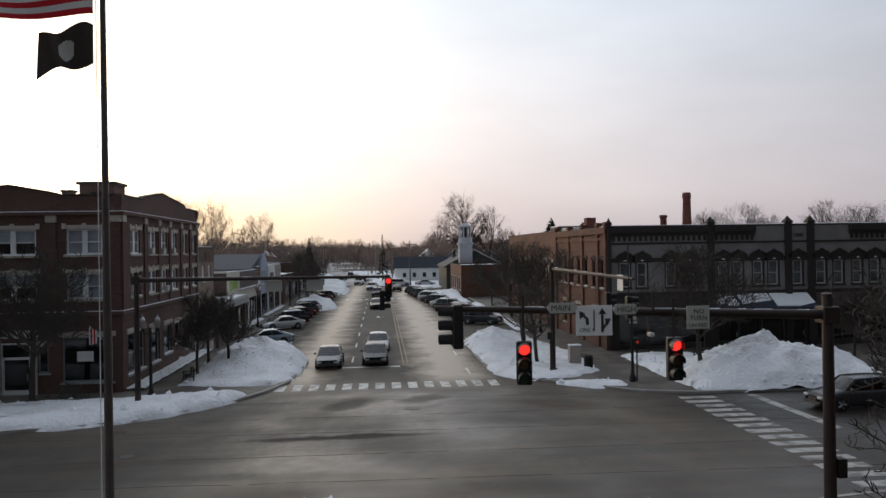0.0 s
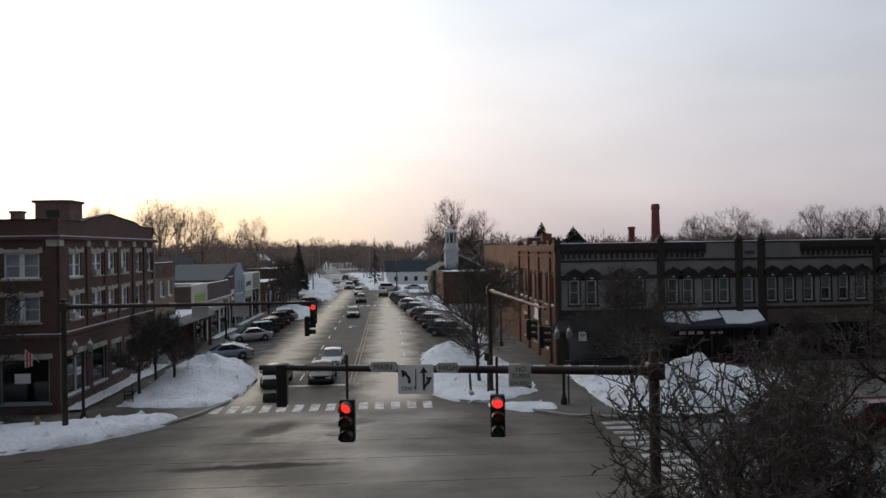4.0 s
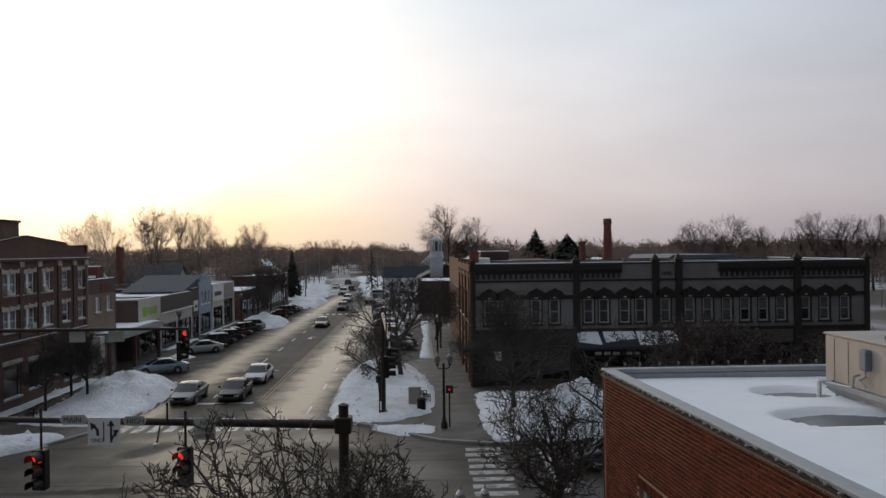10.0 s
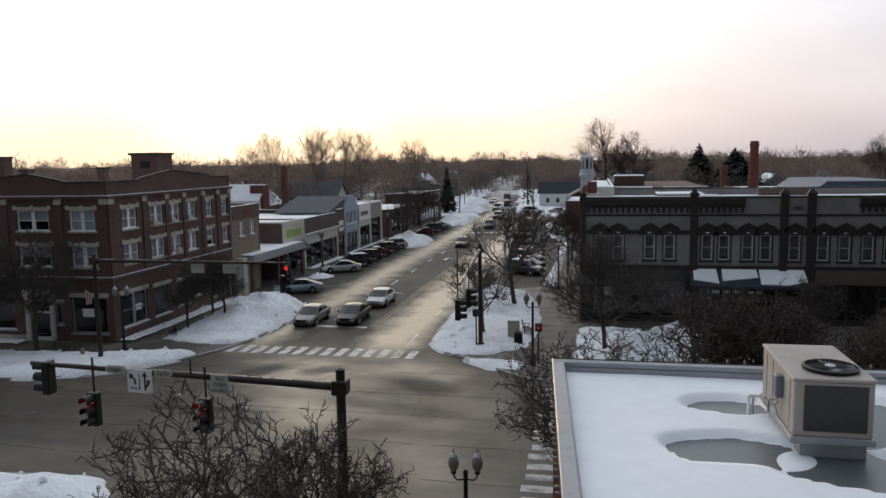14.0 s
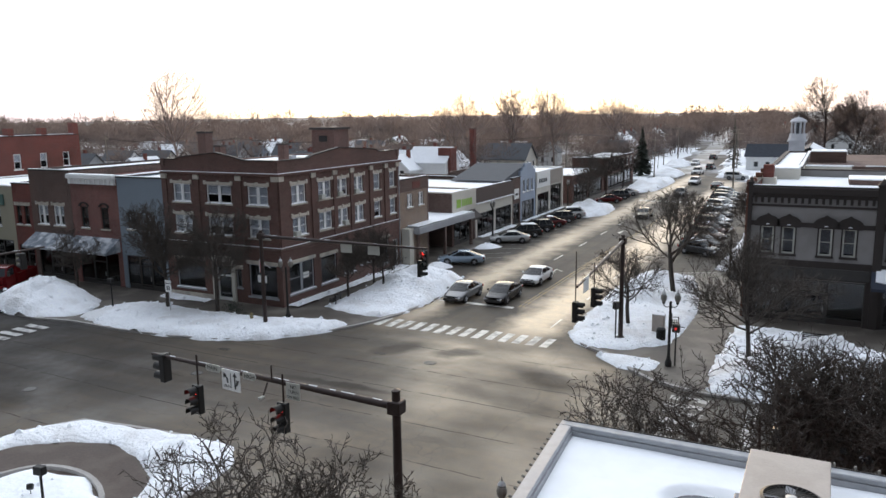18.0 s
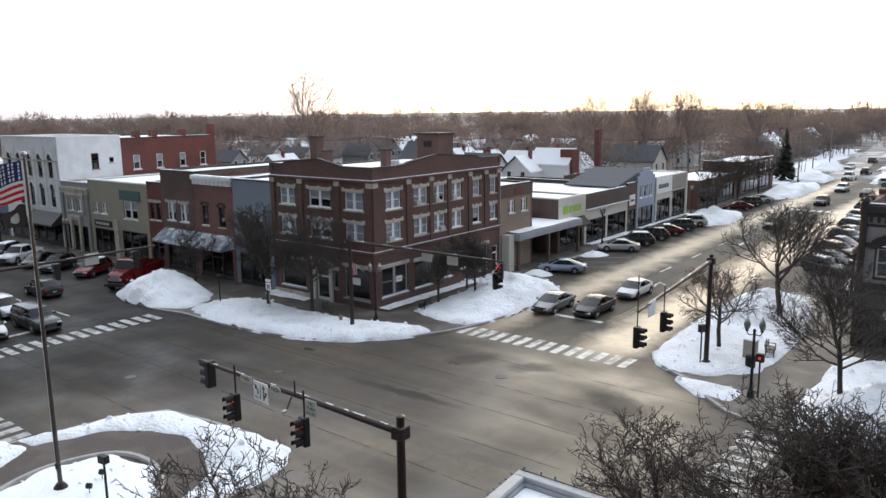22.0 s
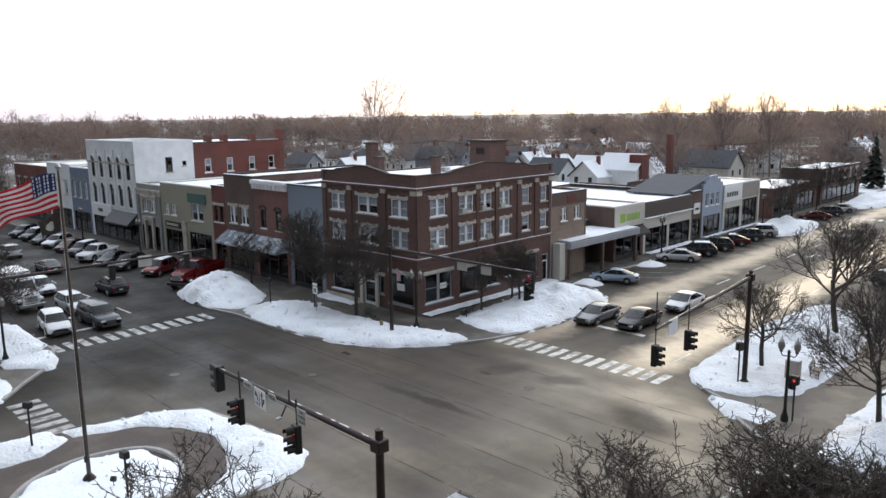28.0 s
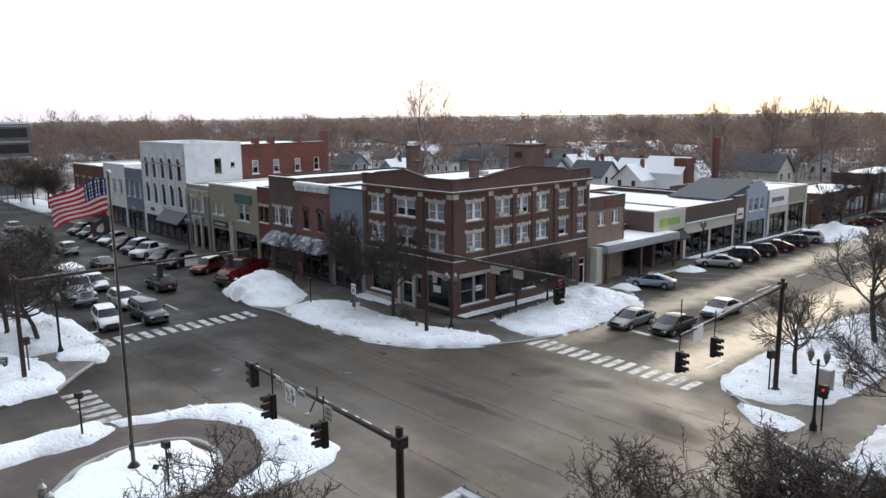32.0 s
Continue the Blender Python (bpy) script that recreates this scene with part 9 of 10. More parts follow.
def flagpole():
    x, y = -17.12, -3.1
    o = thing("flagpole", "tall bare grey-brown metal flagpole in a snowy bed", "flagpole", (x, y, 0.4))
    part("pole", Mesh().cyl((x, y, 0.3), (x, y, 14.8), 0.1, 0.05, 12), mat("weathered_bronze_pole", (0.075, 0.06, 0.05), 0.45, metal=0.2, var=0.4, scale=1.5), o, smooth=True)
    part("base", Mesh().lathe([(0.3, 0.42), (0.3, 0.5), (0.16, 0.7)], 14, (x, y, 0)), BROWN_METAL, o, smooth=True)
    part("ball", Mesh().lathe([(0.02, 14.8), (0.1, 14.86), (0.13, 14.94), (0.09, 15.04), (0.01, 15.08)], 12, (x, y, 0)), STEEL, o, smooth=True)
    part("halyard", Mesh().cyl((x - 0.14, y - 0.05, 1.6), (x - 0.12, y - 0.03, 14.7), 0.01, n=4), SIGN_W, o)
    part("cleat", Mesh().box(x + 0.1, x + 0.2, y - 0.2, y - 0.05, 1.4, 1.7, 0.02), BLACK_METAL, o)

    def cloth(name, label, L, Hh, ztop, droop, amp, colour):
        f = thing(name, label, "flag", (x, y, ztop))
        nu, nv = 40, 26
        dirx, diry = -0.8, -0.6

        def pt(u, w):
            s = u * L
            wave = amp * math.sin(u * 9 + w * 1.5) * u ** 0.6
            return (x + dirx * s * 0.92 - diry * wave - 0.16, y + diry * s * 0.92 + dirx * wave - 0.08, ztop - w * Hh - droop * u ** 1.3 + 0.06 * math.sin(u * 7 + w * 3))
        groups = {}
        for i in range(nu):
            for j in range(nv):
                groups.setdefault(colour((i + 0.5) / nu, (j + 0.5) / nv), []).append((i, j))
        for (pn, mm), cells in groups.items():
            me = Mesh()
            for i, j in cells:
                me.add([pt(i / nu, j / nv), pt((i + 1) / nu, j / nv), pt((i + 1) / nu, (j + 1) / nv), pt(i / nu, (j + 1) / nv)], [(0, 1, 2, 3)])
            ob = part(pn, me, mm, f)
            bmz = bmesh.new()
            bmz.from_mesh(ob.data)
            bmesh.ops.remove_doubles(bmz, verts=bmz.verts[:], dist=1e-4)
            bmz.to_mesh(ob.data)
            bmz.free()
            ob.data.shade_smooth()

    def us(u, w):
        if u < 0.4 and w < 7 / 13:
            a, b = int(u / 0.4 * 13), int(w / (7 / 13) * 11)
            return ("star_field", FLAG_W) if (a + b) % 2 == 0 and a % 2 == 1 and 0 < a < 12 else ("canton", FLAG_B)
        return ("red_cloth", FLAG_R) if int(w * 13) % 2 == 0 else ("white_cloth", FLAG_W)
    cloth("striped_flag", "striped red and white flag with a blue starred corner, flying", 3.3, 1.52, 14.65, 0.95, 0.2, us)
    cloth("dark_flag", "dark flag with a pale round emblem, flying below", 1.1, 0.8, 12.92, 0.4, 0.16, lambda u, w: ("emblem", SIGN_G) if math.hypot((u - 0.5) * 1.6, w - 0.5) < 0.26 else ("field", FLAG_DK))


flagpole()
for x, y in ((-16.4, -1.6), (-15.6, -2.6)):
    o = thing("ground_floodlight", "small black floodlight on a stake in the snow", "floodlight", (x, y, 0.4))
    part("stake", Mesh().cyl((x, y, 0.4), (x, y, 0.75), 0.02, n=6), BLACK_METAL, o)
    part("head", Mesh(pose(x, y, 0.8, -40, 0, 40)).box(-0.12, 0.12, -0.1, 0.1, -0.1, 0.12, 0.02), BLACK_METAL, o)
o = thing("bracket_flag", "small striped flag on a pole fixed to the brick corner", "flag", (-27.9, 27.6, 3.6))
part("pole", Mesh().cyl((-28.2, 27.7, 3.3), (-28.6, 26.8, 4.2), 0.02, n=6), SIGN_W, o)
for i in range(5):
    part("stripe", Mesh().box(-28.64 + i * 0.09, -28.56 + i * 0.09, 26.85, 26.87, 3.1 + i * 0.02, 4.1 - i * 0.04), FLAG_R if i % 2 else FLAG_W, o)


# overhead lines behind the shops
POLE = mat("weathered_pole_wood", (0.2, 0.175, 0.15), 0.9, var=0.3, scale=1.5)
o = thing("power_line", "wooden utility poles and sagging wires behind the shops", "power line", (-60, 100, 0))
pts = [(-150, 112), (-110.4, 115.2), (-83.6, 129.5), (-69.5, 137), (-43.3, 151), (-27.5, 205)]
for x, y in pts:
    p = part("pole", Mesh().cyl((x, y, -0.05), (x, y, 11.0), 0.16, 0.11, 8), POLE, o)
    part("crossarm", Mesh().box(x - 1.1, x + 1.1, y - 0.06, y + 0.06, 10.2, 10.4), POLE, p)
for (x0, y0), (x1, y1) in zip(pts[:-1], pts[1:]):
    for k in (-0.9, 0.9):
        w = [(x0 + (x1 - x0) * t / 8 + k, y0 + (y1 - y0) * t / 8, 10.45 - 1.2 * 4 * (t / 8) * (1 - t / 8)) for t in range(9)]
        wv = [(x_ + a_, y_, z_ + b_) for x_, y_, z_ in w for a_, b_ in ((-0.035, -0.025), (0.035, -0.025), (0, 0.035))]
        part("wire", Mesh().add(wv, [(3 * i + j, 3 * i + (j + 1) % 3, 3 * i + 3 + (j + 1) % 3, 3 * i + 3 + j) for i in range(8) for j in range(3)]), BLACK_METAL, o)


for x, y, h in ((-5.4, 140, 10.5), (-8.6, 176, 10.5), (-13.0, 214, 10.5), (-24.9, 160, 9.5), (-30.5, 200, 9.5)):
    o = thing("utility_pole", "weathered wooden utility pole beside the far road", "utility pole", (x, y, 0), "far utility poles")
    part("shaft", Mesh().cyl((x, y, -0.05), (x, y, h), 0.15, 0.1, 8), POLE, o)
    part("crossarm", Mesh().box(x - 1.2, x + 1.2, y - 0.06, y + 0.06, h - 0.9, h - 0.72), POLE, o)


# ---- vehicles ----
KINDS = {
    "sedan": dict(L=4.8, W=1.84, r=0.33, wb=2.8, body=[(0.0, 0.62, 0.80), (0.35, 0.70, 0.90), (1.2, 0.92, 0.98), (1.7, 0.97, 1.0), (3.6, 0.98, 1.0), (4.35, 1.02, 0.96), (4.8, 0.92, 0.84)], cab=[(1.15, 0.95), (2.1, 1.42), (3.25, 1.44), (4.4, 1.03)]),
    "suv": dict(L=4.65, W=1.86, r=0.36, wb=2.68, body=[(0.0, 0.72, 0.82), (0.3, 0.86, 0.92), (1.15, 1.03, 0.99), (1.6, 1.06, 1.0), (3.9, 1.1, 1.0), (4.45, 1.1, 0.97), (4.65, 0.98, 0.9)], cab=[(1.15, 1.03), (1.85, 1.62), (3.9, 1.66), (4.5, 1.12)]),
    "bigsuv": dict(L=5.1, W=2.0, r=0.39, wb=2.95, body=[(0.0, 0.85, 0.86), (0.3, 1.0, 0.95), (1.35, 1.12, 1.0), (1.7, 1.14, 1.0), (4.6, 1.17, 1.0), (5.0, 1.15, 0.98), (5.1, 1.05, 0.93)], cab=[(1.4, 1.12), (2.0, 1.78), (4.7, 1.82), (5.02, 1.2)]),
    "pickup": dict(L=5.9, W=2.03, r=0.41, wb=3.74, body=[(0.0, 0.9, 0.88), (0.3, 1.08, 0.96), (1.5, 1.16, 1.0), (1.9, 1.18, 1.0), (5.6, 1.2, 1.0), (5.85, 1.18, 0.99), (5.9, 1.1, 0.96)], cab=[(1.5, 1.15), (2.2, 1.86), (3.7, 1.88), (3.95, 1.2)]),
}


def make_car(kind, paint, lights):
    k = KINDS[kind]
    L, W, r = k["L"], k["W"], k["r"]
    out = {}
    sec = []
    body = Mesh()

    def at(x, col):
        for p, q in zip(k["body"][:-1], k["body"][1:]):
            if x <= q[0]:
                t = (x - p[0]) / (q[0] - p[0])
                return p[col] + (q[col] - p[col]) * (t * t * (3 - 2 * t) * 0.6 + t * 0.4)
        return k["body"][-1][col]
    for i in range(25):
        x = L * (0.5 - 0.5 * math.cos(math.pi * i / 24))
        end = min(1.0, min(x, L - x) / 0.55)
        w = W / 2 * min(at(x, 2) + 0.03, 1.0) * (0.76 + 0.24 * math.sqrt(1 - (1 - end) ** 2))
        zt, zb = at(x, 1) - 0.06 * (1 - end) ** 2, 0.24 + 0.16 * (1 - end) ** 2
        half = [(0.8, zb), (0.95, zb + 0.08), (0.985, zb + 0.2), (1.0, zb + 0.3), (0.99, zt - 0.3), (0.985, zt - 0.2), (0.955, zt - 0.1), (0.88, zt - 0.035), (0.7, zt), (0.35, zt + 0.022)]
        sec.append([(x, -w * a, z) for a, z in half] + [(x, w * a, z) for a, z in half[::-1]])
    n = len(sec[0])
    v = [p for s in sec for p in s]
    f = [(i * n + j, i * n + (j + 1) % n, (i + 1) * n + (j + 1) % n, (i + 1) * n + j) for i in range(len(sec) - 1) for j in range(n)]
    f += [tuple(range(n - 1, -1, -1)), tuple(range((len(sec) - 1) * n, len(sec) * n))]
    v = [(x - L / 2, y, z) for x, y, z in v]
    body.add(v, f)
    out["body"] = [(body, paint, True)]
    cab = k["cab"]
    wr, wb_ = W / 2 * 0.74, W / 2 * 0.93
    (xa, za), (xb, zb), (xc, zc), (xd, zd) = [(x - L / 2, z) for x, z in cab]

    def side(u, w_, s_, push=0.0):
        """A point of the cabin's flank: u from the windscreen's foot to the rear window's, w_ from belt to roof."""
        x = (xa + (xd - xa) * u) * (1 - w_) + (xb + (xc - xb) * u) * w_
        z0 = za + (zd - za) * u - 0.05
        z1 = zb + (zc - zb) * u + 0.035 * math.sin(math.pi * u) - 0.05
        y = (wb_ + (wr - wb_) * (w_ ** 1.5)) * (1 - 0.05 * (2 * u - 1) ** 2)
        return (x, s_ * (y + push), z0 + (z1 - z0) * w_)

    def sheet(rows):
        me = Mesh()
        nr, nc = len(rows), len(rows[0])
        return me.add([p for r_ in rows for p in r_], [(i * nc + j, i * nc + j + 1, (i + 1) * nc + j + 1, (i + 1) * nc + j) for i in range(nr - 1) for j in range(nc - 1)])

    def bowed(u, ws, bow, rise):
        """Rows across the car at the flank's edge u, bowed outwards in the middle."""
        rows = []
        for w_ in ws:
            (x, y, z), row = side(u, w_, 1), []
            for j in range(7):
                t = -1 + j / 3
                row.append((x + bow * (1 - t * t) * (1 - 0.5 * w_), y * t, z + rise * (1 - t * t)))
            rows.append(row)
        return rows
    ws = (0.0, 0.33, 0.66, 1.0)
    out["windscreen"] = [(sheet(bowed(0.0, ws, -0.16, 0.02)), CARGLASS, True)]
    out["rear_window"] = [(sheet(bowed(1.0, ws, 0.12, 0.02)), CARGLASS, True)]
    posts = {"sedan": (0.0, 0.06, 0.5, 0.54, 0.84, 1.0), "suv": (0.0, 0.06, 0.42, 0.46, 0.72, 0.77, 0.93, 1.0), "bigsuv": (0.0, 0.06, 0.36, 0.4, 0.64, 0.68, 0.94, 1.0), "pickup": (0.0, 0.07, 0.5, 0.55, 0.9, 1.0)}[kind]
    gl, pil = [], []
    for s in (-1, 1):
        for q, (u0, u1) in enumerate(zip(posts[:-1], posts[1:])):
            us_ = [u0 + (u1 - u0) * i / 3 for i in range(4)]
            if q % 2:
                gl.append((sheet([[side(u, w_, s, -0.008) for u in us_] for w_ in (0.0, 0.3, 0.6, 0.92)]), CARGLASS, True))
            else:
                pil.append((sheet([[side(u, w_, s) for u in us_] for w_ in (0.0, 0.3, 0.6, 0.95)]), paint if q in (0, len(posts) - 2) else TRIM_DK, True))
        pil.append((sheet([[side(i / 8, w_, s, 0.004) for i in range(9)] for w_ in (0.9, 1.0)]), paint, True))
    out["side_window"] = gl
    rows = []
    for i in range(9):
        x, y, z = side(i / 8, 1.0, 1)
        rows.append([(x + (-0.08 if i == 0 else 0.06 if i == 8 else 0) * (1 - (-1 + j / 3) ** 2), y * (-1 + j / 3) * 1.004, z + (0.055 if 0 < i < 8 else 0.022) * (1 - (-1 + j / 3) ** 2)) for j in range(7)])
    roof = sheet(rows)
    inn = Mesh().box(xb - 0.2, xc, -wr * 0.95, wr * 0.95, 0.5, za + 0.12).box(xb + 0.15, xb + 0.35, -wr * 0.8, -wr * 0.2, za, zb - 0.15).box(xb + 0.15, xb + 0.35, wr * 0.2, wr * 0.8, za, zb - 0.15)
    out["seats"] = [(inn, DARK, False)]
    out["roof"] = [(roof, paint, True)]
    out["pillar"] = pil
    hw = W / 2
    out["headlight"] = [(Mesh().box(-L / 2 - 0.01, -L / 2 + 0.25, s * hw * 0.62 - 0.18, s * hw * 0.62 + 0.18, k["body"][0][1] - 0.14, k["body"][0][1] + 0.0, 0.03), HEADLAMP, False) for s in (-1, 1)]
    out["tail_light"] = [(Mesh().box(L / 2 - 0.12, L / 2 + 0.012, s * hw * 0.74 - 0.14, s * hw * 0.74 + 0.14, k["body"][-1][1] - 0.28, k["body"][-1][1] - 0.08, 0.02), TAIL, False) for s in (-1, 1)]
    out["grille"] = [(Mesh().box(-L / 2 - 0.012, -L / 2 + 0.05, -hw * 0.38, hw * 0.38, 0.46, k["body"][0][1] - 0.08, 0.02), TRIM_DK, False)]
    out["bumper"] = [(Mesh().box(-L / 2 - 0.05, -L / 2 + 0.1, -hw * 0.76, hw * 0.76, 0.3, 0.45, 0.03), TRIM_DK, False), (Mesh().box(L / 2 - 0.1, L / 2 + 0.05, -hw * 0.8, hw * 0.8, 0.32, 0.5, 0.03), TRIM_DK, False)]
    out["number_plate"] = [(Mesh().box(L / 2 + 0.012, L / 2 + 0.06, -0.16, 0.16, 0.6, 0.7), SIGN_G, False)]
    out["mirror"] = [(Mesh().box(xa + 0.25, xa + 0.4, s * (hw + 0.08) - 0.09, s * (hw + 0.08) + 0.09, za - 0.02, za + 0.14, 0.03), paint, False) for s in (-1, 1)]
    if kind == "pickup":
        out["bed_liner"] = [(Mesh().box(xd + 0.12, L / 2 - 0.12, -hw * 0.8, hw * 0.8, 1.15, 1.205), TRIM_DK, False)]
    out["wheel_arch"] = [(Mesh().cyl((x, s * (hw - 0.3), r + 0.02), (x, s * (hw + 0.006), r + 0.02), r * 1.17, n=20), TRIM_DK, False) for x in (-k["wb"] / 2, k["wb"] / 2) for s in (-1, 1)]
    wheels = []
    for x in (-k["wb"] / 2, k["wb"] / 2):
        for s in (-1, 1):
            y = s * (hw - 0.1)
            ty = Mesh().cyl((x, y - s * 0.11, r), (x, y + s * 0.12, r), r, r * 0.97, 20)
            ri = Mesh().cyl((x, y, r), (x, y + s * 0.124, r), r * 0.2, n=10)
            for j in range(5):
                a = 2 * math.pi * j / 5
                c_, s_ = math.cos(a) * r * 0.66, math.sin(a) * r * 0.66
                ri.cyl((x, y + s * 0.118, r), (x + c_, y + s * 0.122, r + s_), r * 0.16, r * 0.12, 6)
            wheels.append((ty, ri))
    res = {nm: [me.data(nm, mm, sm) for me, mm, sm in li] for nm, li in out.items()}
    res["wheel"] = [(a.data("wheel", RUBBER, True), b.data("rim", RIM)) for a, b in wheels]
    if lights:
        res["snow_cap"] = [Mesh().add([(xb + 0.1, -wr + 0.12, zb - 0.03), (xc - 0.1, -wr + 0.12, zc - 0.03), (xc - 0.1, wr - 0.12, zc - 0.03), (xb + 0.1, wr - 0.12, zb - 0.03), (xb + 0.25, -wr + 0.25, zb + 0.07), (xc - 0.25, -wr + 0.25, zc + 0.07), (xc - 0.25, wr - 0.25, zc + 0.07), (xb + 0.25, wr - 0.25, zb + 0.07)],
                                      [(0, 1, 5, 4), (1, 2, 6, 5), (2, 3, 7, 6), (3, 0, 4, 7), (4, 5, 6, 7)]).data("snow_cap", SNOW)]
    return res


PAINTS = {"silver": ((0.6, 0.61, 0.62), 0.25), "grey": ((0.06, 0.062, 0.066), 0.4), "black": ((0.012, 0.012, 0.014), 0.0), "white": ((0.72, 0.72, 0.72), 0.0), "red": ((0.15, 0.01, 0.012), 0.2),
          "darkred": ((0.1, 0.012, 0.014), 0.3), "blue": ((0.33, 0.41, 0.5), 0.25), "green": ((0.03, 0.045, 0.04), 0.3), "brown": ((0.14, 0.1, 0.08), 0.4), "gold": ((0.34, 0.3, 0.24), 0.5), "pewter": ((0.24, 0.24, 0.24), 0.3)}
PAINTM = {n: mat("car_paint_" + n, c, 0.18, metal=m_, var=0.1, scale=1.5, fine=6, bump=0, stain=(0.2, 0.19, 0.17), stain_scale=1.0, stain_amt=0.05) for n, (c, m_) in PAINTS.items()}
NICE = {"sedan": "saloon car", "suv": "compact SUV", "bigsuv": "large SUV", "pickup": "crew-cab pickup truck"}


def car(kind, colour, x, y, heading, state, snow=False):
    """heading: degrees from +x, counter-clockwise, of its nose."""
    parts = shared(("car", kind, colour, snow), lambda: make_car(kind, PAINTM[colour], snow))
    o = thing(kind if kind not in ("bigsuv", "suv", "sedan", "pickup") else {"bigsuv": "suv", "suv": "suv", "sedan": "car", "pickup": "pickup_truck"}[kind],
              "%s %s, %s" % ({"darkred": "dark red", "gold": "pale gold", "pewter": "pewter-grey"}.get(colour, colour), NICE[kind], state), "car" if kind != "pickup" else "pickup truck", (x, y, 0.0))
    o.rotation_euler = (0, 0, radians(heading + 180))
    for nm, li in parts.items():
        for me in li:
            a = me[0] if nm == "wheel" else me
            c = new(nm, a)
            c.parent = o
            if nm == "wheel":
                q = new("rim", me[1])
                q.parent = c
    return o


def work_truck(colour, x, y, heading, body, label):
    """A short lorry: bonnet, upright cab, frame and a box or tipping body; its nose towards heading."""
    o = thing("truck", label, "truck", (x, y, 0))
    m = pose(x, y, 0, 0, 0, heading)
    p = PAINTM[colour]
    part("chassis", Mesh(m).box(-3.6, 3.1, -0.42, 0.42, 0.55, 0.85, 0.02), TRIM_DK, o)
    nose = [(1.35, 0.75), (3.0, 0.75), (3.1, 1.0), (3.05, 1.55), (2.7, 1.72), (1.35, 1.86)]
    part("bonnet", Mesh(m).slab(nose, -0.72, 0.72), p, o)
    cab_ = [(-0.15, 0.7), (1.35, 0.7), (1.35, 1.86), (1.0, 2.6), (0.7, 2.68), (-0.15, 2.68)]
    c = part("cab", Mesh(m).slab(cab_, -1.02, 1.02), p, o)
    part("windscreen", Mesh(m).add([(1.36, -0.92, 1.9), (1.36, 0.92, 1.9), (1.03, 0.86, 2.55), (1.03, -0.86, 2.55)], [(0, 1, 2, 3)]), CARGLASS2_, c)
    for s_ in (-1, 1):
        part("side_window", Mesh(m).slab([(0.05, 1.85), (1.1, 1.85), (0.85, 2.5), (0.05, 2.5)], s_ * 1.03 - 0.008, s_ * 1.03 + 0.008), CARGLASS2_, c)
        part("mudguard", Mesh(m).box(1.75, 2.85, s_ * 0.9 - 0.2, s_ * 0.9 + 0.2, 0.95, 1.25, 0.08), p, o)
        part("headlight", Mesh(m).box(2.95, 3.13, s_ * 0.55 - 0.16, s_ * 0.55 + 0.16, 1.05, 1.25, 0.02), HEADLAMP, o)
        part("mirror", Mesh(m).box(1.15, 1.3, s_ * 1.22 - 0.1, s_ * 1.22 + 0.1, 1.9, 2.35, 0.02), TRIM_DK, c)
    part("grille", Mesh(m).box(3.04, 3.14, -0.5, 0.5, 0.98, 1.5, 0.02), STEEL, o)
    part("bumper", Mesh(m).box(3.0, 3.3, -1.05, 1.05, 0.5, 0.8, 0.04), TRIM_DK if colour == "red" else STEEL, o)
    if body == "box":
        part("cargo_box", Mesh(m).box(-3.9, -0.35, -1.15, 1.15, 0.95, 3.2, 0.04), p, o)
    else:
        t = part("tipping_body", Mesh(m).box(-3.8, -0.4, -1.1, 1.1, 0.95, 1.1).box(-3.8, -0.4, -1.1, -1.02, 1.1, 1.85).box(-3.8, -0.4, 1.02, 1.1, 1.1, 1.85).box(-3.8, -3.72, -1.02, 1.02, 1.1, 1.85).box(-0.48, -0.4, -1.02, 1.02, 1.1, 2.2), p, o)
        for i in range(5):
            part("stake", Mesh(m).box(-3.6 + i * 0.75, -3.5 + i * 0.75, -1.14, -1.1, 1.0, 1.85), p, t)
    for xw, dual in ((2.3, 0.0), (-2.3, 0.28)):
        for s_ in (-1, 1):
            w = part("wheel", Mesh(m).cyl((xw, s_ * (0.72 - dual), 0.48), (xw, s_ * 1.02, 0.48), 0.48, 0.47, 20), RUBBER, o, smooth=True)
            part("rim", Mesh(m).cyl((xw, s_ * 0.99, 0.48), (xw, s_ * 1.03, 0.48), 0.27, n=14), RIM, w)
    return o


CARGLASS2_ = mat("dark_cab_glass", (0.03, 0.032, 0.036), 0.12, var=0.1, bump=0)
W_ = "waiting at the lights"
P_ = "parked at an angle to the kerb"
car("sedan", "black", -12.1, 37.9, -90, W_)
car("sedan", "pewter", -15.4, 37.0, -90, W_)
car("sedan", "white", -11.9, 45.4, -90, W_)
car("sedan", "blue", -22.0, 50.4, 200, P_)
for i, (kd, c) in enumerate((("sedan", "silver"), ("suv", "black"), ("suv", "black"), ("sedan", "darkred"), ("suv", "grey"), ("suv", "silver"))):
    car(kd, c, -22.3, 64.5 + i * 4.6, 205, P_, i % 2 == 1)
for i, (kd, c) in enumerate((("sedan", "darkred"), ("suv", "grey"), ("sedan", "silver"))):
    car(kd, c, -22.0, 108 + i * 6, 205, P_)
for i, (kd, c) in enumerate((("suv", "grey"), ("sedan", "black"), ("suv", "brown"), ("sedan", "darkred"), ("suv", "grey"), ("sedan", "silver"), ("suv", "black"), ("sedan", "grey"), ("suv", "silver"), ("sedan", "black"), ("suv", "grey"), ("suv", "green"), ("suv", "green"))):
    car(kd, c, -0.4 - i * 0.36, 65.0 + i * 5.0, -28, P_, i % 3 == 0)
car("suv", "white", -46.2, 5.4, -8, W_), car("bigsuv", "grey", -45.6, 8.7, 0, W_), car("suv", "silver", -51.9, 8.9, 0, W_)
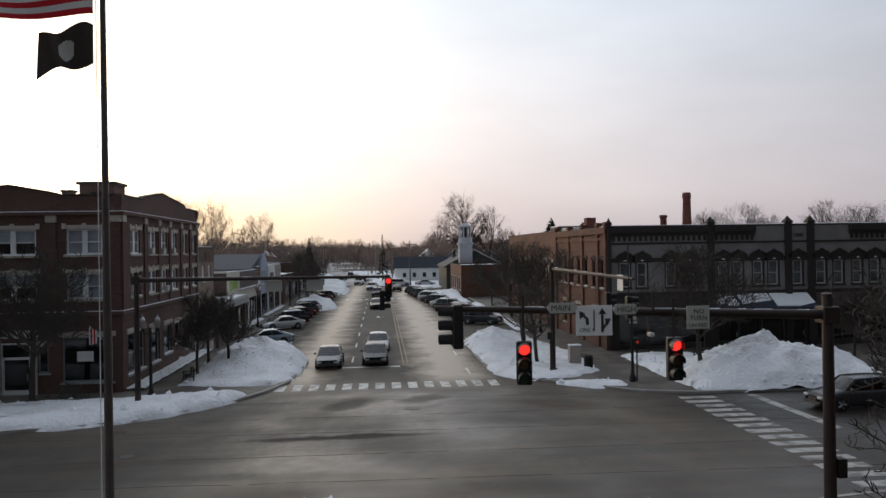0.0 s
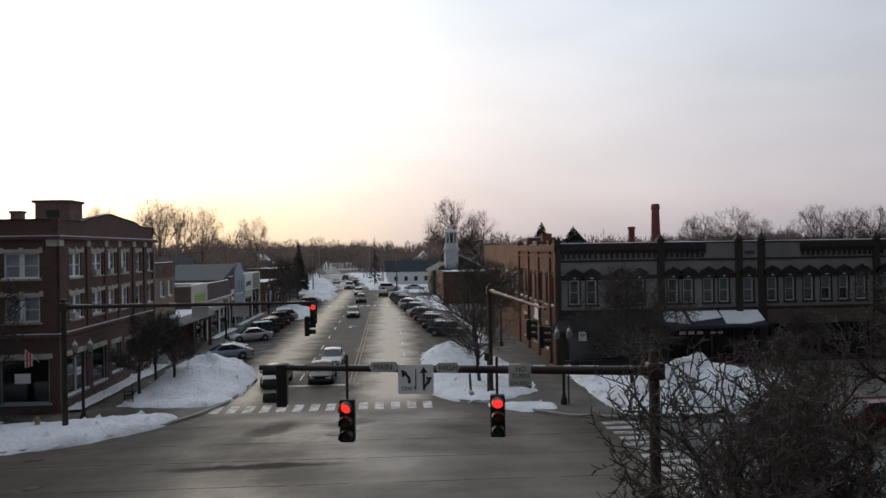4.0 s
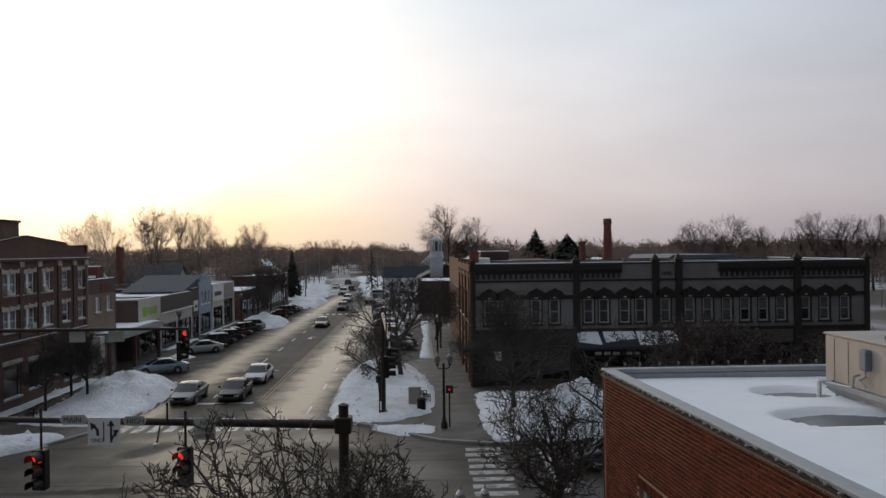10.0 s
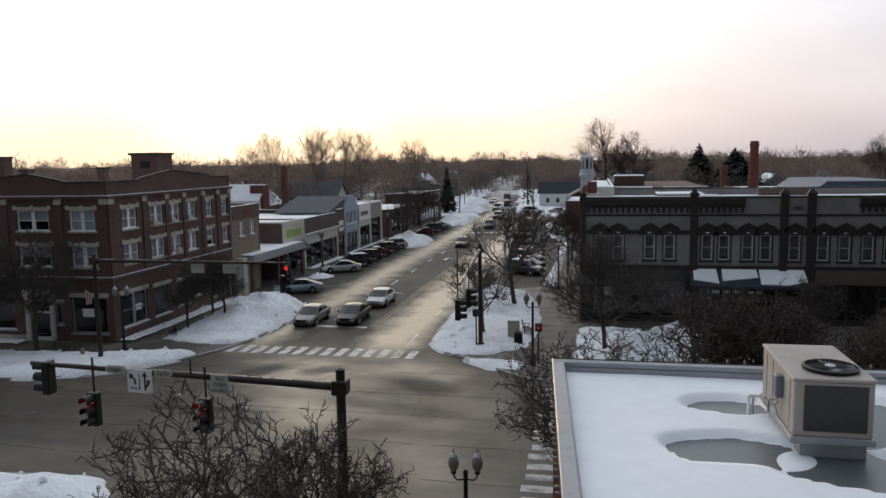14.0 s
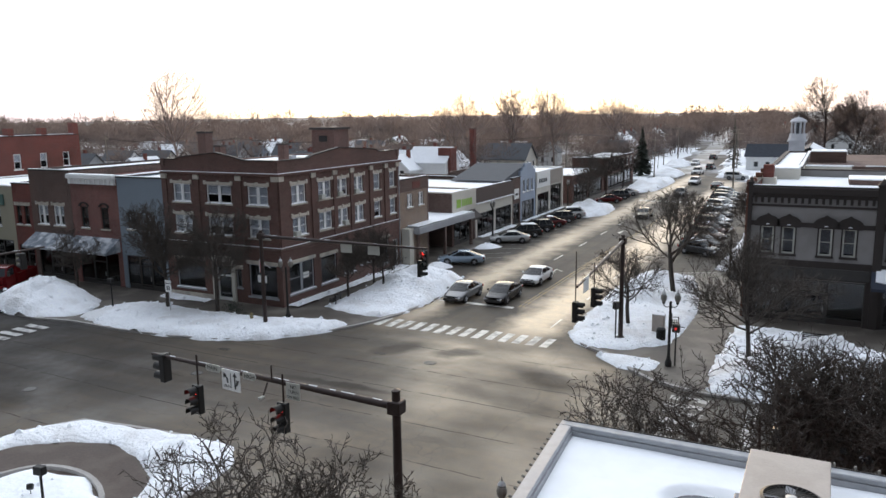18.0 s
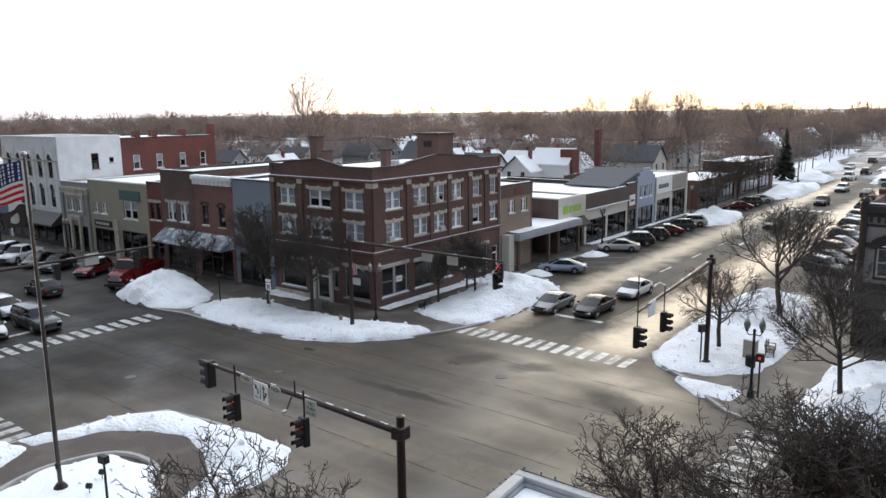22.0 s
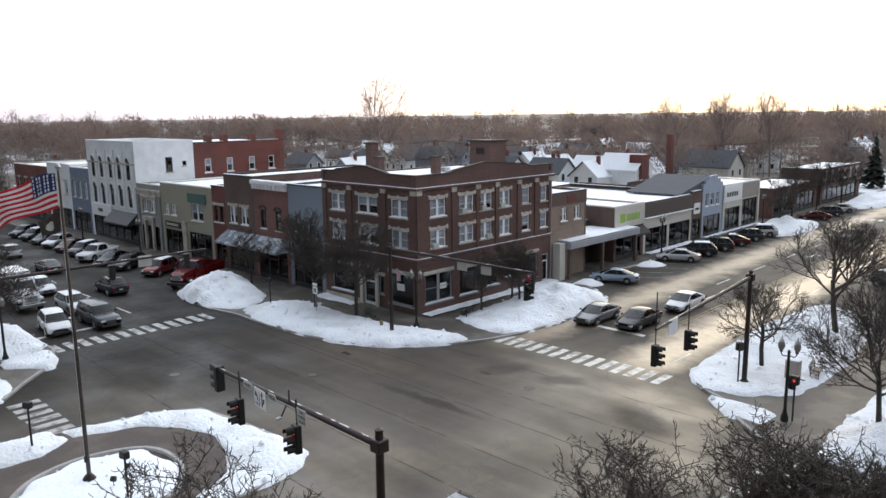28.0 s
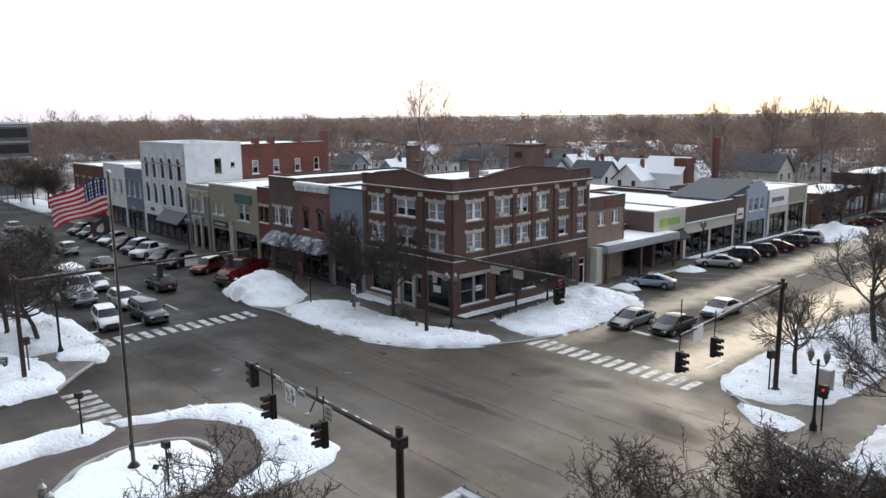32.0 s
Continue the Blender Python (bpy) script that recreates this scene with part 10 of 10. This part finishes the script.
work_truck("white", -57.0, 6.2, 0, "box", "white delivery truck with a long bonnet, waiting at the lights"), car("suv", "silver", -61.5, 9.3, 0, W_)
car("suv", "grey", -56.5, 14.2, 180, "driving along the shopping street")
work_truck("red", -53.6, 21.6, -62, "tipper", "red tipper truck parked at the kerb beside the snow pile"), car("suv", "red", -61.4, 21.6, -62, P_, True)
for i, (kd, c) in enumerate((("suv", "black"), ("sedan", "black"), ("pickup", "white"), ("suv", "black"), ("sedan", "darkred"), ("suv", "silver"), ("sedan", "grey"), ("suv", "black"), ("suv", "grey"))):
    car(kd, c, -67.0 - i * 4.4, 20.6, -60, P_, i % 4 == 3)
for i, (kd, c) in enumerate((("sedan", "silver"), ("suv", "white"), ("sedan", "grey"), ("suv", "black"))):
    car(kd, c, -70 - i * 9, 7.4, 0, "queuing on the shopping street")
for i in range(8):
    car(("suv", "sedan", "pickup", "suv")[i % 4], ("grey", "black", "white", "silver", "darkred", "black", "grey", "white")[i], -66.5 - i * 7.3, 5.2 + 0.3 * (i % 2), 0, "queuing on the shopping street", i % 3 == 1)
for i in range(4):
    car(("sedan", "suv")[i % 2], ("grey", "white", "black", "silver")[i], -72 - i * 13.5, 13.6, 180, "driving along the shopping street")
car("suv", "grey", 12.3, 17.6, 180, "waiting at the crosswalk by the snow")
car("suv", "darkred", 17.8, 17.8, 180, "waiting behind another car")
car("sedan", "gold", -12.3, 92, -90, "driving down the wide street"), car("suv", "black", -12.3, 122, -90, "driving down the wide street")
for kd, c, x, y, hd in (("suv", "silver", -13.6, 146, -94), ("sedan", "grey", -8.2, 139, 86), ("pickup", "white", -17.0, 172, -94), ("suv", "black", -16.4, 190, 86), ("sedan", "white", -22.6, 205, -94), ("suv", "grey", -21.4, 232, 86), ("bigsuv", "white", -7.0, 160.5, 4), ("sedan", "silver", -1.0, 161, 4)):
    car(kd, c, x, y, hd, "far up the wide street")


# ---- bricks of the near wall ----
def near_bricks():
    """Courses of single bricks on the street wall; those by the corner are parts, the rest one joined part."""
    bl, bh, j = 0.207, 0.066, 0.012
    me = Mesh().box(0, bl, -0.007, 0.004, 0, bh, 0.003).data("brick", BRICK_D)
    half = Mesh().box(0, bl / 2 - j / 2, -0.007, 0.004, 0, bh, 0.003).data("brick", BRICK_D)
    rest = Mesh(D_WEST)
    rnd = random.Random(2)
    n = 0

    row = 0
    z = 8.195 - bh
    while z > 3.3:
        u = 0.0 if row % 2 == 0 else bl / 2 + j / 2
        if row % 2:
            put_mesh("brick", half, NEAR, D_WEST @ Matrix.Translation((0, 0, z)))
        while u < 17:
            if not any(h[0] - bl < u < h[1] and h[2] - bh < z < h[3] + 0.22 for h in D_HOLES):
                d = rnd.uniform(-0.003, 0.002)
                if z > 7.2 and u < 4.6 and n < 260:
                    put_mesh("brick", me, NEAR, D_WEST @ Matrix.Translation((u, d, z)))
                    n += 1
                else:
                    rest.add([(u, -0.007 + d, z), (u + bl, -0.007 + d, z), (u + bl, -0.007 + d, z + bh), (u, -0.007 + d, z + bh), (u, 0.004, z), (u + bl, 0.004, z), (u + bl, 0.004, z + bh), (u, 0.004, z + bh)],
                             [(0, 1, 2, 3), (0, 4, 5, 1), (1, 5, 6, 2), (2, 6, 7, 3), (3, 7, 4, 0)])
            u += bl + j
        z -= bh + j
        row += 1
    part("brickwork", rest, BRICK_DI, NEAR, "red brick courses", kind="stuff")


near_bricks()
